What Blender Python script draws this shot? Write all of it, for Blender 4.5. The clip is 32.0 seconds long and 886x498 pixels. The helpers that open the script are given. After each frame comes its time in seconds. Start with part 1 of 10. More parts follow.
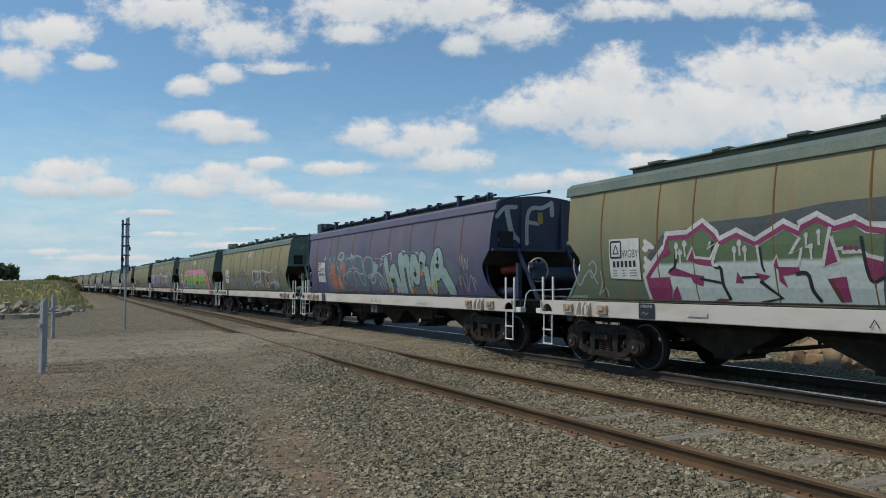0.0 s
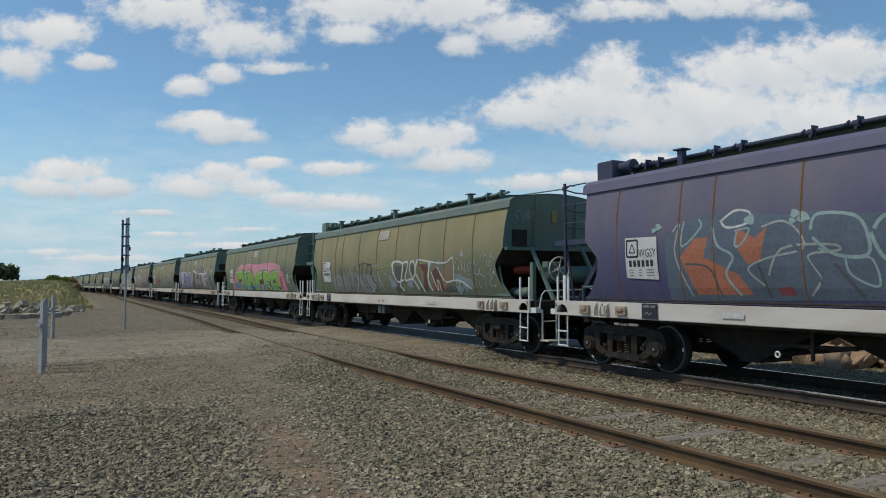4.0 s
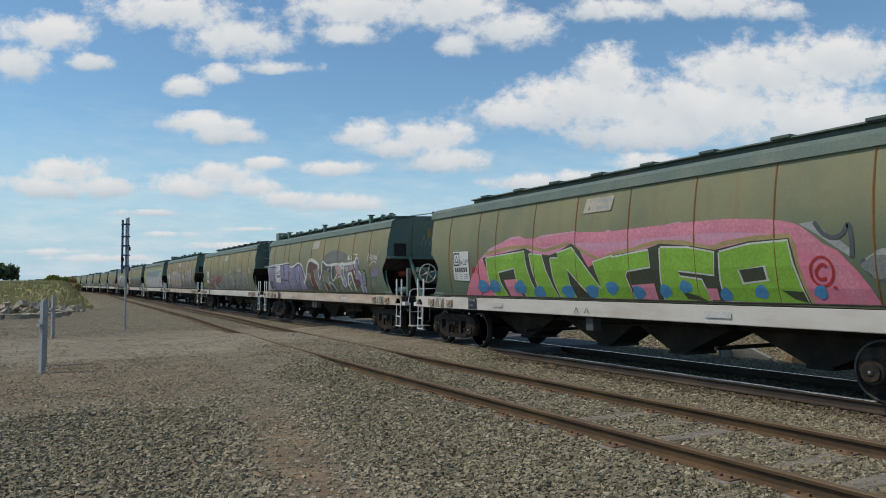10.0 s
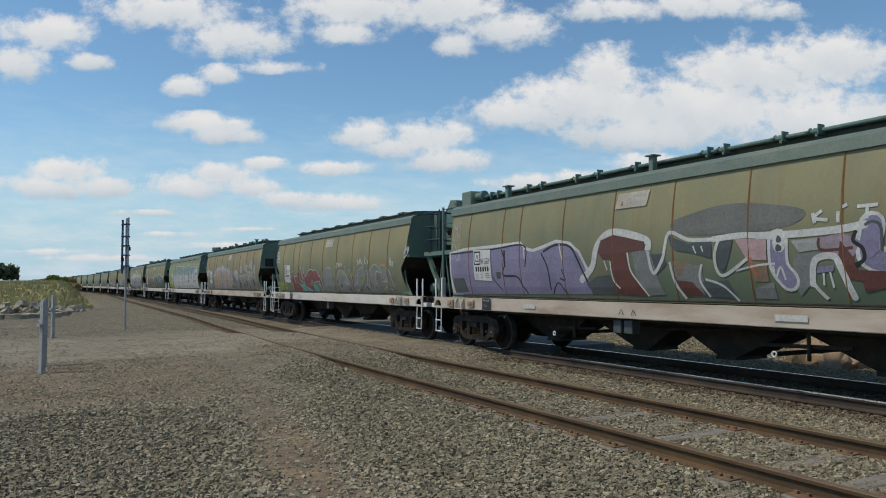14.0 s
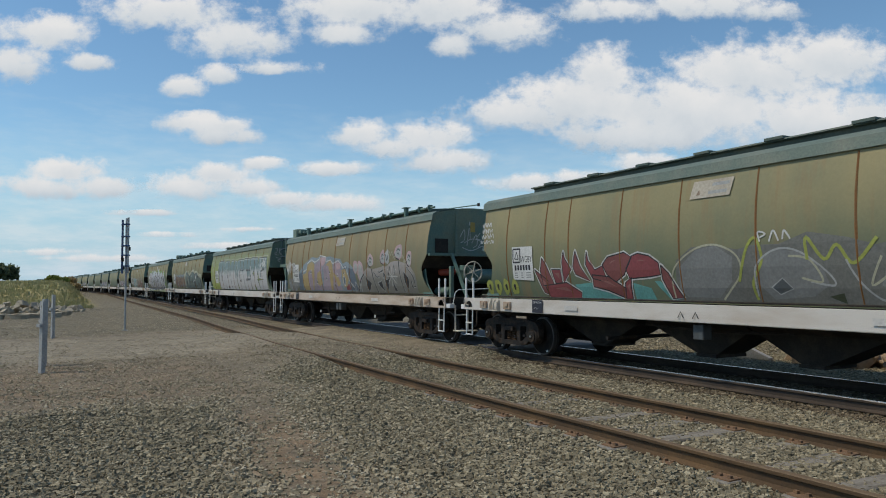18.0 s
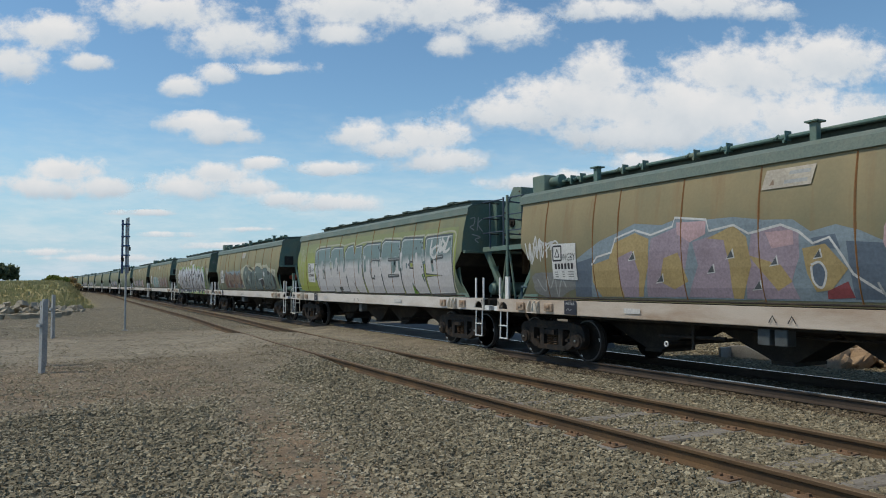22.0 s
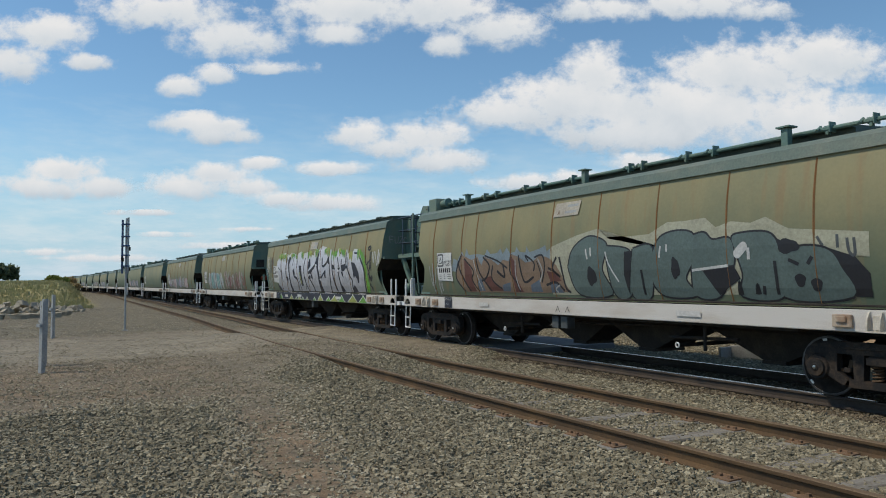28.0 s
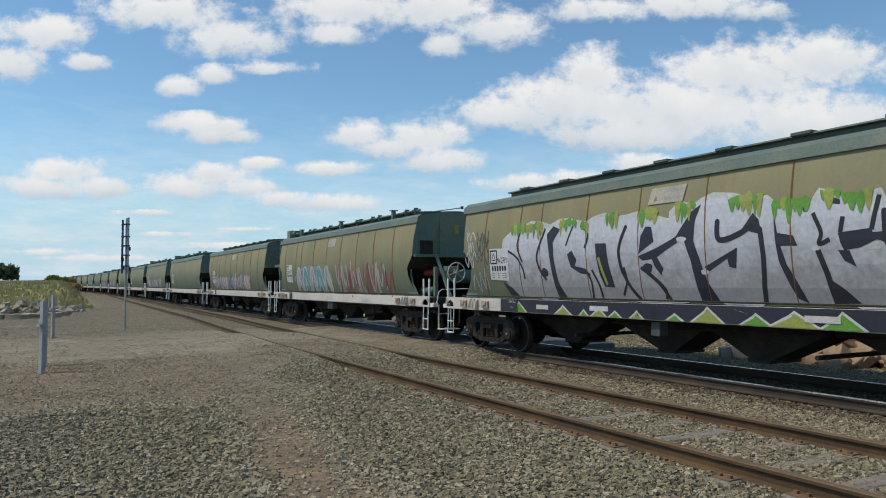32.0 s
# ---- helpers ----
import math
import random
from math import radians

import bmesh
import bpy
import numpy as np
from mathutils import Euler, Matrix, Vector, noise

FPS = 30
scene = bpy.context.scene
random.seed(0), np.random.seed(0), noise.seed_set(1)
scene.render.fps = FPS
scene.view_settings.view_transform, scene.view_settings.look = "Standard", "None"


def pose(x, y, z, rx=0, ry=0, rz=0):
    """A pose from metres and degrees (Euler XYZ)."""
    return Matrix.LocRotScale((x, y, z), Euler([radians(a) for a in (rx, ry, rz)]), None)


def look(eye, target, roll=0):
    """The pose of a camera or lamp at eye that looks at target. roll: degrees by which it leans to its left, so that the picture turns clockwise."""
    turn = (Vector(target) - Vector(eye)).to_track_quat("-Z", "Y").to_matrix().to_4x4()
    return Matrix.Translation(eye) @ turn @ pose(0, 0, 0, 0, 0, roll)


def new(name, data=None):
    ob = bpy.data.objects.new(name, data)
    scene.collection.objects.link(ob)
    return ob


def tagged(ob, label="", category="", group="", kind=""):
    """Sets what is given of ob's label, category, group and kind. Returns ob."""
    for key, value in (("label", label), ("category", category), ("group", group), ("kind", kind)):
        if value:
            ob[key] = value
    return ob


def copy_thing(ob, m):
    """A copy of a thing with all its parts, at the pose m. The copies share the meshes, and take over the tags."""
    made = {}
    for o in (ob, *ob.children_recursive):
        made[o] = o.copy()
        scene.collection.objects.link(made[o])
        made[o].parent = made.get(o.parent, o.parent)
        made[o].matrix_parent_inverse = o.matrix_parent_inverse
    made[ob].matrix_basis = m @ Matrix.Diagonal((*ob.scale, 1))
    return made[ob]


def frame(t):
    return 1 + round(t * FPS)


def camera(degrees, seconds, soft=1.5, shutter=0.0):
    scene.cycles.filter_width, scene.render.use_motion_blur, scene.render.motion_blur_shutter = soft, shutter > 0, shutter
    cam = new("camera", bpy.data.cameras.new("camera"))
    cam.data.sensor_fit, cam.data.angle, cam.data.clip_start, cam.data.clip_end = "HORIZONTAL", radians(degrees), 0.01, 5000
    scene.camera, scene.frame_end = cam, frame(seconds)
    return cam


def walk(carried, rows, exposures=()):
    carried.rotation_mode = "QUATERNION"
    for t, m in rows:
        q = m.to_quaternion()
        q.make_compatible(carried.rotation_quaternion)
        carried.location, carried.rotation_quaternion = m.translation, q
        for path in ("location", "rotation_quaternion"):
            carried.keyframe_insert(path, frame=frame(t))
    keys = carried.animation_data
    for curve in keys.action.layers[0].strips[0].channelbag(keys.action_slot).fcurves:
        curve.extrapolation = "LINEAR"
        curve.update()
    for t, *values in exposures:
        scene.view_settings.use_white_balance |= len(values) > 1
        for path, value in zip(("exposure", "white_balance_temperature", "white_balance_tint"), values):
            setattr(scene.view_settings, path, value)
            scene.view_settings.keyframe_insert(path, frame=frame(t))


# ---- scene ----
cam = camera(62.52, 32.0, soft=1.0)
EYE = (0.0, 0.0, 1.526)
YAW, PITCH = radians(28.66), radians(2.71)
AIM = (-math.cos(YAW) * math.cos(PITCH), math.sin(YAW) * math.cos(PITCH), 1.526 + math.sin(PITCH))
walk(cam, [(0.0, look(EYE, AIM, -0.155)), (32.0, look(EYE, AIM, -0.155))], [(0.0, -0.08), (10.0, -0.04), (20.0, -0.02), (27.0, 0.01), (30.0, 0.05), (32.0, 0.10)])

# ---- light ----
SUN_TO = Vector((-0.20, -0.52, 0.83)).normalized()
world = bpy.data.worlds.new("sky")
scene.world = world
world.use_nodes = True
wn = world.node_tree.nodes
sky = wn.new("ShaderNodeTexSky")
sky.sky_type = "NISHITA"
sky.sun_disc = False
sky.sun_elevation = math.asin(SUN_TO.z)
sky.sun_rotation = math.atan2(SUN_TO.x, SUN_TO.y)
sky.air_density, sky.dust_density, sky.ozone_density = 1.0, 0.1, 0.5
wn["Background"].inputs[1].default_value = 0.115
tint = wn.new("ShaderNodeMix")
tint.data_type, tint.blend_type = "RGBA", "MULTIPLY"
tint.inputs[0].default_value = 1.0
tint.inputs[7].default_value = (0.785, 1.0, 1.07, 1)
world.node_tree.links.new(sky.outputs[0], tint.inputs[6])
world.node_tree.links.new(tint.outputs[2], wn["Background"].inputs[0])
sun = new("sun", bpy.data.lights.new("sun", "SUN"))
sun.data.energy, sun.data.angle, sun.data.color = 2.7, radians(5), (1.0, 0.90, 0.72)
sun.matrix_world = look((0, 0, 50), Vector((0, 0, 50)) - SUN_TO)


# ---- mesh and material helpers ----
def end_shift(x):
    """The wagon is drawn with 7.65 m to each headstock; its two ends lie 0.38 and 0.20 m nearer."""
    return 0.20 if x < -4 else -0.38 if x > 4 else -0.09 - 0.0725 * x


class Shape:
    """Vertices and faces that are gathered for one mesh."""

    short = False

    def __init__(self):
        self.v, self.f, self.m = [], [], []

    def add(self, verts, faces, slot=0):
        n = len(self.v)
        self.v += [tuple(p) for p in verts]
        self.f += [tuple(i + n for i in q) for q in faces]
        self.m += [slot] * len(faces)
        return self

    def box(self, x0, x1, y0, y1, z0, z1, c=0.0, slot=0):
        """A box, its long edges cut by c."""
        if c <= 0:
            v = [(x, y, z) for x in (x0, x1) for y in (y0, y1) for z in (z0, z1)]
            return self.add(v, [(0, 1, 3, 2), (4, 6, 7, 5), (0, 4, 5, 1), (2, 3, 7, 6), (0, 2, 6, 4), (1, 5, 7, 3)], slot)
        v = []
        for x, k in ((x0, c), (x0 + c, 0), (x1 - c, 0), (x1, c)):
            a, b, d, e = y0 + k, y1 - k, z0 + k, z1 - k
            cc = 0.6 * c
            v += [(x, a + cc, d), (x, b - cc, d), (x, b, d + cc), (x, b, e - cc), (x, b - cc, e), (x, a + cc, e), (x, a, e - cc), (x, a, d + cc)]
        f = [tuple(range(8))[::-1], tuple(range(24, 32))]
        for r in range(3):
            for i in range(8):
                j = (i + 1) % 8
                f.append((r * 8 + i, r * 8 + j, r * 8 + 8 + j, r * 8 + 8 + i))
        return self.add(v, f, slot)

    def tube(self, pts, r, n=8, slot=0, caps=True):
        """A round bar along points; r may be one radius or one per point."""
        pts = [Vector(p) for p in pts]
        rs = [r] * len(pts) if isinstance(r, (int, float)) else list(r)
        v, f = [], []
        side = None
        for i, p in enumerate(pts):
            d = (pts[min(i + 1, len(pts) - 1)] - pts[max(i - 1, 0)])
            if d.length < 1e-9:
                d = (pts[-1] - pts[0])
            d.normalize()
            if side is None:
                side = d.orthogonal().normalized()
            side = (side - d * side.dot(d)).normalized()
            up = d.cross(side)
            for k in range(n):
                a = 2 * math.pi * (k + 0.5) / n
                v.append(p + rs[i] * (math.cos(a) * side + math.sin(a) * up))
        for i in range(len(pts) - 1):
            for k in range(n):
                j = (k + 1) % n
                f.append((i * n + k, i * n + j, (i + 1) * n + j, (i + 1) * n + k))
        if caps:
            f += [tuple(range(n))[::-1], tuple(range((len(pts) - 1) * n, len(pts) * n))]
        return self.add(v, f, slot)

    def prism(self, outline, axis, a, b, slot=0):
        """An outline of (u, v) pushed from a to b along the axis: y: (x, z); x: (y, z); z: (x, y)."""
        put = {"y": lambda u, w, t: (u, t, w), "x": lambda u, w, t: (t, u, w), "z": lambda u, w, t: (u, w, t)}[axis]
        n = len(outline)
        v = [put(u, w, a) for u, w in outline] + [put(u, w, b) for u, w in outline]
        f = [tuple(range(n))[::-1], tuple(range(n, 2 * n))] + [(i, (i + 1) % n, n + (i + 1) % n, n + i) for i in range(n)]
        return self.add(v, f, slot)

    def turn(self, profile, centre, axis="y", n=24, slot=0):
        """A turned body: profile of (radius, along) about the axis through centre."""
        v, f = [], []
        c = Vector(centre)
        for r, t in profile:
            for k in range(n):
                a = 2 * math.pi * k / n
                u, w = r * math.cos(a), r * math.sin(a)
                v.append(c + Vector({"y": (u, t, w), "x": (t, u, w), "z": (u, w, t)}[axis]))
        for i in range(len(profile) - 1):
            for k in range(n):
                j = (k + 1) % n
                f.append((i * n + k, i * n + j, (i + 1) * n + j, (i + 1) * n + k))
        f += [tuple(range(n))[::-1], tuple(range((len(profile) - 1) * n, len(profile) * n))]
        return self.add(v, f, slot)

    def grid(self, rows, slot=0):
        """A sheet through rows of points."""
        n = len(rows[0])
        return self.add([p for r in rows for p in r],
                        [(i * n + k, i * n + k + 1, (i + 1) * n + k + 1, (i + 1) * n + k) for i in range(len(rows) - 1) for k in range(n - 1)], slot)

    def mesh(self, name, mats, smooth=False):
        me = bpy.data.meshes.new(name)
        me.from_pydata([(x + end_shift(x), y, z) for x, y, z in self.v] if Shape.short else self.v, [], self.f)
        mats = mats if isinstance(mats, (list, tuple)) else [mats]
        for m in mats:
            me.materials.append(m)
        if len(mats) > 1:
            me.polygons.foreach_set("material_index", self.m)
        bm = bmesh.new()
        bm.from_mesh(me)
        bmesh.ops.recalc_face_normals(bm, faces=bm.faces)
        bm.to_mesh(me)
        bm.free()
        if smooth:
            me.polygons.foreach_set("use_smooth", [True] * len(me.polygons))
            me.set_sharp_from_angle(angle=radians(38))
        return me


def part(name, shape, mats, parent=None, label="", smooth=False):
    """One mesh object from a Shape or a mesh, under its thing."""
    me = shape.mesh(name, mats, smooth) if isinstance(shape, Shape) else shape
    ob = new(name, me)
    ob.parent = parent
    if label:
        tagged(ob, label)
    return ob


def thing(name, m, label, category, group=""):
    ob = new(name)
    ob.empty_display_size = 0.2
    ob.matrix_basis = m
    return tagged(ob, label, category, group)


def material(name, rough=0.6, metal=0.0, spec=0.5):
    m = bpy.data.materials.new(name)
    m.use_nodes = True
    b = m.node_tree.nodes["Principled BSDF"]
    b.inputs["Roughness"].default_value = rough
    b.inputs["Metallic"].default_value = metal
    b.inputs["Specular IOR Level"].default_value = spec
    return m, m.node_tree.nodes, m.node_tree.links, b


def noise_node(n, l, vec, scale, detail=4.0, rough=0.6, stretch=None):
    t = n.new("ShaderNodeTexNoise")
    t.inputs["Scale"].default_value = scale
    t.inputs["Detail"].default_value = detail
    t.inputs["Roughness"].default_value = rough
    if stretch:
        mp = n.new("ShaderNodeMapping")
        mp.inputs["Scale"].default_value = stretch
        l.new(vec, mp.inputs["Vector"])
        vec = mp.outputs[0]
    l.new(vec, t.inputs["Vector"])
    return t.outputs[0]


def ramp_node(n, l, fac, stops):
    r = n.new("ShaderNodeValToRGB")
    e = r.color_ramp.elements
    while len(e) < len(stops):
        e.new(0.5)
    for el, (p, c) in zip(e, stops):
        el.position = p
        el.color = (*c, 1) if len(c) == 3 else c
    l.new(fac, r.inputs[0])
    return r.outputs[0]


def mix_node(n, l, fac, a, b, mode="MIX"):
    m = n.new("ShaderNodeMix")
    m.data_type, m.blend_type = "RGBA", mode
    for sock, val in ((m.inputs[0], fac), (m.inputs[6], a), (m.inputs[7], b)):
        if isinstance(val, (int, float)):
            sock.default_value = val
        elif isinstance(val, (tuple, list)):
            sock.default_value = (*val, 1)
        else:
            l.new(val, sock)
    return m.outputs[2]


def bump_node(n, l, bsdf, height, strength, dist):
    b = n.new("ShaderNodeBump")
    b.inputs["Strength"].default_value = strength
    b.inputs["Distance"].default_value = dist
    l.new(height, b.inputs["Height"])
    l.new(b.outputs[0], bsdf.inputs["Normal"])


def worn(name, base, dirt, rough=0.6, metal=0.0, scale=3.0, amount=(0.45, 0.75), fine=60.0, bump=0.15, stretch=None, world_space=False):
    """A surface of one colour with patches of dirt and a fine grain."""
    m, n, l, b = material(name, rough, metal)
    tc = n.new("ShaderNodeTexCoord")
    vec = tc.outputs["Object"]
    if world_space:
        vec = n.new("ShaderNodeNewGeometry").outputs["Position"]
    big = noise_node(n, l, vec, scale, 5.0, 0.62, stretch)
    small = noise_node(n, l, vec, fine, 3.0, 0.6)
    fac = ramp_node(n, l, big, [(amount[0], (0, 0, 0)), (amount[1], (1, 1, 1))])
    col = mix_node(n, l, fac, base, dirt)
    grain = ramp_node(n, l, small, [(0.3, (0.8, 0.8, 0.8)), (0.7, (1.12, 1.12, 1.12))])
    col = mix_node(n, l, 1.0, col, grain, "MULTIPLY")
    l.new(col, b.inputs["Base Color"])
    if bump:
        bump_node(n, l, b, small, bump, 0.01)
    return m


def wagon_paint(name, dark, mid, dust, under, stain):
    """Weathered hopper paint with rusty runs and a tone of its own on every wagon; the side's light above and shade
    below are put into its dusty and green tones.
    """
    m, n, l, b = material(name, 0.62)
    tc = n.new("ShaderNodeTexCoord")
    info = n.new("ShaderNodeObjectInfo")
    off = n.new("ShaderNodeVectorMath")
    off.operation = "ADD"
    sc = n.new("ShaderNodeVectorMath")
    sc.operation = "SCALE"
    sc.inputs[0].default_value = (37.0, 11.0, 5.0)
    l.new(info.outputs["Random"], sc.inputs["Scale"])
    l.new(tc.outputs["Object"], off.inputs[0])
    l.new(sc.outputs[0], off.inputs[1])
    vec = off.outputs[0]
    big = noise_node(n, l, vec, 0.55, 4.0, 0.6)
    streak = noise_node(n, l, vec, 0.8, 4.0, 0.55, (1.5, 1.0, 0.7))
    fine = noise_node(n, l, vec, 22.0, 4.0, 0.65)
    c1 = mix_node(n, l, ramp_node(n, l, big, [(0.38, (0, 0, 0)), (0.66, (1, 1, 1))]), dark, mid)
    c2 = mix_node(n, l, ramp_node(n, l, streak, [(0.30, (0, 0, 0)), (0.72, (0.85, 0.85, 0.85))]), c1, dust)
    sep = n.new("ShaderNodeSeparateXYZ")
    l.new(tc.outputs["Object"], sep.inputs[0])
    rise = n.new("ShaderNodeMath")
    rise.operation = "MULTIPLY_ADD"
    rise.inputs[1].default_value = 1.1
    l.new(noise_node(n, l, vec, 1.1, 5.0, 0.65, (0.6, 1.0, 1.0)), rise.inputs[0])
    l.new(sep.outputs[2], rise.inputs[2])
    side_light = n.new("ShaderNodeMapRange")
    side_light.interpolation_type = "SMOOTHSTEP"
    side_light.inputs["From Min"].default_value, side_light.inputs["From Max"].default_value = 1.95, 3.40
    l.new(rise.outputs[0], side_light.inputs[0])
    # side shading painted by height: darker green low down, lighter dusty tan above
    c2 = mix_node(n, l, side_light.outputs[0], mix_node(n, l, 0.78, c2, under), mix_node(n, l, 0.30, c2, dust))
    run = noise_node(n, l, vec, 3.0, 3.0, 0.6, (1.6, 1.0, 0.14))
    c2 = mix_node(n, l, ramp_node(n, l, run, [(0.54, (0, 0, 0)), (0.72, (0.42, 0.42, 0.42))]), c2, stain)
    c3 = mix_node(n, l, 1.0, c2, ramp_node(n, l, fine, [(0.3, (0.94, 0.94, 0.94)), (0.7, (1.05, 1.05, 1.05))]), "MULTIPLY")
    tone = ramp_node(n, l, info.outputs["Random"], [(0.0, (0.84, 0.94, 0.92)), (0.5, (1.0, 1.0, 1.0)), (1.0, (1.12, 1.05, 0.95))])
    c4 = mix_node(n, l, 1.0, c3, tone, "MULTIPLY")
    l.new(c4, b.inputs["Base Color"])
    bump_node(n, l, b, noise_node(n, l, vec, 1.6, 3.0), 0.25, 0.03)
    return m


M = {}
M["olive"] = wagon_paint("olive_paint", (0.116, 0.145, 0.098), (0.188, 0.186, 0.105), (0.275, 0.242, 0.124), (0.080, 0.120, 0.086), (0.23, 0.135, 0.06))
M["olivebrown"] = wagon_paint("browned_olive_paint", (0.17, 0.155, 0.092), (0.275, 0.205, 0.108), (0.35, 0.245, 0.128), (0.13, 0.135, 0.09), (0.25, 0.13, 0.055))
M["purple"] = wagon_paint("purple_paint", (0.058, 0.061, 0.145), (0.085, 0.086, 0.172), (0.138, 0.130, 0.170), (0.050, 0.054, 0.145), (0.13, 0.10, 0.13))
M["green"] = worn("green_end_paint", (0.110, 0.185, 0.156), (0.20, 0.215, 0.145), 0.55, scale=1.3, fine=30)
M["navy"] = worn("navy_end_paint", (0.030, 0.037, 0.075), (0.055, 0.058, 0.095), 0.55, scale=1.3, fine=30)
M["eave"] = worn("eave_paint", (0.12, 0.16, 0.13), (0.20, 0.21, 0.16), 0.55, scale=1.5, fine=30)
M["roofgreen"] = worn("roof_paint", (0.07, 0.10, 0.085), (0.14, 0.15, 0.11), 0.6, scale=1.2, fine=25)
M["rust"] = worn("rust_streak", (0.23, 0.105, 0.032), (0.19, 0.125, 0.060), 0.8, scale=2.5, fine=40)
M["sill"] = worn("white_sill_paint", (0.61, 0.57, 0.52), (0.43, 0.35, 0.27), 0.55, scale=0.7, amount=(0.45, 0.8), fine=90, bump=0.05, stretch=(0.8, 1, 3))
M["sillbrown"] = worn("browned_sill_paint", (0.54, 0.46, 0.38), (0.34, 0.235, 0.155), 0.6, scale=0.9, amount=(0.40, 0.72), fine=90, bump=0.05, stretch=(0.8, 1, 3))
M["white"] = worn("white_paint", (0.72, 0.72, 0.70), (0.5, 0.46, 0.40), 0.5, scale=6, amount=(0.55, 0.85))
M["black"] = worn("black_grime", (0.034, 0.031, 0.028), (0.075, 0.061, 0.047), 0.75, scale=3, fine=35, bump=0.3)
M["bogie"] = worn("bogie_grime", (0.026, 0.024, 0.023), (0.080, 0.056, 0.039), 0.7, scale=5, fine=40, bump=0.3)
M["brown"] = worn("brake_dust", (0.09, 0.055, 0.033), (0.14, 0.095, 0.06), 0.85, scale=7, fine=60, bump=0.3)
M["steel"] = worn("bright_steel", (0.55, 0.55, 0.55), (0.30, 0.28, 0.26), 0.28, 1.0, scale=8)
M["wheel"] = worn("wheel_steel", (0.015, 0.014, 0.013), (0.036, 0.029, 0.024), 0.8, 0.0, scale=6)
M["railmain"] = worn("grimy_rail", (0.045, 0.033, 0.025), (0.085, 0.060, 0.042), 0.9, scale=1.2, fine=45, bump=0.3, world_space=True)
M["rail"] = worn("rusty_rail", (0.075, 0.045, 0.022), (0.145, 0.083, 0.034), 0.92, scale=1.2, fine=45, bump=0.3, world_space=True)
M["railhead"] = worn("polished_rail_head", (0.42, 0.42, 0.43), (0.26, 0.25, 0.24), 0.25, 1.0, scale=2.0, world_space=True)
M["rusthead"] = worn("dull_rail_head", (0.150, 0.098, 0.052), (0.098, 0.058, 0.027), 0.75, 0.0, scale=1.5, world_space=True)
M["sillrust"] = worn("rusty_white_paint", (0.46, 0.37, 0.28), (0.24, 0.13, 0.065), 0.75, scale=5, amount=(0.4, 0.7), fine=40)
M["cream"] = worn("cream_paint", (0.60, 0.55, 0.46), (0.40, 0.33, 0.25), 0.6, scale=8)
M["yellowed"] = worn("faded_yellow_paint", (0.42, 0.29, 0.06), (0.27, 0.20, 0.08), 0.6, scale=5)
M["red"] = worn("orange_red_paint", (0.45, 0.06, 0.025), (0.20, 0.05, 0.03), 0.6, scale=5)
M["blue"] = worn("blue_grey_paint", (0.055, 0.12, 0.16), (0.09, 0.11, 0.10), 0.6, scale=5)
M["bluerail"] = worn("dark_blue_rail_paint", (0.035, 0.060, 0.100), (0.07, 0.085, 0.09), 0.55, scale=5)
M["rim"] = worn("worn_wheel_rim", (0.12, 0.115, 0.112), (0.055, 0.050, 0.046), 0.5, 0.6, scale=6)
M["asphalt"] = worn("road_asphalt", (0.075, 0.076, 0.080), (0.14, 0.132, 0.120), 0.85, scale=0.8, fine=70, bump=0.4, world_space=True)
M["concrete"] = worn("concrete", (0.36, 0.34, 0.31), (0.24, 0.22, 0.19), 0.9, scale=2, fine=40, bump=0.3)
M["timber"] = worn("grey_timber", (0.235, 0.21, 0.175), (0.12, 0.098, 0.072), 0.9, scale=2.5, fine=35, bump=0.5, stretch=(6, 0.7, 6))
M["tieplate"] = worn("rusted_plate", (0.20, 0.115, 0.06), (0.12, 0.075, 0.048), 0.9, scale=8)
M["galvanised"] = worn("galvanised_steel", (0.40, 0.405, 0.40), (0.27, 0.275, 0.275), 0.55, 0.25, scale=5, fine=30)
M["bluepost"] = worn("blue_painted_steel", (0.05, 0.09, 0.19), (0.10, 0.12, 0.17), 0.5, 0.2, scale=5)
M["rubble"] = worn("rubble_stone", (0.40, 0.345, 0.255), (0.19, 0.16, 0.115), 0.95, scale=1.5, fine=12, bump=0.6)
M["boxgrey"] = worn("control_box_paint", (0.075, 0.085, 0.088), (0.045, 0.045, 0.042), 0.6, scale=5)
M["tanrock"] = worn("tan_rock", (0.36, 0.25, 0.155), (0.22, 0.165, 0.115), 0.95, scale=2.5, fine=15, bump=0.6)
for key in ("black", "bogie", "wheel", "brown"):
    M[key].node_tree.nodes["Principled BSDF"].inputs["Specular IOR Level"].default_value = 0.12

# ---- plan ----
TRACK_Y, SIDING_Y = 10.261, 5.914
SIDING_Z = 0.06
PITCH_M = 15.45
GAUGE = 1.67
GROUND_Z = -0.17


def train_at(t):
    """Metres that the middle of the first wagon lies past the camera."""
    return -4.92 + 4.007 * t + 0.00694 * t * t


def smooth(a, b, x):
    u = min(1.0, max(0.0, (x - a) / (b - a)))
    return u * u * (3 - 2 * u)


def crossing(x):
    """How far the gravel road over the tracks reaches at x, 0 to 1."""
    return smooth(-28.0, -25.5, x) * (1 - smooth(-15.6, -13.4, x))


def soil_heap(x, y):
    """A heap of spoil past the main track, 0 to 1."""
    return math.exp(-((x + 12.0) / 3.2) ** 2 - ((y - 18.3) / 1.9) ** 2)


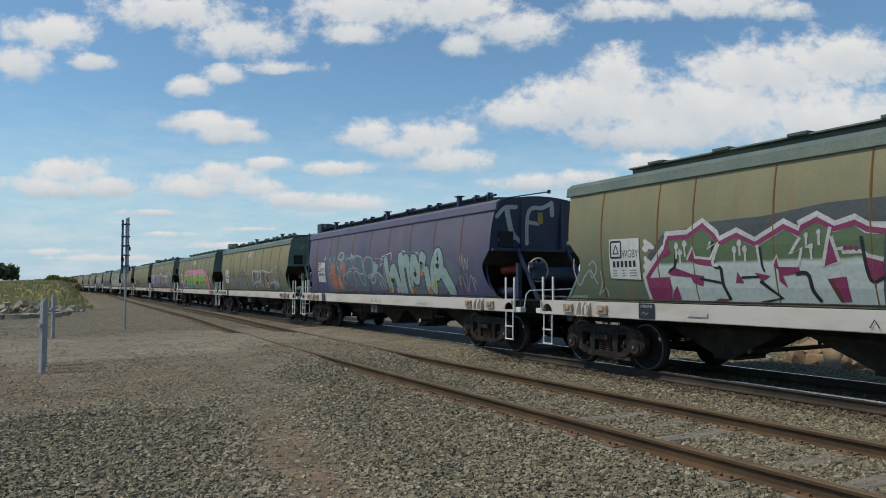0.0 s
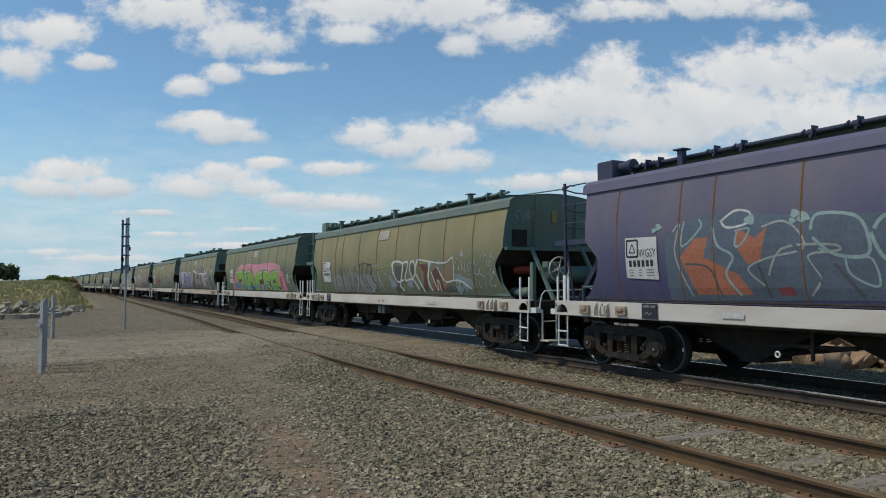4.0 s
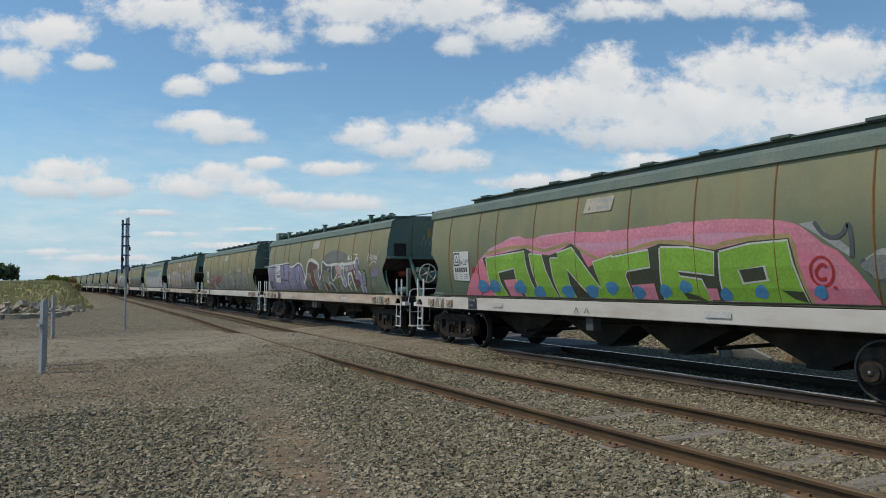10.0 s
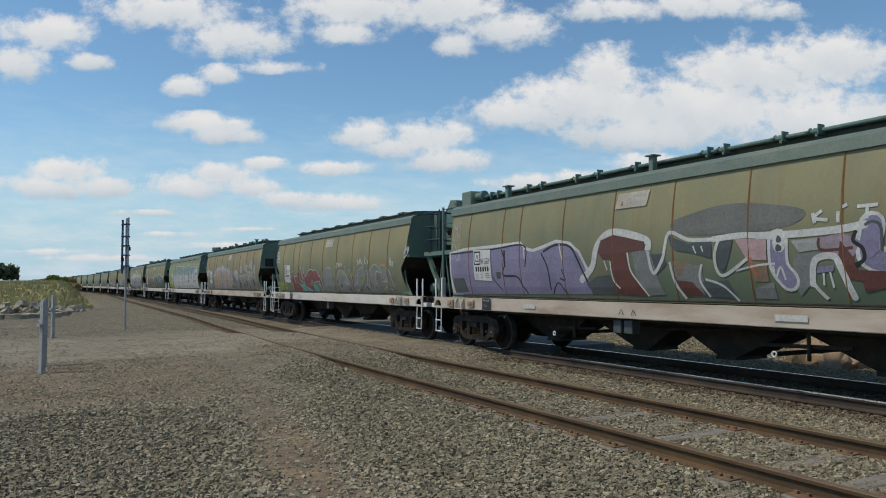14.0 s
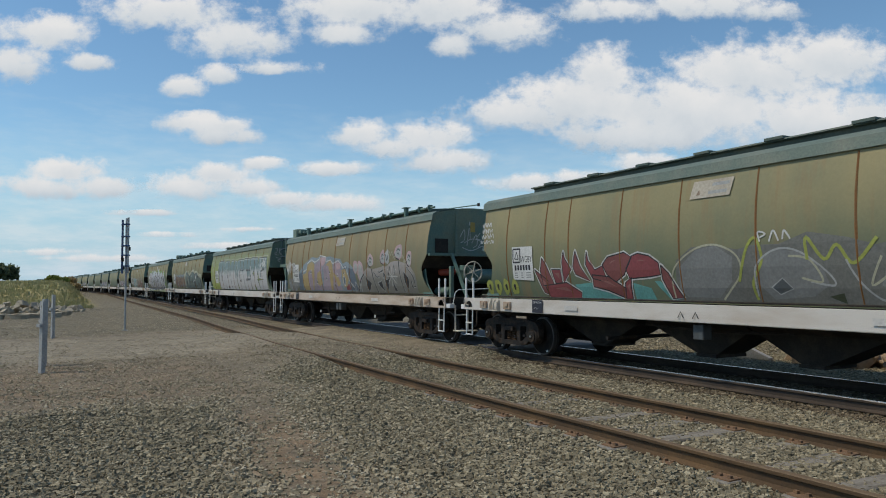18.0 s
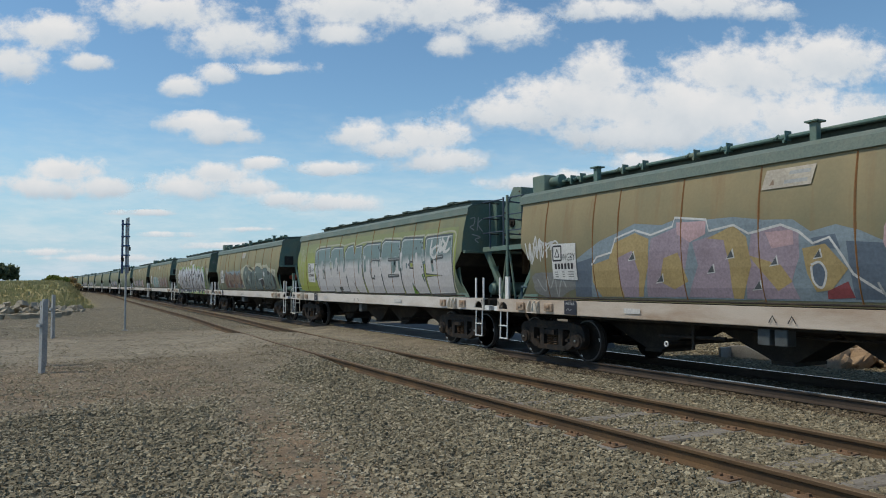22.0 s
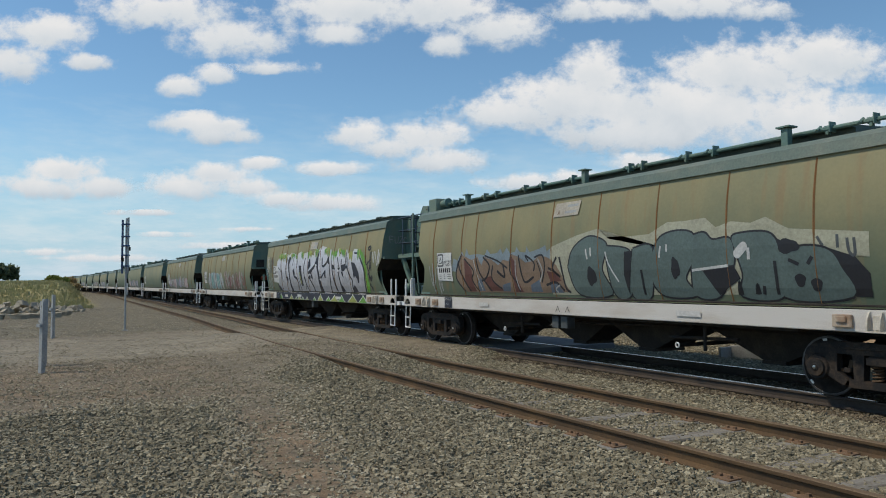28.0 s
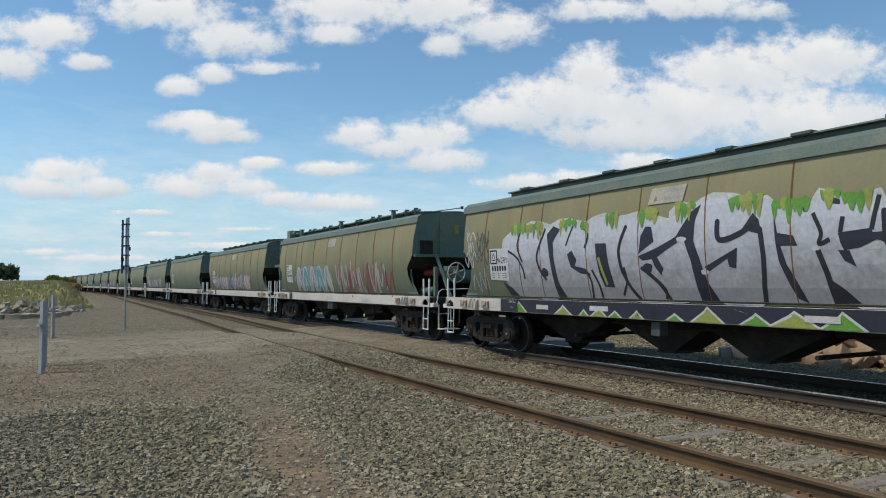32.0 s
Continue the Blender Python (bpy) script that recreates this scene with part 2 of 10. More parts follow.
def ground_height(x, y):
    """Ballast and road surface, with a grassy mound far off beside the line."""
    h = GROUND_Z
    main = math.exp(-((y - TRACK_Y) / 2.2) ** 4)
    side = math.exp(-((y - SIDING_Y) / 1.7) ** 4)
    road = crossing(x)
    over = smooth(-25.5, -21.5, x) * (1 - smooth(-16.0, -11.8, x))
    h += road * 0.15 * main + over * 0.222 * side
    h += (1 - road) * -0.015 * main + (1 - over) * 0.072 * side
    h += 1.15 * soil_heap(x, y)
    h -= 0.08 * smooth(3.0, -4.0, y)
    edge = 1.4 + 0.026 * -x + 0.7 * noise.noise((x * 0.03, 7.0, 0.0))
    m = smooth(edge + 0.5, edge - 2.2, y) * smooth(-58.0, -85.0, x) * (1 - 0.5 * smooth(-140.0, -220.0, x)) * (1 - smooth(-60, -140, y))
    h += 1.98 * m + 0.22 * m * noise.noise((x * 0.08, y * 0.08, 2.0))
    return h


def dirt_amount(x, y):
    """Where wheels have worn the gravel to dirt, 0 to 1."""
    lane = 1.1 * math.exp(-((y - 1.22 + 0.14 * x + 0.12 * noise.noise((x * 0.8, 0.0, 4.0))) / 0.46) ** 2) * smooth(-17, -13, x)
    edge = 1.35 - 0.19 * x + 0.5 * noise.noise((x * 0.5, y * 0.5, 9.0))
    dusty = 0.97 * smooth(edge + 0.5, edge - 0.4, y) * smooth(-10.3, -12.0, x + 0.7 * noise.noise((x * 0.6, y * 0.6, 1.0))) * smooth(-19, -16, x)
    near_road = 0.97 * smooth(-15.0, -17.0, x) * smooth(5.4, 4.4, y) * smooth(-29, -26, x)
    beyond = 0.9 * smooth(16.2, 17.4, y + 0.5 * noise.noise((x * 0.3, y * 0.3, 6.0)))
    return max(lane, dusty, near_road, beyond, crossing(x) * smooth(9.4, 8.6, y))


def pale_amount(x, y):
    """The dusty, driven band of the road."""
    return 0.62 * smooth(-27.5, -24.5, x) * (1 - smooth(-20.0, -17.0, x)) * smooth(9.2, 8.0, y)


def soil_amount(x, y):
    """Reddish soil turned up round the posts and along the lane."""
    posts = math.exp(-((x + 16.6) / 1.3) ** 2 - ((y - 0.6) / 1.1) ** 2)
    lane = 1.15 * math.exp(-((y - 1.22 + 0.14 * x) / 0.45) ** 2) * smooth(-11.0, -7.5, x)
    band = 0.55 * smooth(-10.5, -12.0, x) * smooth(-18.5, -16.5, x) * smooth(3.6, 2.2, y)
    return max(posts, lane, band, 1.2 * soil_heap(x, y))


def ground_material():
    m, n, l, b = material("gravel_ground", 0.9, spec=0.25)
    pos = n.new("ShaderNodeNewGeometry").outputs["Position"]
    vor = n.new("ShaderNodeTexVoronoi")
    vor.inputs["Scale"].default_value = 22.0
    l.new(pos, vor.inputs["Vector"])
    stone = n.new("ShaderNodeSeparateColor")
    l.new(vor.outputs["Color"], stone.inputs[0])
    c = ramp_node(n, l, stone.outputs[0], [(0.0, (0.138, 0.119, 0.080)), (0.5, (0.250, 0.216, 0.148)), (1.0, (0.37, 0.322, 0.230))])
    gap = ramp_node(n, l, vor.outputs["Distance"], [(0.35, (1, 1, 1)), (0.75, (0.45, 0.45, 0.45))])
    c = mix_node(n, l, 1.0, c, gap, "MULTIPLY")
    dirt = noise_node(n, l, pos, 0.16, 4.0, 0.6)
    fine = noise_node(n, l, pos, 26.0, 6.0, 0.75)
    patch = ramp_node(n, l, noise_node(n, l, pos, 1.1, 5.0, 0.65), [(0.3, (0.78, 0.76, 0.74)), (0.7, (1.18, 1.16, 1.12))])
    d = ramp_node(n, l, fine, [(0.3, (0.125, 0.104, 0.074)), (0.5, (0.222, 0.190, 0.140)), (0.7, (0.330, 0.288, 0.218))])
    d = mix_node(n, l, 1.0, d, patch, "MULTIPLY")
    att = n.new("ShaderNodeAttribute")
    att.attribute_name = "road"
    add = n.new("ShaderNodeMath")
    add.operation = "ADD"
    l.new(att.outputs["Fac"], add.inputs[0])
    sc = n.new("ShaderNodeMath")
    sc.operation = "MULTIPLY_ADD"
    sc.inputs[1].default_value, sc.inputs[2].default_value = 1.6, -0.8
    l.new(dirt, sc.inputs[0])
    l.new(sc.outputs[0], add.inputs[1])
    fac = ramp_node(n, l, add.outputs[0], [(0.35, (0, 0, 0)), (0.75, (1, 1, 1))])
    c = mix_node(n, l, fac, c, d)
    soil = n.new("ShaderNodeAttribute")
    soil.attribute_name = "soil"
    worn_soil = mix_node(n, l, 1.0, ramp_node(n, l, noise_node(n, l, pos, 2.2, 5.0, 0.7), [(0.36, (0, 0, 0)), (0.60, (0.85, 0.85, 0.85))]), soil.outputs["Fac"], "MULTIPLY")
    c = mix_node(n, l, worn_soil, c, ramp_node(n, l, fine, [(0.3, (0.15, 0.09, 0.05)), (0.7, (0.31, 0.20, 0.115))]))
    pale = n.new("ShaderNodeAttribute")
    pale.attribute_name = "pale"
    c = mix_node(n, l, pale.outputs["Fac"], c, ramp_node(n, l, noise_node(n, l, pos, 1.6, 6.0, 0.75), [(0.3, (0.24, 0.21, 0.155)), (0.7, (0.42, 0.375, 0.29))]))
    drift = noise_node(n, l, pos, 1.3, 6.0, 0.85, (1.0, 0.5, 1.0))
    c = mix_node(n, l, 1.0, c, ramp_node(n, l, drift, [(0.35, (0.66, 0.65, 0.63)), (0.65, (1.12, 1.10, 1.07))]), "MULTIPLY")
    clod = noise_node(n, l, pos, 7.0, 6.0, 0.8)
    c = mix_node(n, l, 1.0, c, ramp_node(n, l, clod, [(0.32, (0.62, 0.61, 0.60)), (0.5, (1.0, 1.0, 1.0)), (0.68, (1.30, 1.29, 1.27))]), "MULTIPLY")
    grass = n.new("ShaderNodeAttribute")
    grass.attribute_name = "grass"
    gcol = ramp_node(n, l, noise_node(n, l, pos, 0.35, 5.0), [(0.35, (0.34, 0.27, 0.13)), (0.6, (0.27, 0.25, 0.10)), (0.75, (0.17, 0.20, 0.07))])
    c = mix_node(n, l, grass.outputs["Fac"], c, gcol)
    l.new(c, b.inputs["Base Color"])
    bump_node(n, l, b, fine, 0.6, 0.02)
    return m


def steps(*spans):
    out = []
    for a, b, s in spans:
        k = max(1, round((b - a) / s))
        out += [a + (b - a) * i / k for i in range(k)]
    return out + [spans[-1][1]]


xs = steps((-4500, -900, 600), (-900, -200, 50), (-200, -60, 6), (-60, 6, 0.5), (6, 60, 6), (60, 900, 120), (900, 4500, 1200))
ys = steps((-4500, -600, 650), (-600, -60, 60), (-60, -8, 4), (-8, 21, 0.4), (21, 40, 3), (40, 400, 40), (400, 4500, 820))
g = Shape()
g.grid([[(x, y, ground_height(x, y) + (0.012 * noise.noise((x * 1.3, y * 1.3, 0)) if abs(x) < 60 else 0)) for y in ys] for x in xs])
gm = g.mesh("ground", ground_material(), True)


def grass_amount(x, y):
    return max(smooth(-56, -66, x) * smooth(2.4 + 0.026 * -x, 1.2 + 0.026 * -x, y), smooth(22, 27, y), smooth(-40, -60, y))


for key, rule in (("road", dirt_amount), ("pale", pale_amount), ("soil", soil_amount), ("grass", grass_amount)):
    gm.attributes.new(key, "FLOAT", "POINT").data.foreach_set("value", [rule(v.co.x, v.co.y) for v in gm.vertices])
ground = tagged(new("ground", gm), "grey ballast gravel and dusty brown dirt ground with dry grass beyond", "ground", kind="structure")


def track_bend(x):
    """The main track leaves its straight line far down, towards -y."""
    return -max(0.0, -110.0 - x) ** 2 / 4500.0


SIDING_LINE = ((-190, 9.9), (-128, 9.70), (-107, 9.0), (-78, 7.82), (-59, 7.32), (-42, 6.90), (-34, 6.72), (-26, 6.30), (-18, 5.98), (-12, 5.914), (40, 5.914))


def siding_bend(x):
    for (a, ya), (b, yb) in zip(SIDING_LINE, SIDING_LINE[1:]):
        if x <= b:
            return ya + (yb - ya) * (x - a) / (b - a) - SIDING_Y
    return 0.0


def rail_shape(xs_, off, bend):
    """A flat-bottomed rail with head, web and foot along a line; its head is at z = 0."""
    half = [(0.030, 0.0), (0.036, -0.008), (0.036, -0.034), (0.012, -0.046), (0.010, -0.115), (0.045, -0.135), (0.066, -0.142), (0.066, -0.152)]
    outline = half + [(-u, w) for u, w in reversed(half)]
    n = len(outline)
    s = Shape()
    for i in range(len(xs_)):
        s.v += [(xs_[i], off + u + bend(xs_[i]), w) for u, w in outline]
    for i in range(len(xs_) - 1):
        for k in range(n):
            s.f.append((i * n + k, i * n + (k + 1) % n, (i + 1) * n + (k + 1) % n, (i + 1) * n + k))
            s.m.append(1 if k in (n - 1, 0, n - 2) else 0)
    s.f += [tuple(range(n)), tuple(range((len(xs_) - 1) * n, len(xs_) * n))]
    s.m += [0, 0]
    return s


track_main = tagged(thing("railway_track", pose(0, TRACK_Y, 0), "railway track with polished rails on sleepers in ballast", "railway track"), kind="structure")
track_side = tagged(thing("siding_track", pose(0, SIDING_Y, SIDING_Z), "rusty disused siding track half buried in ballast", "railway track"), kind="structure")
for yy in (-GAUGE / 2, GAUGE / 2):
    part("rail", rail_shape(list(range(-460, -60, 10)) + [-60, 60], yy, track_bend), [M["railmain"], M["railhead"]], track_main, "steel rail with a polished head")
    line = [x for x, _ in SIDING_LINE if x < 14] + [14]
    part("rail", rail_shape(line, yy, siding_bend), [M["rail"], M["rusthead"]], track_side, "rusty brown steel rail half buried in the road")

# ---- grain wagon ----
def along(pts, t):
    """The value at t on a line through (t, value) points."""
    for (a, va), (b, vb) in zip(pts, pts[1:]):
        if t <= b:
            return va + (vb - va) * (t - a) / (b - a)
    return pts[-1][1]


WIDTHS = ((1.20, 1.27), (1.45, 1.345), (1.75, 1.395), (2.05, 1.42), (2.35, 1.42), (2.70, 1.395), (3.00, 1.345), (3.22, 1.30), (3.40, 1.25))
ENDS = ((1.20, 6.84), (1.32, 6.72), (1.53, 6.49), (1.75, 6.40), (1.88, 6.37), (1.95, 6.37), (2.02, 6.40), (2.15, 6.54), (2.30, 6.69), (2.76, 6.71), (3.09, 6.74), (3.40, 6.79))


def half_width(z):
    return along(WIDTHS, z)


def side_end(z):
    return along(ENDS, z)


def roof_z(y):
    return 3.40 + 0.165 * (1 - (abs(y) / 1.25) ** 2)


def side_sheet(sy):
    s = Shape()
    zs = [1.20, 1.32, 1.45, 1.6, 1.75, 1.88, 1.95, 2.02, 2.15, 2.30, 2.42, 2.6, 2.8, 3.0, 3.22, 3.36]
    n = 20
    s.grid([[(-side_end(z) + 2 * side_end(z) * k / n, sy * half_width(z), z) for k in range(n + 1)] for z in zs])
    return s


def ring(s, centre, axis, r, bar, n=28):
    """A round bar bent to a ring."""
    c = Vector(centre)
    u, w = {"x": (Vector((0, 1, 0)), Vector((0, 0, 1))), "y": (Vector((1, 0, 0)), Vector((0, 0, 1))), "z": (Vector((1, 0, 0)), Vector((0, 1, 0)))}[axis]
    pts = [c + r * (math.cos(2 * math.pi * k / n) * u + math.sin(2 * math.pi * k / n) * w) for k in range(n + 1)]
    return s.tube(pts, bar, 6, caps=False)


def sill_shape(sy):
    """The white side sill: a plate with a flange, and a round-topped step hole at each end."""
    s = Shape()
    y0, y1 = sorted((sy * 1.40, sy * 1.37))
    s.box(-7.24, 7.24, y0, y1, 0.915, 1.19, 0.004)
    for sx in (-1, 1):
        arc = [(7.425 + 0.165 * math.cos(math.pi * k / 10), 0.965 + 0.155 * math.sin(math.pi * k / 10)) for k in range(11)]
        outer = [(7.65, 0.965), (7.65, 1.19), (7.24, 1.19), (7.24, 0.965)]
        s.prism([(sx * u, w) for u, w in outer + arc[::-1]], "y", y0, y1)
        s.box(min(sx * 7.24, sx * 7.65), max(sx * 7.24, sx * 7.65), y0, y1, 0.915, 0.965)
    a, b = sorted((sy * 1.37, sy * 1.27))
    s.box(-7.64, 7.64, a, b, 0.905, 0.925)
    s.box(-7.64, 7.64, a, b, 1.165, 1.185)
    return s


def spring_shape():
    s = Shape()
    pts = [(0.062 * math.cos(a), 0.062 * math.sin(a), 0.005 + 0.21 * k / 40) for k in range(41) for a in [2 * math.pi * 5 * k / 40]]
    return s.tube(pts, 0.015, 5)


def frame_shape():
    """A cast bogie side frame about its middle, axles 0.865 m to each side."""
    s = Shape()
    t = 0.075
    s.prism([(-1.05, 0.56), (-1.02, 0.64), (-0.94, 0.70), (-0.60, 0.755), (0.60, 0.755), (0.94, 0.70), (1.02, 0.64), (1.05, 0.56), (0.62, 0.60), (-0.62, 0.60)], "y", -t, t)
    s.prism([(-0.42, 0.175), (0.42, 0.175), (0.50, 0.20), (0.44, 0.275), (-0.44, 0.275), (-0.50, 0.20)], "y", -t * 0.95, t * 0.95)
    s.box(-0.56, 0.56, -t * 1.25, t * 1.25, 0.665, 0.70, 0.01)
    for sx in (-1, 1):
        s.prism([(sx * 0.44, 0.19), (sx * 0.56, 0.21), (sx * 0.74, 0.31), (sx * 0.70, 0.39), (sx * 0.58, 0.36), (sx * 0.44, 0.275)], "y", -t * 0.95, t * 0.95)
        s.prism([(sx * 0.60, 0.35), (sx * 0.72, 0.32), (sx * 1.00, 0.34), (sx * 1.06, 0.42), (sx * 1.05, 0.57), (sx * 0.96, 0.68), (sx * 0.66, 0.70), (sx * 0.60, 0.60)], "y", -t * 0.85, t * 0.85)
        s.prism([(sx * 0.25, 0.25), (sx * 0.37, 0.25), (sx * 0.39, 0.64), (sx * 0.23, 0.64)], "y", -t * 0.9, t * 0.9)
        s.box(sx * 0.48 - 0.05, sx * 0.48 + 0.05, -t * 0.6, t * 0.6, 0.36, 0.42, 0.01)
        s.turn([(0.03, -0.10), (0.15, -0.10), (0.165, -0.08), (0.165, 0.08), (0.15, 0.10), (0.03, 0.10)], (sx * 0.865, 0, 0.40), "y", 14)
    return s


def wheel_shape():
    s = Shape()
    for sy in (-1, 1):
        s.turn([(0.05, sy * 0.745), (0.20, sy * 0.775), (0.35, sy * 0.755), (0.425, sy * 0.755), (0.427, sy * 0.785), (0.402, sy * 0.800), (0.398, sy * 0.89)], (0, 0, 0), "y", 36)
        s.turn([(0.398, sy * 0.89), (0.352, sy * 0.888), (0.335, sy * 0.860), (0.17, sy * 0.845), (0.13, sy * 0.90), (0.05, sy * 0.90)], (0, 0, 0), "y", 36)
        s.turn([(0.4035, sy * 0.802), (0.4000, sy * 0.890), (0.374, sy * 0.8935), (0.370, sy * 0.8895)], (0, 0, 0), "y", 36, 1)
        for a in (0.4, 2.6):
            arc = [(0.366, a), (0.366, a + 0.09), (0.366, a + 0.18), (0.335, a + 0.18), (0.335, a + 0.09), (0.335, a)]
            s.add([(r * math.cos(t), sy * 0.8945, r * math.sin(t)) for r, t in arc], [(0, 1, 4, 5), (1, 2, 3, 4)], 2)
    s.tube([(0, -1.16, 0), (0, 1.16, 0)], 0.07, 10)
    return s


def bolster_shape():
    s = Shape()
    s.box(-0.19, 0.19, -1.13, 1.13, 0.47, 0.60, 0.02)
    s.box(-0.26, 0.26, -0.5, 0.5, 0.50, 0.78, 0.02)
    for sy in (-1, 1):
        s.box(-0.17, 0.17, sy * 1.17 - 0.02, sy * 1.17 + 0.02, 0.49, 0.58)
    return s


def rigging_shape(sx):
    """Brake beam and hanger seen beside the springs."""
    s = Shape()
    for sy in (-1, 1):
        s.box(0.34, 0.62, sy * 1.0 - 0.05, sy * 1.0 + 0.05, 0.36, 0.40)
        s.box(-0.62, -0.34, sy * 1.0 - 0.05, sy * 1.0 + 0.05, 0.36, 0.40)
        s.tube([(0.47, sy * 1.0, 0.38), (0.47, sy * 1.0, 0.52)], [0.06, 0.03], 8)
        s.tube([(-0.47, sy * 1.0, 0.38), (-0.47, sy * 1.0, 0.52)], [0.06, 0.03], 8)
    return s


MESH = {
    "spring": spring_shape().mesh("spring", M["brown"], True), "frame": frame_shape().mesh("side_frame", M["bogie"], True),
    "wheel": wheel_shape().mesh("wheelset", [M["wheel"], M["rim"], M["white"]], True), "bolster": bolster_shape().mesh("bogie", M["bogie"]),
    "rigging": rigging_shape(1).mesh("brake_rigging", M["brown"]),
    "cap": Shape().turn([(0.02, 0.03), (0.045, 0.03), (0.055, 0.02), (0.115, 0.015), (0.12, -0.02)], (0, 0, 0), "y", 14).mesh("axle_cap", M["bogie"], True),
    "boss": Shape().turn([(0.028, 0.0), (0.024, 0.012), (0.004, 0.014)], (0, 0, 0), "y", 10).mesh("cap_bolt", M["steel"], True),
}
Shape.short = True
for sy_ in (-1, 1):
    MESH["side", sy_] = side_sheet(sy_).mesh("side_sheet", M["olive"], True)
    MESH["sill", sy_] = sill_shape(sy_).mesh("side_sill", M["sill"])
Shape.short = False


def bogie(parent, x, near):
    b = part("bogie", MESH["bolster"], None, parent, "grimy black cast three-piece bogie")
    b.location.x = x
    for sx in (-1, 1):
        w = part("wheelset", MESH["wheel"], None, b)
        w.location = (sx * 0.865, 0, 0.40)
    for sy in (-1, 1):
        f = part("side_frame", MESH["frame"], None, b)
        f.location.y = sy * 1.06
        if not near:
            continue
        for sx in (-0.095, 0.095):
            s = part("spring", MESH["spring"], None, b)
            s.location = (sx, sy * 1.06, 0.255)
        for sx in (-0.865, 0.865):
            c = part("axle_cap", MESH["cap"], None, b)
            c.matrix_basis = pose(sx, sy * 1.175, 0.40, 0, 0, 0 if sy > 0 else 180)
            c = part("cap_bolt", MESH["boss"], None, b, "bright bolt on the axle cap")
            c.matrix_basis = pose(sx, sy * 1.205, 0.40, 0, 0, 0 if sy > 0 else 180)
    if near:
        part("brake_rigging", MESH["rigging"], None, b)
    return b


def slab(name, parent, mats, x0, x1, y0, y1, z0, z1, c=0.006, label=""):
    return part(name, Shape().box(x0, x1, y0, y1, z0, z1, c), mats, parent, label)


def bar(name, parent, mats, pts, r, label="", n=8):
    return part(name, Shape().tube(pts, r, n), mats, parent, label, True)


SEAMS = {-1: (-5.65, -4.20, -3.53, -2.07, -0.64, 0.76, 2.20, 3.61, 5.01), 1: (5.38, 4.00, 3.25, 1.82, 0.46, -0.97, -2.43, -3.85, -5.23)}


def build_wagon(name, body, end, label, near=True, tall=False):
    """A covered grain hopper on two bogies; its handbrake end points to +x, its hatch pipe lies on the -y side."""
    w = thing(name, Matrix(), label, "railway wagon", "wagons of the grain train")
    E_ = M[end]
    Shape.short = True
    for sy in (-1, 1):
        if body == "olive":
            part("side_sheet", MESH["side", sy], None, w)
        else:
            part("side_sheet", side_sheet(sy), M[body], w, smooth=True)
        e = Shape()
        e.prism([(sy * 1.30, 3.19), (sy * 1.345, 3.20), (sy * 1.315, 3.36), (sy * 1.20, 3.44), (sy * 1.16, 3.42), (sy * 1.26, 3.34)], "x", -6.84, 6.84)
        part("eave", e, M["eave" if body == "olive" else "purple"], w, "light green eave strip" if body == "olive" else "")
        part("side_sill", MESH["sill", sy], None, w, "dirty white side sill")
        bar("bottom_pipe", w, M["black"], [(-6.7, sy * 1.345, 1.235), (6.9, sy * 1.345, 1.235), (7.0, sy * 1.30, 1.20)], 0.016, n=6)
        if near:
            Shape.short = False
            for x in SEAMS[sy]:
                s = Shape()
                k = 0.021
                zs = [1.22 + 0.245 * i for i in range(9)]
                s.grid([[(x + d * (k - 0.006 * abs(i - 4) / 4), sy * (half_width(z) + (0.0165 if d == 0 else 0.002)), z) for i, z in enumerate(zs)] for d in (-1, 0, 1)])
                part("weld_seam", s, M["rust"], w)
            Shape.short = True
    r = Shape()
    r.grid([[(x, -1.22 + 2.44 * k / 10, roof_z(-1.22 + 2.44 * k / 10)) for k in range(11)] for x in (-6.82, 6.82)])
    part("roof", r, M["roofgreen"], w, smooth=True)
    h = Shape()
    h.prism([(-0.78, 3.44), (-0.78, 3.595), (-0.88, 3.605), (-0.87, 3.63), (0.0, 3.68), (0.87, 3.63), (0.88, 3.605), (0.78, 3.595), (0.78, 3.44)], "x", -6.1, 5.6)
    part("hatch_cover", h, M["roofgreen"], w, "long raised roof hatch cover")
    for k in range(8):
        slab("hatch_hinge", w, M["roofgreen"], -5.4 + 1.45 * k, -5.05 + 1.45 * k, 0.62, 0.90, 3.62, 3.665)
    # hatch pipe with its vents on one side
    bar("hatch_pipe", w, E_, [(-6.35, -0.92, 3.62), (6.2, -0.92, 3.62)], 0.030)
    for x in (-4.6, 0.15, 4.8):
        v = Shape()
        v.box(x - 0.055, x + 0.055, -1.16, -1.05, 3.40, 3.70, 0.008)
        v.box(x - 0.11, x + 0.11, -1.20, -1.01, 3.70, 3.725, 0.004)
        part("roof_vent", v, E_, w)
    for x in (-5.6, -5.3, -4.1, -3.55, -2.3, -1.6, -0.5, 1.25, 1.6, 2.7, 3.3, 5.3, 5.9):
        c = Shape()
        c.tube([(x - 0.05, -0.92, 3.62), (x + 0.05, -0.92, 3.62)], 0.046, 8)
        c.box(x - 0.02, x + 0.02, -0.95, -0.89, 3.54, 3.62)
        c.box(x + 0.06, x + 0.075, -1.0, -0.86, 3.56, 3.70)
        c.tube([(x - 0.12, -0.99, 3.60), (x - 0.12, -0.90, 3.665)], 0.024, 6)
        part("pipe_clamp", c, E_, w)
    g = Shape()
    g.box(-6.72, -6.25, -1.10, -0.62, 3.42, 3.80, 0.03)
    g.tube([(-6.25, -0.92, 3.66), (-5.95, -0.92, 3.66)], 0.09, 10)
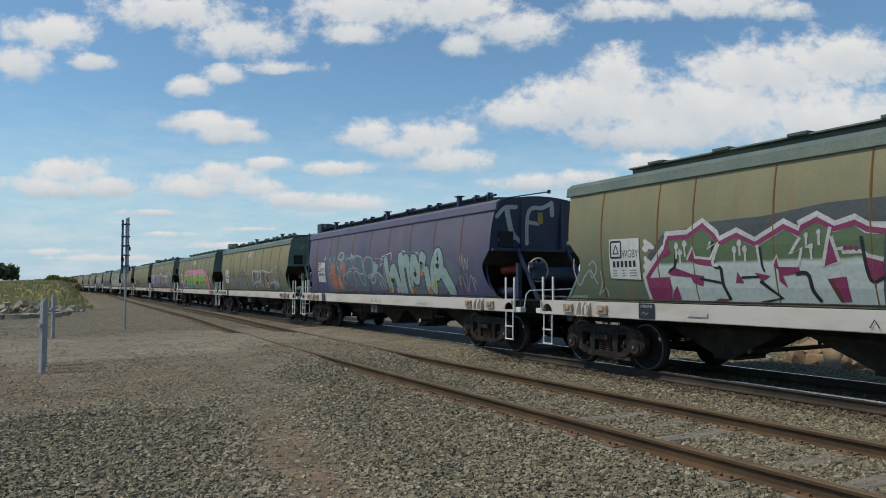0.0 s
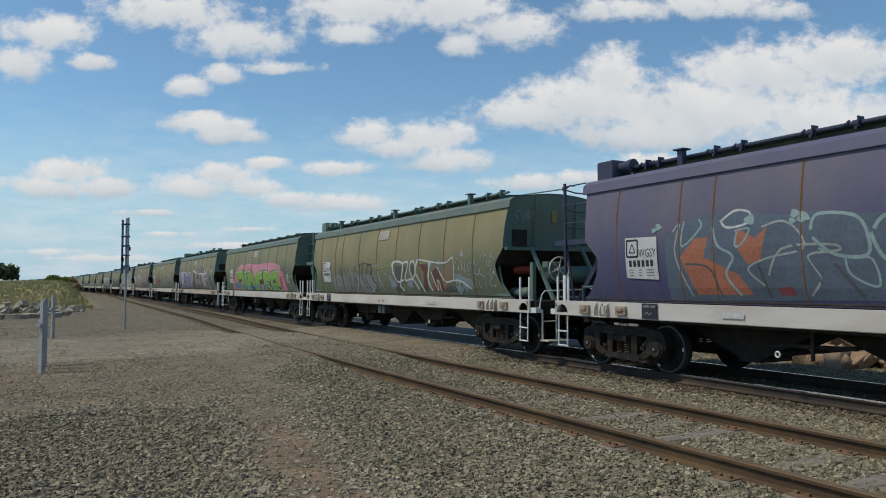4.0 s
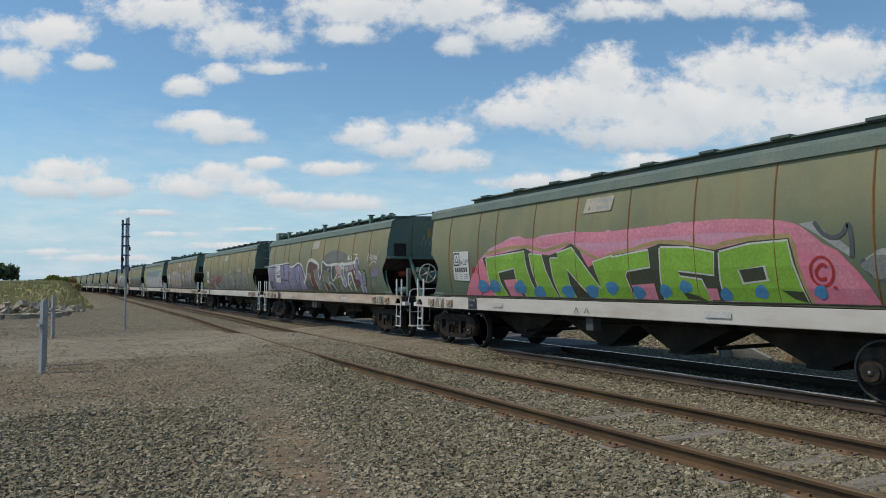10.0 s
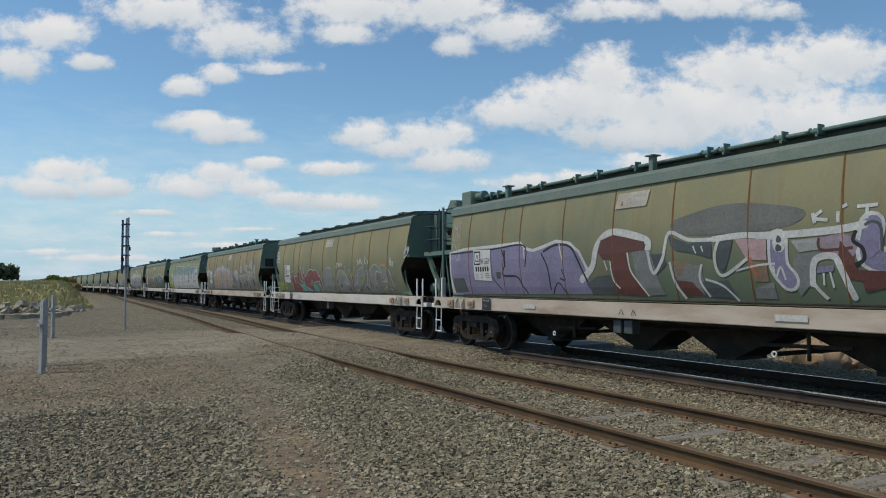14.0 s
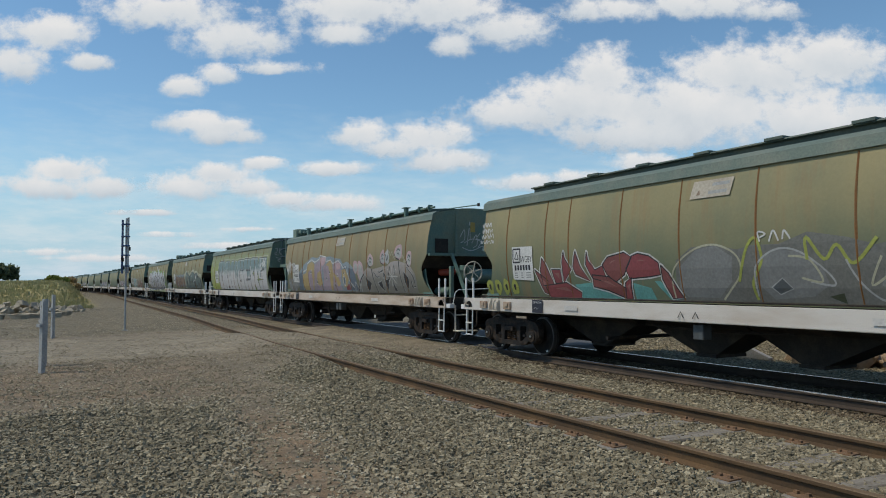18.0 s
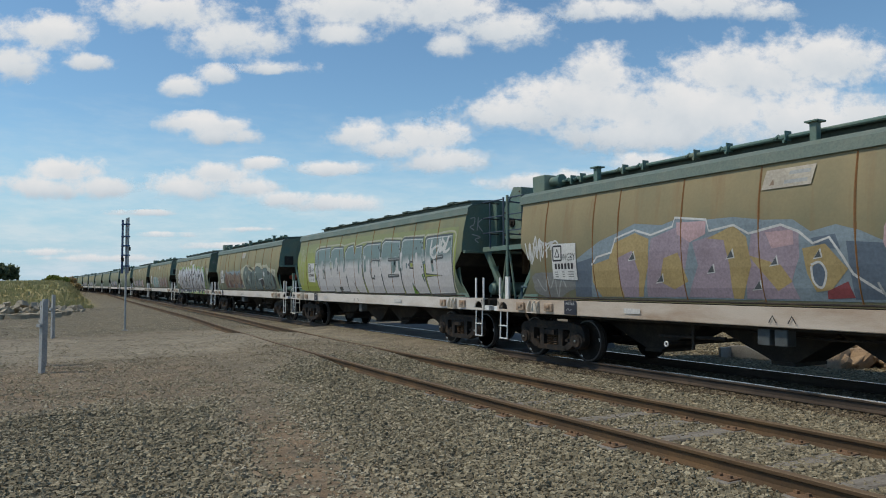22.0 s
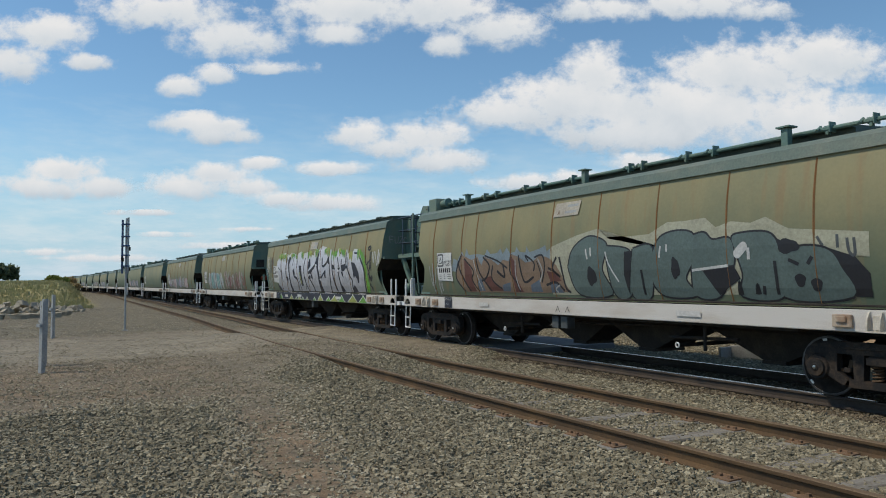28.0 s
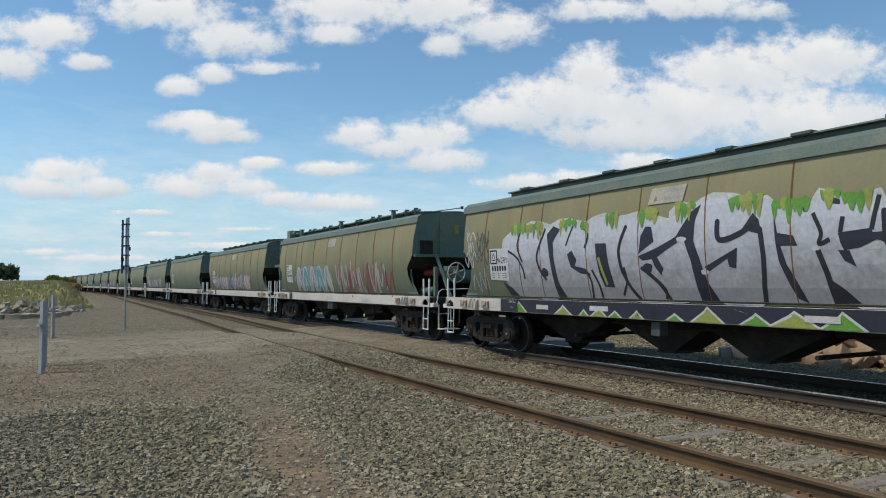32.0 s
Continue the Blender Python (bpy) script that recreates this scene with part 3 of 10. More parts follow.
    g.tube([(-6.0, -0.92, 3.66), (-5.9, -0.92, 3.66)], 0.12, 10)
    part("hatch_gearbox", g, E_, w, "boxy hatch gear on the roof end", True)
    # ends
    for sx in (-1, 1):
        b = Shape()
        us = [-1.0 + 0.2 * k for k in range(11)]
        b.grid([[(sx * (side_end(min(z, 3.4)) + 0.012 * (1 - u * u)), u * (half_width(z) if z < 3.3 else 1.25), z if z < 3.3 else roof_z(u * 1.25) - 0.01) for u in us] for z in (2.30, 2.42, 2.8, 3.20, 3.40)])
        part("end_sheet", b, E_, w, smooth=True)
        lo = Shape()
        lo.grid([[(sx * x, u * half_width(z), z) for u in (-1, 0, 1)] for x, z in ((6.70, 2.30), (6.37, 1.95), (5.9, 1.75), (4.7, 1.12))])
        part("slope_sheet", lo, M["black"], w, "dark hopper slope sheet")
        for y in (-0.57, 0.57):
            slab("end_rib", w, E_, min(sx * 6.68, sx * 6.80), max(sx * 6.68, sx * 6.80), y - 0.03, y + 0.03, 2.28, 3.50)
        slab("end_rib", w, E_, min(sx * 6.68, sx * 6.80), max(sx * 6.68, sx * 6.80), -1.38, 1.38, 2.26, 2.33)
        # lower side web of the hopper end
        for sy in (-1, 1):
            wb = Shape()
            wb.prism([(sx * 6.37, 1.93), (sx * 6.40, 1.75), (sx * 6.49, 1.53), (sx * 6.84, 1.20), (sx * 6.30, 1.20), (sx * 6.05, 1.80)], "y", sy * 1.30, sy * 1.27)
            part("end_web", wb, E_, w)
            for x in (7.27, 7.60):
                bar("stanchion", w, M["white"], [(sx * x, sy * 1.36, 1.15), (sx * x, sy * 1.36, 1.64), (sx * x, sy * 1.36, 1.66)], [0.024, 0.024, 0.012], "white painted stanchion", 10)
            st = Shape()
            for x in (7.29, 7.56):
                st.tube([(sx * x, sy * 1.37, 0.92), (sx * x, sy * 1.385, 0.32)], 0.016, 6)
            for z in (0.325, 0.60):
                st.tube([(sx * 7.27, sy * 1.385, z), (sx * 7.58, sy * 1.385, z)], 0.016, 6)
            part("side_step", st, M["white"], w, "white painted steel step", True)
            slab("buffer_block", w, M["white"], min(sx * 7.65, sx * 7.84), max(sx * 7.65, sx * 7.84), sy * 1.30 - 0.07, sy * 1.30 + 0.07, 0.915, 1.02)
            for x in (5.75, 6.72):
                bx = Shape()
                bx.box(sx * x - 0.13, sx * x + 0.13, min(sy * 1.40, sy * 1.45), max(sy * 1.40, sy * 1.45), 0.965, 1.125, 0.01)
                bx.box(sx * x - 0.07, sx * x + 0.07, min(sy * 1.45, sy * 1.475), max(sy * 1.45, sy * 1.475), 1.03, 1.10, 0.008)
                part("sill_box", bx, M["sillrust"], w, "rust-stained box on the sill")
            jk = Shape()
            for x in (6.09, 6.25, 6.40):
                jk.prism([(0, 0.93), (sy * 0.085, 0.93), (sy * 0.09, 1.00), (sy * 0.075, 1.08), (sy * 0.04, 1.15), (sy * 0.01, 1.17), (0, 1.17)], "x", sx * x - 0.010, sx * x + 0.010)
            jk.box(sx * 6.20 - 0.05, sx * 6.20 + 0.03, min(0, sy * 0.05), max(0, sy * 0.05), 0.95, 1.12, 0.006)
            jk.box(sx * 6.24 - 0.17, sx * 6.24 + 0.17, min(0, sy * 0.09), max(0, sy * 0.09), 0.915, 0.935)
            j = part("jacking_bracket", jk, M["cream"], w)
            j.location.y = sy * 1.40
        sl = Shape()
        sl.box(min(sx * 7.35, sx * 7.70), max(sx * 7.35, sx * 7.70), -1.27, 1.27, 0.88, 1.16, 0.01)
        sl.box(min(sx * 6.2, sx * 7.35), max(sx * 6.2, sx * 7.35), -1.27, 1.27, 1.13, 1.165)
        part("headstock", sl, M["black"], w)
        cp = Shape()
        cp.box(min(sx * 7.66, sx * 7.92), max(sx * 7.66, sx * 7.92), -0.09, 0.09, 0.76, 0.93, 0.015)
        cp.box(min(sx * 7.86, sx * 8.06), max(sx * 7.86, sx * 8.06), -0.17, 0.17, 0.68, 0.98, 0.04)
        cp.tube([(sx * 7.75, 0.30, 0.85), (sx * 7.95, 0.31, 0.62), (sx * 8.02, 0.30, 0.58)], 0.025, 6)
        part("coupler", cp, M["bogie"], w)
    if near:
        # handbrake end
        for y in (-0.62, 0.62):
            pb = Shape()
            pb.prism([(6.72, 2.34), (6.80, 2.34), (7.62, 1.17), (7.54, 1.17)], "y", y * 1.15 - 0.035, y * 1.15 + 0.035)
            part("end_brace", pb, E_, w)
        slab("handbrake_column", w, E_, 7.05, 7.15, -0.95, -0.85, 1.15, 1.98)
        hb = Shape()
        wx, count = (7.18, 8) if body == "purple" else (7.40, 6)
        ring(hb, (wx, -0.42, 1.83), "x", 0.265, 0.021 if body == "purple" else 0.017)
        wheel = part("handbrake_wheel", hb, M["cream"], w, "off-white spoked handbrake wheel", True)
        bar("hub", wheel, M["cream"], [(7.0, -0.42, 1.83), (wx + 0.03, -0.42, 1.83)], 0.035)
        for k in range(count):
            a = k * 2 * math.pi / count + 0.3
            bar("spoke", wheel, M["cream"], [(wx, -0.42, 1.83), (wx, -0.42 + 0.26 * math.cos(a), 1.83 + 0.26 * math.sin(a))], 0.013, n=6)
        hx = Shape()
        hx.box(7.05, 7.25, -0.62, -0.25, 1.60, 2.0, 0.02)
        hx.box(7.12, 7.32, -0.68, -0.52, 1.86, 2.0, 0.02)
        part("handbrake_gear", hx, E_, w)
        bar("air_tank", w, E_, [(6.85, -0.25, 1.72), (6.85, -0.2, 1.72), (6.85, 0.85, 1.72), (6.85, 0.92, 1.72)], [0.14, 0.2, 0.2, 0.13], "green air reservoir", 14)
        bar("brake_cylinder", w, M["red"], [(6.20, -0.80, 1.82), (6.23, -0.76, 1.83), (6.42, -0.45, 1.84), (6.45, -0.40, 1.84)], [0.06, 0.10, 0.10, 0.06], "orange-red brake cylinder", 12)
        bar("small_tank", w, E_, [(6.3, -0.9, 1.31), (6.34, -0.9, 1.32), (6.95, -0.9, 1.33), (7.0, -0.9, 1.33)], [0.06, 0.11, 0.11, 0.06], "", 12)
        bar("grab_rail", w, M["white"], [(7.72, -1.28, 0.95), (7.80, -1.25, 1.02), (7.82, -1.2, 1.30), (7.80, -1.1, 1.37), (7.78, 0.3, 1.40)], 0.014)
        if body == "olive":
            es = Shape()
            for y in (-1.22, -0.86):
                es.tube([(7.86, y, 0.98), (7.86, y, 0.36)], 0.02, 6)
            es.tube([(7.86, -1.22, 0.74), (7.86, -0.86, 0.74)], 0.016, 6)
            es.box(7.78, 8.08, -1.24, -0.70, 0.335, 0.36, 0.004)
            part("end_step", es, M["cream"], w, "off-white steel step with a footplate")
        bar("end_hose", w, M["black"], [(7.72, -0.55, 1.0), (7.84, -0.58, 0.8), (7.9, -0.62, 0.5), (7.86, -0.66, 0.42)], 0.022)
        part("end_decal", Shape().box(6.755, 6.768, -0.12, 0.03, 2.92, 3.24), M["yellowed"], w, "faded yellow patch")
        bar("roof_rod", w, E_, [(5.6, -0.15, 3.66), (7.25, -0.15, 3.62)], 0.016)
        slab("rod_plate", w, M["black"], 7.22, 7.28, -0.18, -0.12, 3.58, 3.66)
        dp = Shape()
        dp.box(6.715, 6.745, -1.18, -0.80, 2.35, 2.72)
        part("data_panel", dp, M["black"], w, "black data panel")
        # machinery end
        if tall:
            tb = Shape()
            tb.prism([(-7.05, 2.62), (-7.77, 2.58), (-7.79, 3.80), (-7.46, 3.83), (-7.05, 3.33)], "y", -0.48, 0.42)
            part("elevator_housing", tb, E_, w, "tall weathered machinery housing")
            for y, k in ((-0.48, -1), (0.42, 1)):
                fl = Shape().turn([(0.11, 0.0), (0.11, k * 0.03), (0.05, k * 0.04), (0.05, k * 0.09)], (-7.42, y, 2.98), "y", 12)
                part("bearing_flange", fl, M["black"], w)
                for x, z in ((-7.10, 3.24), (-7.10, 2.70), (-7.72, 2.70), (-7.72, 3.70)):
                    part("cover_bolt", Shape().turn([(0.022, 0.0), (0.022, k * 0.014)], (x, y, z), "y", 6), M["brown"], w)
            for y in (-0.56, 0.56):
                slab("door_post", w, E_, -7.00, -6.70, y - 0.05, y + 0.05, 2.36, 3.50)
            bar("drive_motor", w, M["brown"], [(-6.62, -0.3, 3.60), (-6.74, -0.3, 3.60), (-6.75, -0.3, 3.60), (-7.25, -0.3, 3.62)], [0.10, 0.10, 0.06, 0.06], "rusty drive coupling", 10)
            slab("end_door", w, E_, -6.90, -6.74, -0.50, 0.50, 2.42, 3.40)
            bar("drop_pipe", w, M["brown"], [(-7.2, -0.1, 2.45), (-7.2, -0.1, 1.75)], 0.09, "rusty drop pipe", 10)
        slab("platform", w, M["black"], -8.02, -7.05, -1.05, 1.0, 2.31, 2.35)
        for y in (-1.07, 1.02):
            slab("platform_edge", w, E_, -8.04, -7.05, y - 0.02, y + 0.02, 2.28, 2.39)
        bar("ladder_post", w, E_, [(-7.68, -1.10, 1.18), (-7.68, -1.10, 3.52)], 0.034)
        slab("post_foot", w, M["white"], -7.725, -7.635, -1.145, -1.055, 1.16, 1.68, label="white painted foot of the post")
        bar("rail_post", w, M["bluerail"], [(-7.98, 1.05, 2.30), (-7.98, 1.05, 3.50)], 0.022)
        for y in (-0.76, 0.76):
            pb = Shape()
            pb.prism([(-6.70, 2.32), (-6.86, 2.32), (-7.72, 1.17), (-7.60, 1.17)], "y", y - 0.05, y + 0.05)
            part("end_brace", pb, E_, w)
            for x, z, q in ((-6.60, 1.98, -7.05), (-6.95, 1.95, -6.60)):
                bar("cross_brace", w, E_, [(x, y * 0.7, z), (q, y * 0.7, 1.20)], 0.02, n=6)
        for z in (2.72, 3.08, 3.46):
            bar("hand_rail", w, M["bluerail"], [(-7.68, -1.10, z), (-7.02, -1.10, z)], 0.014, n=6)
            bar("hand_rail", w, M["bluerail"], [(-7.98, 1.05, z), (-7.10, 1.05, z), (-7.02, 1.0, z)], 0.014, n=6)
        for z in (2.72, 3.08, 3.46):
            bar("rail_bracket", w, M["black"], [(-7.04, 0.56, z), (-7.04, 1.04, z)], 0.014, n=6)
        bar("rail_post", w, M["bluerail"], [(-7.40, 1.05, 2.35), (-7.40, 1.05, 3.42)], 0.014, n=6)
        for z in (2.66, 3.0, 3.40):
            bar("hand_rail", w, M["bluerail"], [(-7.68, -1.10, z), (-7.98, -0.6, z), (-7.98, 1.05, z)], 0.014, n=6)
        bar("hoop_rail", w, M["bluerail"], [(-8.0, -0.85, 2.3), (-8.0, -0.85, 3.35), (-7.96, -0.85, 3.47), (-7.84, -0.85, 3.52), (-7.68, -0.85, 3.50)], 0.018)
        for y in (-0.9, 0.9):
            bar("platform_leg", w, E_, [(-7.90, y, 2.31), (-7.66, y, 1.16)], 0.024)
        bar("air_tank", w, E_, [(-6.95, -0.75, 1.40), (-6.95, -0.7, 1.40), (-6.95, 0.7, 1.40), (-6.95, 0.75, 1.40)], [0.10, 0.15, 0.15, 0.10], "green air reservoir", 14)
        slab("valve_box", w, E_, -6.52, -6.36, -1.30, -1.12, 1.62, 1.80)
        bk = Shape()
        bk.tube([(-6.6, -1.05, 1.18), (-6.6, -1.05, 1.45), (-7.2, -1.05, 1.45), (-7.2, -1.05, 1.18)], 0.03, 6)
        part("pipe_bracket", bk, M["blue"], w, "blue painted bracket")
    c = Shape()
    c.box(-7.66, 7.66, -0.24, 0.24, 0.74, 1.12)
    part("centre_sill", c, M["black"], w)
    for x, t0, t1 in ((-3.95, -5.15, -2.72), (-1.05, -2.32, -0.03), (1.05, 0.03, 2.32), (3.95, 2.72, 5.15)):
        ch = Shape()
        ch.add([(t0, -0.42, 0.76), (t1, -0.42, 0.76), (t1, 0.42, 0.76), (t0, 0.42, 0.76), (x - 0.16, -0.34, 0.29), (x + 0.16, -0.34, 0.29), (x + 0.16, 0.34, 0.29), (x - 0.16, 0.34, 0.29)],
               [(0, 1, 2, 3), (4, 7, 6, 5), (0, 4, 5, 1), (1, 5, 6, 2), (2, 6, 7, 3), (3, 7, 4, 0)])
        ch.add([(t0, -0.42, 0.76), (t1, -0.42, 0.76), (t1, 0.42, 0.76), (t0, 0.42, 0.76), (t0, -1.25, 1.2), (t1, -1.25, 1.2), (t1, 1.25, 1.2), (t0, 1.25, 1.2)],
               [(0, 1, 5, 4), (1, 2, 6, 5), (2, 3, 7, 6), (3, 0, 4, 7)])
        ch.box(x - 0.22, x + 0.22, -0.38, 0.38, 0.265, 0.32)
        part("chute", ch, M["black"], w, "grimy black discharge chute")
    if near:
        for x in (-2.72, 2.72):
            bar("gate_shaft", w, M["bogie"], [(x, -1.2, 0.52), (x, 1.2, 0.52)], 0.035)
            rg = ring(Shape(), (x, -1.22, 0.52), "y", 0.038, 0.013, 14)
            part("shaft_ring", rg, M["white"], w, "white painted shaft end")
            bar("gate_lever", w, M["bogie"], [(x - 0.4, -1.0, 0.62), (x + 1.1, -1.0, 0.66)], 0.03)
            bar("gate_link", w, M["black"], [(x + 0.45, -1.05, 0.9), (x + 0.45, -1.05, 0.45)], 0.03)
        for x0, y0 in ((-0.76, -1.30), (-0.46, -1.30), (0.22, 1.10)):
            slab("control_box", w, M["boxgrey"], x0, x0 + 0.22, y0, y0 + 0.20, 0.64, 0.87, 0.012, "blue-grey control box under the sill")
            slab("box_bracket", w, M["black"], x0 + 0.05, x0 + 0.17, y0 + 0.06, y0 + 0.14, 0.85, 0.94)
        for sy in (-1, 1):
            bar("release_rod", w, M["bogie"], [(-1.2, sy * 0.95, 0.80), (0.2, sy * 0.9, 0.74), (1.9, sy * 0.95, 0.80)], 0.018, n=6)
        bar("brake_pipe", w, M["bogie"], [(-7.6, -0.6, 0.80), (-5, -0.95, 0.86), (5, -0.95, 0.86), (7.6, -0.6, 0.80)], 0.02, n=6)
        slab("underframe_rail", w, M["black"], -5.0, 5.0, -1.25, -1.15, 0.86, 0.95)
    Shape.short = False
    for x in (-5.865, 5.685):
        bogie(w, x, near)
    return w

# ---- the train ----
TYPE_TWO = (0, 3, 5, 7, 9, 11, 14, 15, 18, 20, 23, 25)
NEAR_COUNT, COUNT = 12, 27
near_olive = build_wagon("grain_wagon", "olive", "green", "olive green covered grain hopper wagon with graffiti along its side", True, True)
near_purple = build_wagon("grain_wagon", "purple", "navy", "dull purple covered grain hopper wagon with pale graffiti", True)
plain_olive = build_wagon("grain_wagon", "olive", "green", "olive green covered grain hopper wagon with graffiti along its side")
far_olive = build_wagon("grain_wagon", "olive", "green", "olive green covered grain hopper wagon far down the line", False)
WAGONS = []
for i in range(COUNT):
    if i == 0:
        WAGONS.append(near_olive)
    elif i == 1:
        WAGONS.append(near_purple)
    elif i == 2:
        WAGONS.append(plain_olive)
    elif i == NEAR_COUNT:
        WAGONS.append(far_olive)
    else:
        WAGONS.append(copy_thing(far_olive if i > NEAR_COUNT else near_olive if i in TYPE_TWO else plain_olive, Matrix()))


SLACK = (0.09, 0.07, -0.07, 0.02, 0.0, -0.11, -0.14, -0.18)


def wagon_pose(i, t):
    x = train_at(t) - PITCH_M * i + (SLACK[i] if i < 8 else -0.17)
    a, b = track_bend(x - 6.0), track_bend(x + 6.0)
    return pose(x, TRACK_Y + 0.5 * (a + b), 0, 0, 0, math.degrees(math.atan2(b - a, 12.0)) + (180 if i in TYPE_TWO else 0))


for i, w in enumerate(WAGONS):
    w.matrix_basis = wagon_pose(i, 0)

# ---- lettering and spray paint ----
def outlines_of(words, offsets):
    """Flat meshes of the built-in font: (text, offset) to points and faces, scaled to the plain text's box."""
    obs, out = [], {}
    for w_ in words:
        for o_ in offsets:
            cu = bpy.data.curves.new("glyph", "FONT")
            cu.body, cu.offset, cu.resolution_u, cu.fill_mode = w_, o_, 2, "FRONT"
            obs.append((w_, o_, new("glyph", cu)))
    dg = bpy.context.evaluated_depsgraph_get()
    for w_, o_, ob in obs:
        me = ob.evaluated_get(dg).to_mesh()
        out[w_, o_] = ([(v.co.x, v.co.y) for v in me.vertices], [tuple(p.vertices) for p in me.polygons])
        ob.evaluated_get(dg).to_mesh_clear()
    for w_, o_, ob in obs:
        cu = ob.data
        bpy.data.objects.remove(ob)
        bpy.data.curves.remove(cu)
    for w_ in words:
        pts = out[w_, offsets[0]][0]
        x0, x1, y0, y1 = min(p[0] for p in pts), max(p[0] for p in pts), min(p[1] for p in pts), max(p[1] for p in pts)
        for o_ in offsets:
            v, f = out[w_, o_]
            out[w_, o_] = ([((x - x0) / (x1 - x0), (y - y0) / (y1 - y0)) for x, y in v], f)
    return out


FAT, THIN, MID, THICK = 0.035, 0.046, 0.065, 0.10
GLYPH = outlines_of(list("SECHOUNGRTAWKDBMFP"), (0.0, FAT, THIN, MID, THICK))
GLYPH.update(outlines_of(["WGBY", "WGSY", "NTM DUE", "PM DUE"], (0.0, 0.01)))


def spray(name, c, fade=0.75, rough=0.55):
    M[name] = worn(name + "_spray", c, tuple(fade * x for x in c), rough, scale=1.6, amount=(0.4, 0.75), fine=25, bump=0.05)


def spray_fade(name, low, high, z, soft):
    """Spray paint that turns from one colour to another at a height."""
    m, n, l, b = material(name + "_spray", 0.5)
    tc = n.new("ShaderNodeTexCoord")
    sep = n.new("ShaderNodeSeparateXYZ")
    l.new(tc.outputs["Object"], sep.inputs[0])
    nz = noise_node(n, l, tc.outputs["Object"], 3.5, 4.0)
    k = n.new("ShaderNodeMath")
    k.operation = "MULTIPLY_ADD"
    k.inputs[1].default_value = soft * 1.5
    l.new(nz, k.inputs[0])
    l.new(sep.outputs[2], k.inputs[2])
    mr = n.new("ShaderNodeMapRange")
    mr.inputs["From Min"].default_value, mr.inputs["From Max"].default_value = z - soft * 0.5 + soft * 0.75, z + soft * 0.5 + soft * 0.75
    l.new(k.outputs[0], mr.inputs[0])
    c = mix_node(n, l, mr.outputs[0], low, high)
    fine = noise_node(n, l, tc.outputs["Object"], 14.0, 4.0)
    c = mix_node(n, l, 1.0, c, ramp_node(n, l, fine, [(0.3, (0.86, 0.86, 0.86)), (0.7, (1.08, 1.08, 1.08))]), "MULTIPLY")
    l.new(c, b.inputs["Base Color"])
    M[name] = m


for nm, c in (("ink", (0.018, 0.018, 0.022)), ("chalk", (0.55, 0.55, 0.53)), ("haze", (0.34, 0.35, 0.34)), ("magenta", (0.24, 0.035, 0.11)), ("mint", (0.27, 0.37, 0.36)), ("orange", (0.38, 0.14, 0.08)),
              ("pinkpaint", (0.60, 0.22, 0.29)), ("lime", (0.22, 0.42, 0.045)), ("sky", (0.06, 0.22, 0.42)), ("lilac", (0.22, 0.20, 0.31)), ("brownred", (0.12, 0.045, 0.035)),
              ("slate", (0.075, 0.085, 0.09)), ("maroon", (0.23, 0.055, 0.06)), ("teal", (0.11, 0.30, 0.28)), ("yellowgreen", (0.30, 0.33, 0.07)), ("greyfill", (0.19, 0.195, 0.19)),
              ("brick", (0.20, 0.065, 0.06)), ("rosebrick", (0.27, 0.12, 0.11)), ("rose", (0.44, 0.30, 0.31)), ("mauve", (0.30, 0.24, 0.28)), ("ochre", (0.36, 0.27, 0.12)), ("plate", (0.62, 0.62, 0.60)), ("cloudy", (0.10, 0.13, 0.17)), ("creampaint", (0.38, 0.37, 0.27)),
              ("darkolive", (0.045, 0.055, 0.028)), ("greyblob", (0.105, 0.145, 0.135)), ("tan", (0.22, 0.15, 0.10)), ("leafgreen", (0.12, 0.30, 0.035)), ("bluepale", (0.20, 0.25, 0.28)), ("redpaint", (0.40, 0.03, 0.03)), ("panel", (0.022, 0.022, 0.035))):
    spray(nm, c)
spray_fade("sechfill", (0.46, 0.52, 0.50), (0.10, 0.15, 0.075), 1.83, 0.05)
spray_fade("chrome", (0.30, 0.30, 0.31), (0.52, 0.53, 0.58), 1.95, 0.9)
spray_fade("silver", (0.46, 0.45, 0.45), (0.145, 0.21, 0.205), 2.20, 0.22)
spray("chromed", (0.50, 0.50, 0.50))
spray("stencil", (0.55, 0.53, 0.50), 0.85)
spray("dusky", (0.150, 0.150, 0.135))
spray("faded", (0.44, 0.39, 0.31), 0.62)
spray("tealworn", (0.15, 0.22, 0.215))
spray_fade("limeband", (0.27, 0.31, 0.06), (0.20, 0.22, 0.085), 2.6, 0.6)
spray_fade("fendfill", (0.155, 0.152, 0.135), (0.30, 0.27, 0.25), 1.80, 0.35)
spray_fade("pinkfade", (0.58, 0.18, 0.25), (0.52, 0.27, 0.36), 2.1, 0.3)


def curve_through(pts, k=6):
    """A smooth line through points."""
    if len(pts) < 3:
        return list(pts)
    out = []
    for i in range(len(pts) - 1):
        p0, p1, p2, p3 = pts[max(i - 1, 0)], pts[i], pts[i + 1], pts[min(i + 2, len(pts) - 1)]
        for j in range(k):
            t = j / k
            out.append(tuple(0.5 * (2 * b + (c - a) * t + (2 * a - 5 * b + 4 * c - d) * t * t + (3 * b - a - 3 * c + d) * t ** 3) for a, b, c, d in zip(p0, p1, p2, p3)))
    return out + [pts[-1]]


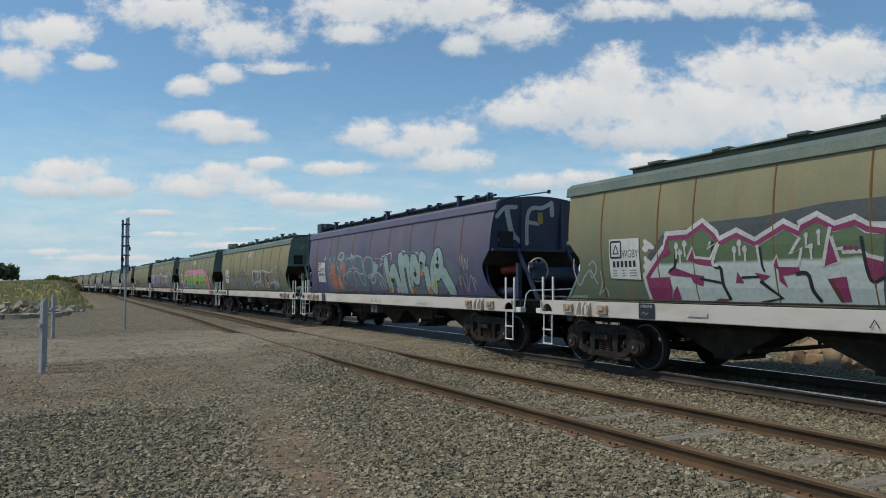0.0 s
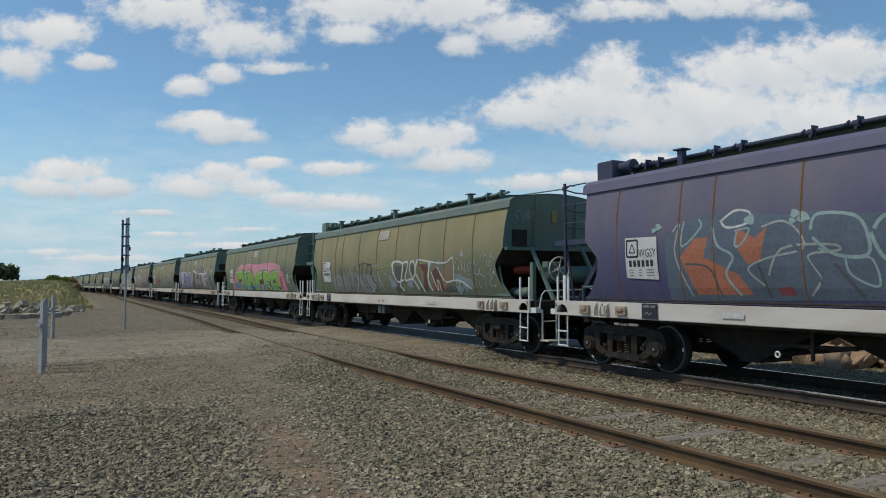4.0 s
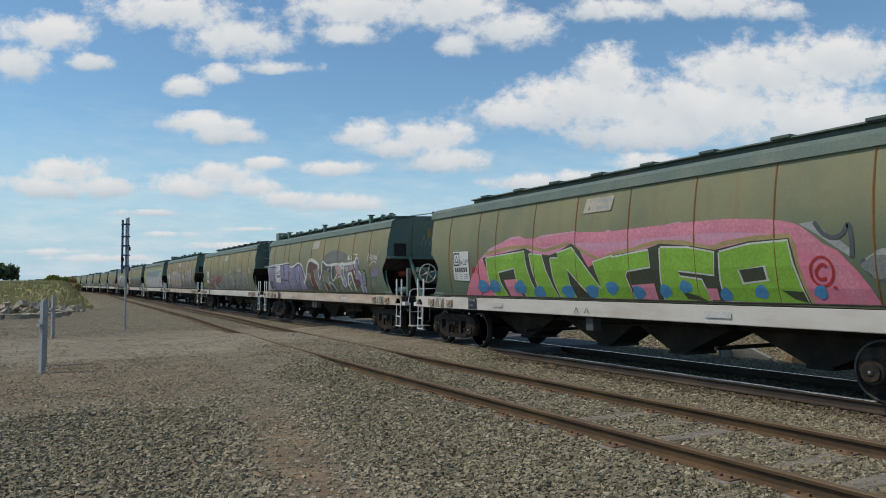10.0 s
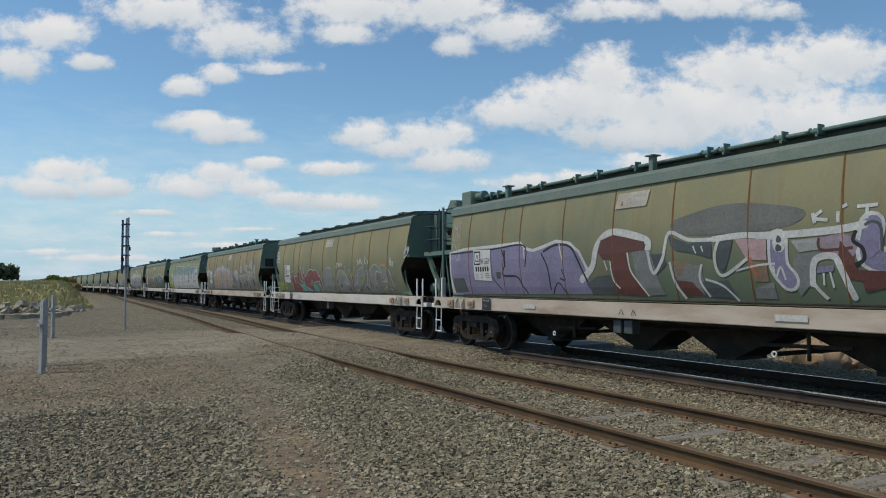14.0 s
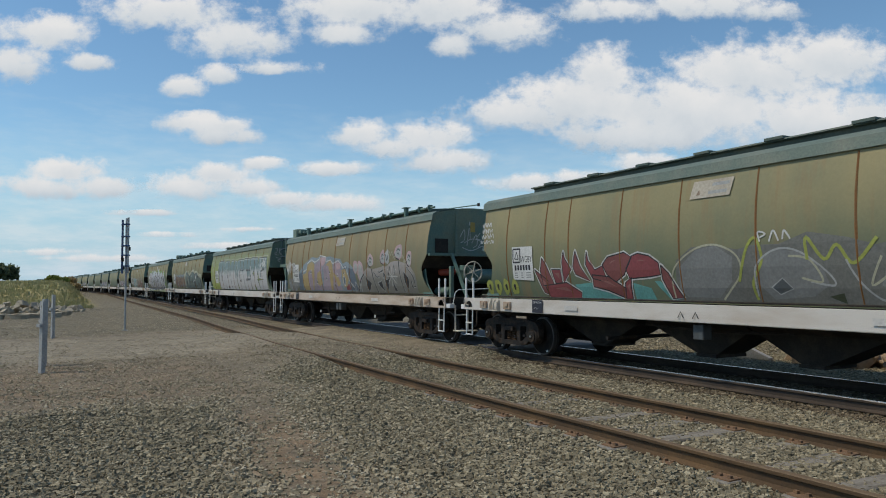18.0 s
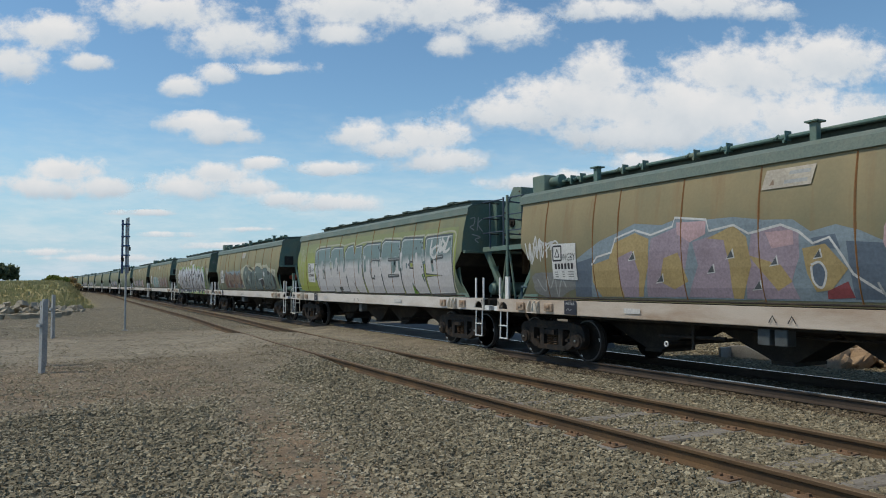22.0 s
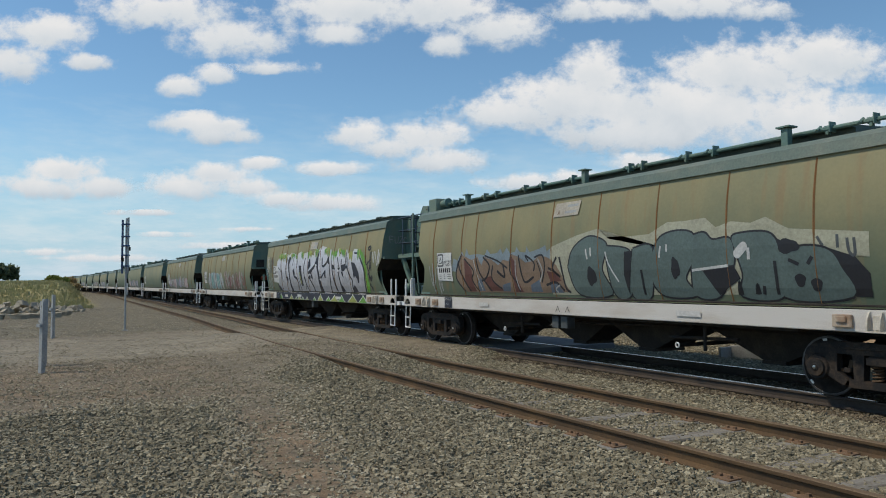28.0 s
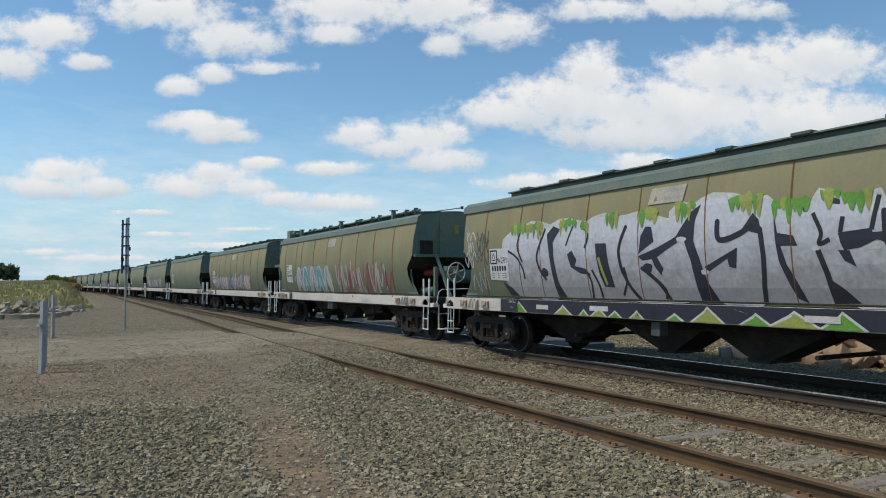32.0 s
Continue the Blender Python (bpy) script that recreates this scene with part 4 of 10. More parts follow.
class Canvas:
    """Paint on the side of a wagon that faces the road: (along, height) shapes in layers."""

    count = 0

    def __init__(self, wagon, flip):
        self.w, self.flip, self.layers, self.piece, self.turn = wagon, flip, {}, 0, 0

    def put(self, mat, level, pts, faces):
        if max(p[1] for p in pts) > 1.25:
            pts = [(u, max(z, 1.216)) for u, z in pts]
        v, f = self.layers.setdefault((self.piece, level, mat), ([], []))
        n = len(v)
        lift = 0.000016 * (self.turn % 25)
        self.turn += 1
        v += [(p[0], p[1], lift) for p in pts]
        f += [tuple(i + n for i in q) for q in faces]

    def poly(self, mat, level, pts):
        self.put(mat, level, list(pts), [tuple(range(len(pts)))])

    def fan(self, mat, level, centre, rim):
        n = len(rim)
        self.put(mat, level, [centre] + list(rim), [(0, 1 + i, 1 + (i + 1) % n) for i in range(n)])

    def blob(self, mat, level, u, z, ru, rz, seed=0, wob=0.08, n=22):
        self.fan(mat, level, (u, z), [(u + ru * q * math.cos(a), z + rz * q * math.sin(a)) for i in range(n) for a in [2 * math.pi * i / n] for q in [1 + wob * math.sin(3 * a + seed) + 0.6 * wob * math.sin(5 * a + 2.1 * seed)]])

    def stroke(self, mat, level, pts, wd, soft=True, ends=True):
        p = curve_through(pts) if soft else list(pts)
        left, right = [], []
        for i in range(len(p)):
            a, b = p[max(i - 1, 0)], p[min(i + 1, len(p) - 1)]
            dx, dz = b[0] - a[0], b[1] - a[1]
            q = math.hypot(dx, dz) or 1.0
            left.append((p[i][0] - dz / q * wd / 2, p[i][1] + dx / q * wd / 2))
            right.append((p[i][0] + dz / q * wd / 2, p[i][1] - dx / q * wd / 2))
        n = len(p)
        self.put(mat, level, left + right, [(i, i + 1, n + i + 1, n + i) for i in range(n - 1)])
        if ends and wd > 0.06:
            self.blob(mat, level, p[0][0], p[0][1], wd / 2, wd / 2, wob=0, n=12)
            self.blob(mat, level, p[-1][0], p[-1][1], wd / 2, wd / 2, wob=0, n=12)

    def tube(self, fill, edge, level, pts, wd, rim=0.05):
        self.stroke(edge, level, pts, wd + 2 * rim)
        self.stroke(fill, level + 1, pts, wd)

    def glyph(self, mat, level, ch, box, off=0.0, shear=0.0, dx=0.0, dz=0.0, flare=0.0, wild=0.0):
        u0, u1, z0, z1 = box
        ph = 7.3 * u0
        v, f = GLYPH[ch, off]
        pts = []
        for a, b in v:
            q = 1 + flare * (0.5 - b)
            a, b = a + wild * math.sin(4.2 * b + ph) + 0.5 * wild * math.sin(9.0 * b + 2 * ph), b + 0.8 * wild * math.sin(5.0 * a + 1.7 * ph) * (0.3 + b)
            pts.append((u0 + (u1 - u0) * (0.5 + (a - 0.5) * q) + shear * (b - 0.5) + dx, max(1.215, z0 + (z1 - z0) * b + dz) if z0 > 1.2 else z0 + (z1 - z0) * b + dz))
        self.put(mat, level, pts, f)

    def letters(self, word, cells, z0, tops, fill, edge, outer="", level=2, shade="", shear=0.0, flare=0.0, wild=0.06, bold=False, rim=MID):
        """Fat letters, one a cell, with an edge, an outer line and a thrown shade."""
        for i, ch in enumerate(word):
            Canvas.count += 1
            self.piece = Canvas.count
            box = (cells[i], cells[i + 1], z0, tops[i % len(tops)])
            if outer:
                self.glyph(outer, level - 2, ch, box, THICK, shear, flare=flare, wild=wild)
            if shade:
                self.glyph(shade, level - 1, ch, box, MID, shear, 0.07, -0.05, flare, wild)
            if bold:
                box = (cells[i] - 0.04, cells[i + 1] + 0.04, z0, box[3])
            self.glyph(edge, level, ch, box, rim, shear, flare=flare, wild=wild)
            self.glyph(fill, level + 1, ch, box, FAT, shear, flare=flare, wild=wild)
        self.piece = 0

    def start_letter(self):
        """What follows belongs to one letter, until end_letter()."""
        Canvas.count += 1
        self.piece = Canvas.count

    def end_letter(self):
        self.piece = 0

    def scribble(self, mat, level, u0, u1, z0, z1, seed, wd=0.03, loops=9):
        """A quick tag: one looping line."""
        r = random.Random(seed)
        pts = [(u0 + (u1 - u0) * (i + r.uniform(-0.9, 0.9)) / loops, (z0 if i % 2 else z1) + r.uniform(-0.3, 0.3) * (z1 - z0)) for i in range(loops + 1)]
        self.stroke(mat, level, pts, wd)

    def finish(self):
        """Lay the shapes on the side: each letter is one part, the rest one part a colour."""
        done = {}
        for (piece, level, mat), (v, f) in sorted(self.layers.items()):
            bm = bmesh.new()
            bv = [bm.verts.new((x, k, z)) for x, z, k in v]
            for q in f:
                if len(set(q)) > 2:
                    try:
                        bm.faces.new([bv[i] for i in q])
                    except ValueError:
                        pass
            for z in (1.32, 1.45, 1.6, 1.75, 1.9, 2.05, 2.35, 2.55, 2.7, 2.85, 3.0):
                if min(p[1] for p in v) < z < max(p[1] for p in v):
                    bmesh.ops.bisect_plane(bm, geom=bm.verts[:] + bm.edges[:] + bm.faces[:], plane_co=(0, 0, z), plane_no=(0, 0, 1))
            bmesh.ops.triangulate(bm, faces=bm.faces)
            bm.verts.index_update()
            sg_ = 1 if self.flip else -1
            key = (piece, 0, "") if piece else (0, level, mat)
            s, mats = done.setdefault(key, (Shape(), []))
            if mat not in mats:
                mats.append(mat)
            pts = [(-p.co.x if self.flip else p.co.x, sg_ * ((1.402 if p.co.z < 1.2 else half_width(p.co.z)) + 0.004 + 0.0011 * level + 0.0005 * (piece % 2) + p.co.y), p.co.z) for p in bm.verts]
            s.add(pts, [tuple(p.index for p in q.verts) for q in bm.faces], mats.index(mat))
            bm.free()
        for (piece, level, mat), (s, mats) in done.items():
            me = bpy.data.meshes.new("graffiti")
            me.from_pydata(s.v, [], s.f)
            for k in mats:
                me.materials.append(M[k])
            me.polygons.foreach_set("material_index", s.m)
            if piece:
                part("letter", me, None, self.w, "spray-painted letter")
            else:
                tagged(part("marking" if level >= 11 else "graffiti", me, None, self.w), kind="stuff")


def placard(c, u, word):
    """White data plate with a boxed triangle, class letters and bars for the number."""
    u0, u1, z0, z1 = u - 0.37, u + 0.37, 1.60, 2.30
    c.poly("plate", 11, [(u0, z0 + 0.01), (u1, z0 - 0.02), (u1, z1 - 0.01), (u0, z1)])
    a, b, d, e = u0 + 0.04, u0 + 0.30, z1 - 0.33, z1 - 0.05
    for p, q in (((a, d), (b, d)), ((b, d), (b, e)), ((b, e), (a, e)), ((a, e), (a, d))):
        c.stroke("ink", 12, [p, q], 0.035, False)
    t = ((a + 0.06, d + 0.07), (b - 0.06, d + 0.07), ((a + b) / 2, e - 0.06))
    for p, q in zip(t, t[1:] + t[:1]):
        c.stroke("ink", 12, [p, q], 0.022, False)
    c.glyph("ink", 12, word, (u0 + 0.32, u1 - 0.02, z1 - 0.34, z1 - 0.20))
    for k in range(6):
        x = u0 + 0.08 + 0.10 * k
        c.poly("ink", 12, [(x, z1 - 0.50), (x + 0.065, z1 - 0.50), (x + 0.065, z1 - 0.39), (x, z1 - 0.39)])
    for k in range(3):
        z = z1 - 0.565 - 0.045 * k
        for x, wd in ((u0 + 0.07, 0.10), (u0 + 0.30, 0.07), (u0 + 0.48, 0.17)):
            c.poly("greyfill", 12, [(x, z), (x + wd, z), (x + wd, z + 0.018), (x, z + 0.018)])


def sill_marks(c, u, word, tri):
    c.poly("panel", 11, [(u, 0.925), (u + 0.36, 0.925), (u + 0.36, 1.185), (u, 1.185)])
    c.glyph("plate", 12, word, (u + 0.05, u + 0.31, 1.11, 1.155))
    c.stroke("haze", 12, [(u + 0.06, 1.0), (u + 0.12, 1.04), (u + 0.16, 1.0), (u + 0.22, 1.03)], 0.012)
    for k in range(tri):
        x = -0.45 + 0.3 * k
        c.stroke("ink", 12, [(x - 0.06, 0.97), (x, 1.07), (x + 0.06, 0.97)], 0.018, False)
    for ch, x in zip("BA" if c.flip else "AB", (-7.215, 7.395) if c.flip else (-7.395, 7.215)):
        c.glyph("ink", 12, ch, (x - 0.035, x + 0.035, 1.06, 1.16), 0.0)
    for x, wd in ((-3.4, 0.4), (2.6, 0.5)):
        c.poly("stencil", 11, [(x, 1.0), (x + wd, 1.0), (x + wd, 1.09), (x, 1.09)])


def logo_sign(c, u):
    c.poly("faded", 11, [(u - 0.40, 2.83), (u + 0.36, 2.83), (u + 0.42, 3.10), (u - 0.34, 3.10)])
    c.poly("haze", 12, [(u - 0.05, 2.88), (u + 0.30, 2.88), (u + 0.31, 2.93), (u - 0.04, 2.93)])
    c.poly("haze", 12, [(u + 0.02, 3.0), (u + 0.34, 3.0), (u + 0.35, 3.05), (u + 0.03, 3.05)])
    c.poly("tan", 12, [(u - 0.28, 2.88), (u - 0.20, 2.88), (u - 0.22, 2.97)])


def drips(c, mat, level, u0, u1, z, seed):
    """Runs of paint below an uneven sprayed edge, in two greens."""
    r = random.Random(seed)
    u = u0
    while u < u1:
        k = r.uniform(0.07, 0.15)
        tone = mat if r.random() < 0.65 else "yellowgreen" if mat == "leafgreen" else "leafgreen"
        h = r.uniform(0.06, 0.30)
        c.poly(tone, level, [(u - k * 0.5, z + r.uniform(0.0, 0.09)), (u, z + r.uniform(0.05, 0.14)), (u + k * 0.6, z + r.uniform(0.0, 0.09)), (u + k * 0.45, z - h * 0.5), (u + k * 0.2, z - h), (u - k * 0.05, z - h * 0.9), (u - k * 0.3, z - h * 0.4)])
        u += k * 0.8


def shard(c, k, pts):
    """A pointed, bevelled piece of a sprayed figure with a white rim and black joints."""
    ring_ = pts + pts[:1]
    c.stroke("chalk", 1, ring_, 0.07, False)
    c.poly(("maroon", "brick")[k % 2], 2, pts)
    c.stroke("ink", 3, ring_, 0.022, False)
    mu, mz = sum(p[0] for p in pts) / len(pts), sum(p[1] for p in pts) / len(pts)
    c.poly("rosebrick", 3, [(0.5 * (mu + u), 0.5 * (mz + z)) for u, z in pts[:3]])


def puff(c, pts):
    """A swollen sprayed letter with a dark rim, rounded from its corners."""
    soft = curve_through(pts + pts[:1], 5)[:-1]
    c.stroke("ink", 3, soft + soft[:1], 0.06, False)
    c.poly("greyblob", 4, soft)


def paint_wagon(i, c):
    if i == 0:
        c.fan("slate", 0, (-1.5, 1.9), [(-4.35, 1.3), (-4.3, 1.9), (-3.9, 2.3), (-3.0, 2.45), (-2.0, 2.46), (-1.0, 2.56), (0.5, 2.56), (2.0, 2.4), (2.2, 1.3)])
        c.poly("sechfill", 2, [(-4.31, 1.63), (-3.81, 2.11), (-3.79, 2.29), (-3.36, 2.29), (-3.06, 2.45), (-2.82, 2.26), (-2.73, 2.15), (-2.43, 2.26), (-2.11, 2.1), (-1.64, 2.33), (-1.44, 2.21), (-1.41, 2.29), (-1.17, 2.39), (-0.92, 2.24), (-0.66, 2.31), (-0.5, 2.2), (-0.28, 2.18), (-0.39, 1.24), (-1.5, 1.24), (-2.81, 1.23), (-4.23, 1.21)])
        c.stroke("chalk", 3, [(-4.23, 1.21), (-4.31, 1.63), (-3.81, 2.11), (-3.79, 2.29), (-3.36, 2.29), (-3.06, 2.45), (-2.82, 2.26), (-2.73, 2.15), (-2.43, 2.26), (-2.11, 2.1), (-1.64, 2.33), (-1.44, 2.21), (-1.41, 2.29), (-1.17, 2.39), (-0.92, 2.24), (-0.66, 2.31), (-0.5, 2.2), (-0.28, 2.18)], 0.15, False)
        c.stroke("magenta", 4, [(-4.2, 1.24), (-4.27, 1.61), (-3.79, 2.08), (-3.75, 2.25), (-3.35, 2.25), (-3.06, 2.41), (-2.85, 2.24), (-2.74, 2.11), (-2.43, 2.22), (-2.11, 2.07), (-1.65, 2.29), (-1.43, 2.18), (-1.38, 2.26), (-1.17, 2.35), (-0.93, 2.21), (-0.66, 2.27), (-0.5, 2.18), (-0.29, 2.14)], 0.075, False)
        c.start_letter()
        c.poly("magenta", 6, [(-4.28, 1.61), (-3.77, 1.62), (-3.75, 1.43), (-3.82, 1.25), (-4.2, 1.22), (-4.26, 1.39)])
        c.poly("magenta", 6, [(-3.79, 2.25), (-3.71, 1.99), (-3.9, 1.94)])
        c.poly("magenta", 6, [(-3.81, 1.7), (-3.64, 1.77), (-3.3, 1.66), (-3.07, 1.63), (-3.11, 1.47), (-3.29, 1.52), (-3.33, 1.61), (-3.74, 1.65)])
        c.poly("magenta", 6, [(-3.73, 1.39), (-3.63, 1.48), (-3.6, 1.25), (-3.82, 1.25)])
        c.poly("magenta", 6, [(-3.27, 2.05), (-3.22, 1.91), (-2.87, 1.88), (-2.85, 1.77), (-3.16, 1.81), (-3.36, 1.89)])
        c.stroke("ink", 7, [(-3.57, 2.1), (-3.64, 1.78), (-3.76, 1.71)], 0.05, False)
        c.stroke("chalk", 7, [(-3.38, 1.89), (-3.25, 2.08), (-3.21, 1.92), (-2.92, 1.89), (-2.76, 2.14), (-2.97, 2.04), (-2.9, 2.15)], 0.045, False)
        c.end_letter()
        c.start_letter()
        c.stroke("ink", 7, [(-2.86, 2.15), (-2.85, 1.79), (-2.74, 1.74), (-2.73, 1.52), (-2.64, 1.27)], 0.055)
        c.stroke("ink", 7, [(-3.15, 1.59), (-2.73, 1.52)], 0.04)
        c.poly("brownred", 6, [(-2.98, 1.24), (-2.84, 1.29), (-2.63, 1.28), (-2.76, 1.24)])
        c.poly("magenta", 6, [(-2.45, 1.69), (-2.35, 1.52), (-2.5, 1.52)])
        c.stroke("ink", 7, [(-2.39, 1.6), (-2.09, 1.61)], 0.035)
        c.poly("magenta", 6, [(-2.16, 1.67), (-1.9, 1.62), (-2.05, 1.54)])
        c.stroke("ink", 7, [(-2.08, 1.55), (-1.77, 1.31), (-2.12, 1.23)], 0.06, False)
        c.stroke("chalk", 7, [(-2.75, 2.11), (-2.88, 1.83), (-2.78, 1.79)], 0.05)
        c.stroke("chalk", 7, [(-2.08, 2.06), (-2.05, 1.79)], 0.05, False)
        c.stroke("ink", 8, [(-2.04, 2.03), (-2.02, 1.77), (-1.99, 1.68)], 0.035, False)
        c.end_letter()
        c.start_letter()
        c.poly("magenta", 6, [(-1.78, 1.9), (-1.84, 1.76), (-1.76, 1.69)])
        c.poly("magenta", 6, [(-1.77, 1.75), (-1.45, 1.74), (-1.44, 1.65), (-1.71, 1.62), (-1.65, 1.45), (-1.77, 1.54)])
        c.stroke("ink", 7, [(-1.51, 1.64), (-1.34, 1.64), (-1.29, 1.42), (-1.2, 1.27)], 0.055)
        c.stroke("chalk", 7, [(-1.41, 2.13), (-1.57, 1.91), (-1.39, 1.99), (-1.46, 1.76)], 0.05, False)
        c.stroke("chalk", 7, [(-1.85, 1.77), (-1.78, 1.9), (-1.74, 1.76), (-1.46, 1.75)], 0.04, False)
        c.end_letter()
        c.start_letter()
        c.poly("magenta", 6, [(-0.98, 2.14), (-0.88, 1.78), (-1.11, 1.73)])
        c.stroke("chalk", 7, [(-0.98, 2.24), (-1.11, 1.73), (-0.88, 1.78), (-0.97, 2.12)], 0.05, False)
        c.poly("magenta", 6, [(-1.07, 1.57), (-0.81, 1.6), (-0.79, 1.28), (-0.94, 1.27)])
        c.poly("brownred", 7, [(-1.06, 1.57), (-1, 1.58), (-0.88, 1.27), (-0.94, 1.27)])
        c.stroke("chalk", 7, [(-0.97, 2.11), (-0.92, 1.95), (-0.83, 1.96), (-0.83, 1.91), (-0.56, 1.91), (-0.52, 1.86), (-0.32, 1.8)], 0.05, False)
        c.blob("magenta", 8, -0.79, 1.96, 0.03, 0.03, -0.8, 0.08)
        c.blob("magenta", 8, -0.72, 1.96, 0.03, 0.03, -0.7, 0.08)
        c.blob("magenta", 8, -0.65, 1.95, 0.03, 0.03, -0.7, 0.08)
        c.poly("magenta", 6, [(-0.54, 1.85), (-0.33, 1.79), (-0.33, 1.59), (-0.5, 1.55)])
        c.stroke("ink", 7, [(-0.58, 2.1), (-0.56, 1.91), (-0.5, 1.55), (-0.33, 1.59)], 0.045)
        c.end_letter()
        c.stroke("chalk", 8, [(-2.47, 2.01), (-2.48, 1.83)], 0.035)
        c.blob("chalk", 8, -2.47, 2.01, 0.04, 0.05, -2.5, 0.08)
        c.stroke("chalk", 8, [(-2.38, 2.1), (-2.38, 1.92)], 0.035)
        c.blob("chalk", 8, -2.38, 2.1, 0.04, 0.05, -2.4, 0.08)
        c.stroke("chalk", 8, [(-2.29, 2.01), (-2.29, 1.83)], 0.035)
        c.blob("chalk", 8, -2.29, 2.01, 0.04, 0.05, -2.3, 0.08)
        c.stroke("chalk", 8, [(-1.32, 2.15), (-1.32, 1.98)], 0.035)
        c.blob("chalk", 8, -1.32, 2.15, 0.03, 0.04, -1.3, 0.08)
        c.stroke("chalk", 8, [(-1.26, 2), (-1.26, 1.83)], 0.035)
        c.blob("chalk", 8, -1.26, 2, 0.04, 0.04, -1.3, 0.08)
        c.stroke("chalk", 8, [(-1.14, 2.18), (-1.14, 2.01)], 0.035)
        c.blob("chalk", 8, -1.14, 2.18, 0.03, 0.04, -1.1, 0.08)
        c.stroke("chalk", 8, [(-3.58, 2.11), (-3.59, 1.91)], 0.035)
        c.blob("chalk", 8, -3.58, 2.11, 0.04, 0.06, -3.6, 0.08)
        c.stroke("chalk", 8, [(-3.51, 2.01), (-3.52, 1.81)], 0.035)
        c.blob("chalk", 8, -3.51, 2.01, 0.05, 0.05, -3.5, 0.08)
        c.stroke("chalk", 8, [(-3.41, 2.14), (-3.41, 1.94)], 0.035)
        c.blob("chalk", 8, -3.41, 2.14, 0.05, 0.05, -3.4, 0.08)
        c.stroke("haze", 1, [(-6.15, 1.99), (-6.17, 1.76), (-6.06, 1.49), (-5.89, 1.65), (-5.72, 1.77)], 0.035)
        c.stroke("haze", 1, [(-5.74, 1.85), (-5.61, 1.93), (-5.53, 1.77), (-5.69, 1.62), (-5.69, 1.77), (-5.62, 1.64), (-5.55, 1.51)], 0.03)
        c.stroke("haze", 1, [(-5.43, 1.75), (-5.42, 1.51), (-5.56, 1.31), (-5.34, 1.44), (-5.31, 1.28)], 0.03)
        c.blob("chalk", 1, -4.22, 2.14, 0.12, 0.09, -4.2, 0.3)
        c.blob("chalk", 1, -4.24, 1.84, 0.1, 0.11, -4.2, 0.3)
    elif i == 1:
        c.fan("cloudy", 0, [(-1.69, 1.77)][0], [(-4.5, 1.24), (-4.49, 2.23), (-3.99, 2.52), (-3.17, 2.58), (-2.35, 2.45), (-1.82, 2.47), (-1.12, 2.37), (-0.55, 2.38), (-0.26, 2.14), (0.19, 1.82), (0.55, 1.32)])
        c.poly("orange", 1, [(-3.9, 2.21), (-3.62, 2.22), (-3.72, 1.92), (-3.1, 1.64), (-2.89, 1.35), (-3.91, 1.34), (-4.19, 1.93)])
        c.poly("orange", 1, [(-3.13, 2.07), (-3.09, 2.33), (-2.79, 2.16), (-2.59, 2.31), (-2.72, 1.84), (-2.93, 1.79)])
        c.poly("maroon", 1, [(-2.48, 1.45), (-2.25, 1.47), (-2.21, 1.35), (-2.45, 1.35)])
        c.poly("maroon", 1, [(-0.96, 2.22), (-0.83, 2.22), (-0.82, 2.12), (-0.93, 2.11)])
        c.stroke("haze", 3, [(-4.33, 2.34), (-4.18, 2.45), (-4.29, 1.99), (-4.01, 1.31)], 0.03)
        c.stroke("mint", 3, [(-4.09, 2.5), (-4.14, 2.1), (-3.76, 2.37), (-3.8, 2.51)], 0.03)
        c.stroke("mint", 3, [(-3.53, 2.36), (-3.44, 2.08), (-3.18, 1.91), (-3.32, 1.64), (-3.1, 1.34)], 0.04)
        c.stroke("chalk", 3, [(-3.39, 2.43), (-3.13, 2.58), (-2.87, 2.53), (-2.92, 2.38), (-3.26, 2.34), (-3.39, 2.46)], 0.035)
        c.stroke("mint", 3, [(-3.13, 2.28), (-2.88, 2.3), (-3.01, 2.09), (-3.13, 2.07), (-3.09, 2.28)], 0.03)
        c.stroke("haze", 3, [(-2.67, 2.31), (-2.35, 2.37), (-2.12, 2.23), (-2.05, 1.98), (-2.6, 1.87), (-2.93, 1.72), (-2.68, 1.48)], 0.03)
        c.stroke("haze", 3, [(-2.6, 1.63), (-2.36, 1.99), (-1.68, 2.02), (-1.54, 1.94), (-1.98, 1.88), (-1.83, 1.58), (-1.99, 1.35)], 0.035)
        c.stroke("mint", 3, [(-1.93, 2.22), (-1.82, 2.42), (-1.32, 2.36), (-1.16, 2.09), (-1.2, 1.86), (-1.61, 1.89), (-1.9, 2.12)], 0.045)
        c.stroke("mint", 3, [(-1.83, 1.97), (-1.4, 1.84), (-1.13, 1.81), (-1.08, 1.48), (-1.41, 1.62), (-1.47, 1.86)], 0.03)
        c.stroke("mint", 3, [(-1.09, 2.18), (-0.93, 2.34), (-0.49, 2.31), (-0.33, 2.06), (-0.44, 1.79), (-0.75, 1.71), (-1.0, 1.85), (-1.13, 2.14)], 0.05)
        c.stroke("haze", 3, [(-0.84, 1.76), (-0.5, 1.82), (0.02, 1.85), (0.35, 1.69), (0.52, 1.38)], 0.04)
        c.stroke("mint", 3, [(-0.57, 1.66), (-0.26, 1.79), (-0.27, 1.59), (-0.51, 1.55), (-0.57, 1.66)], 0.04)
        c.stroke("haze", 3, [(-0.15, 1.79), (0.07, 1.57), (0.23, 1.35)], 0.035)
        c.stroke("haze", 3, [(0.08, 1.83), (0.34, 1.48), (0.39, 1.36)], 0.03)
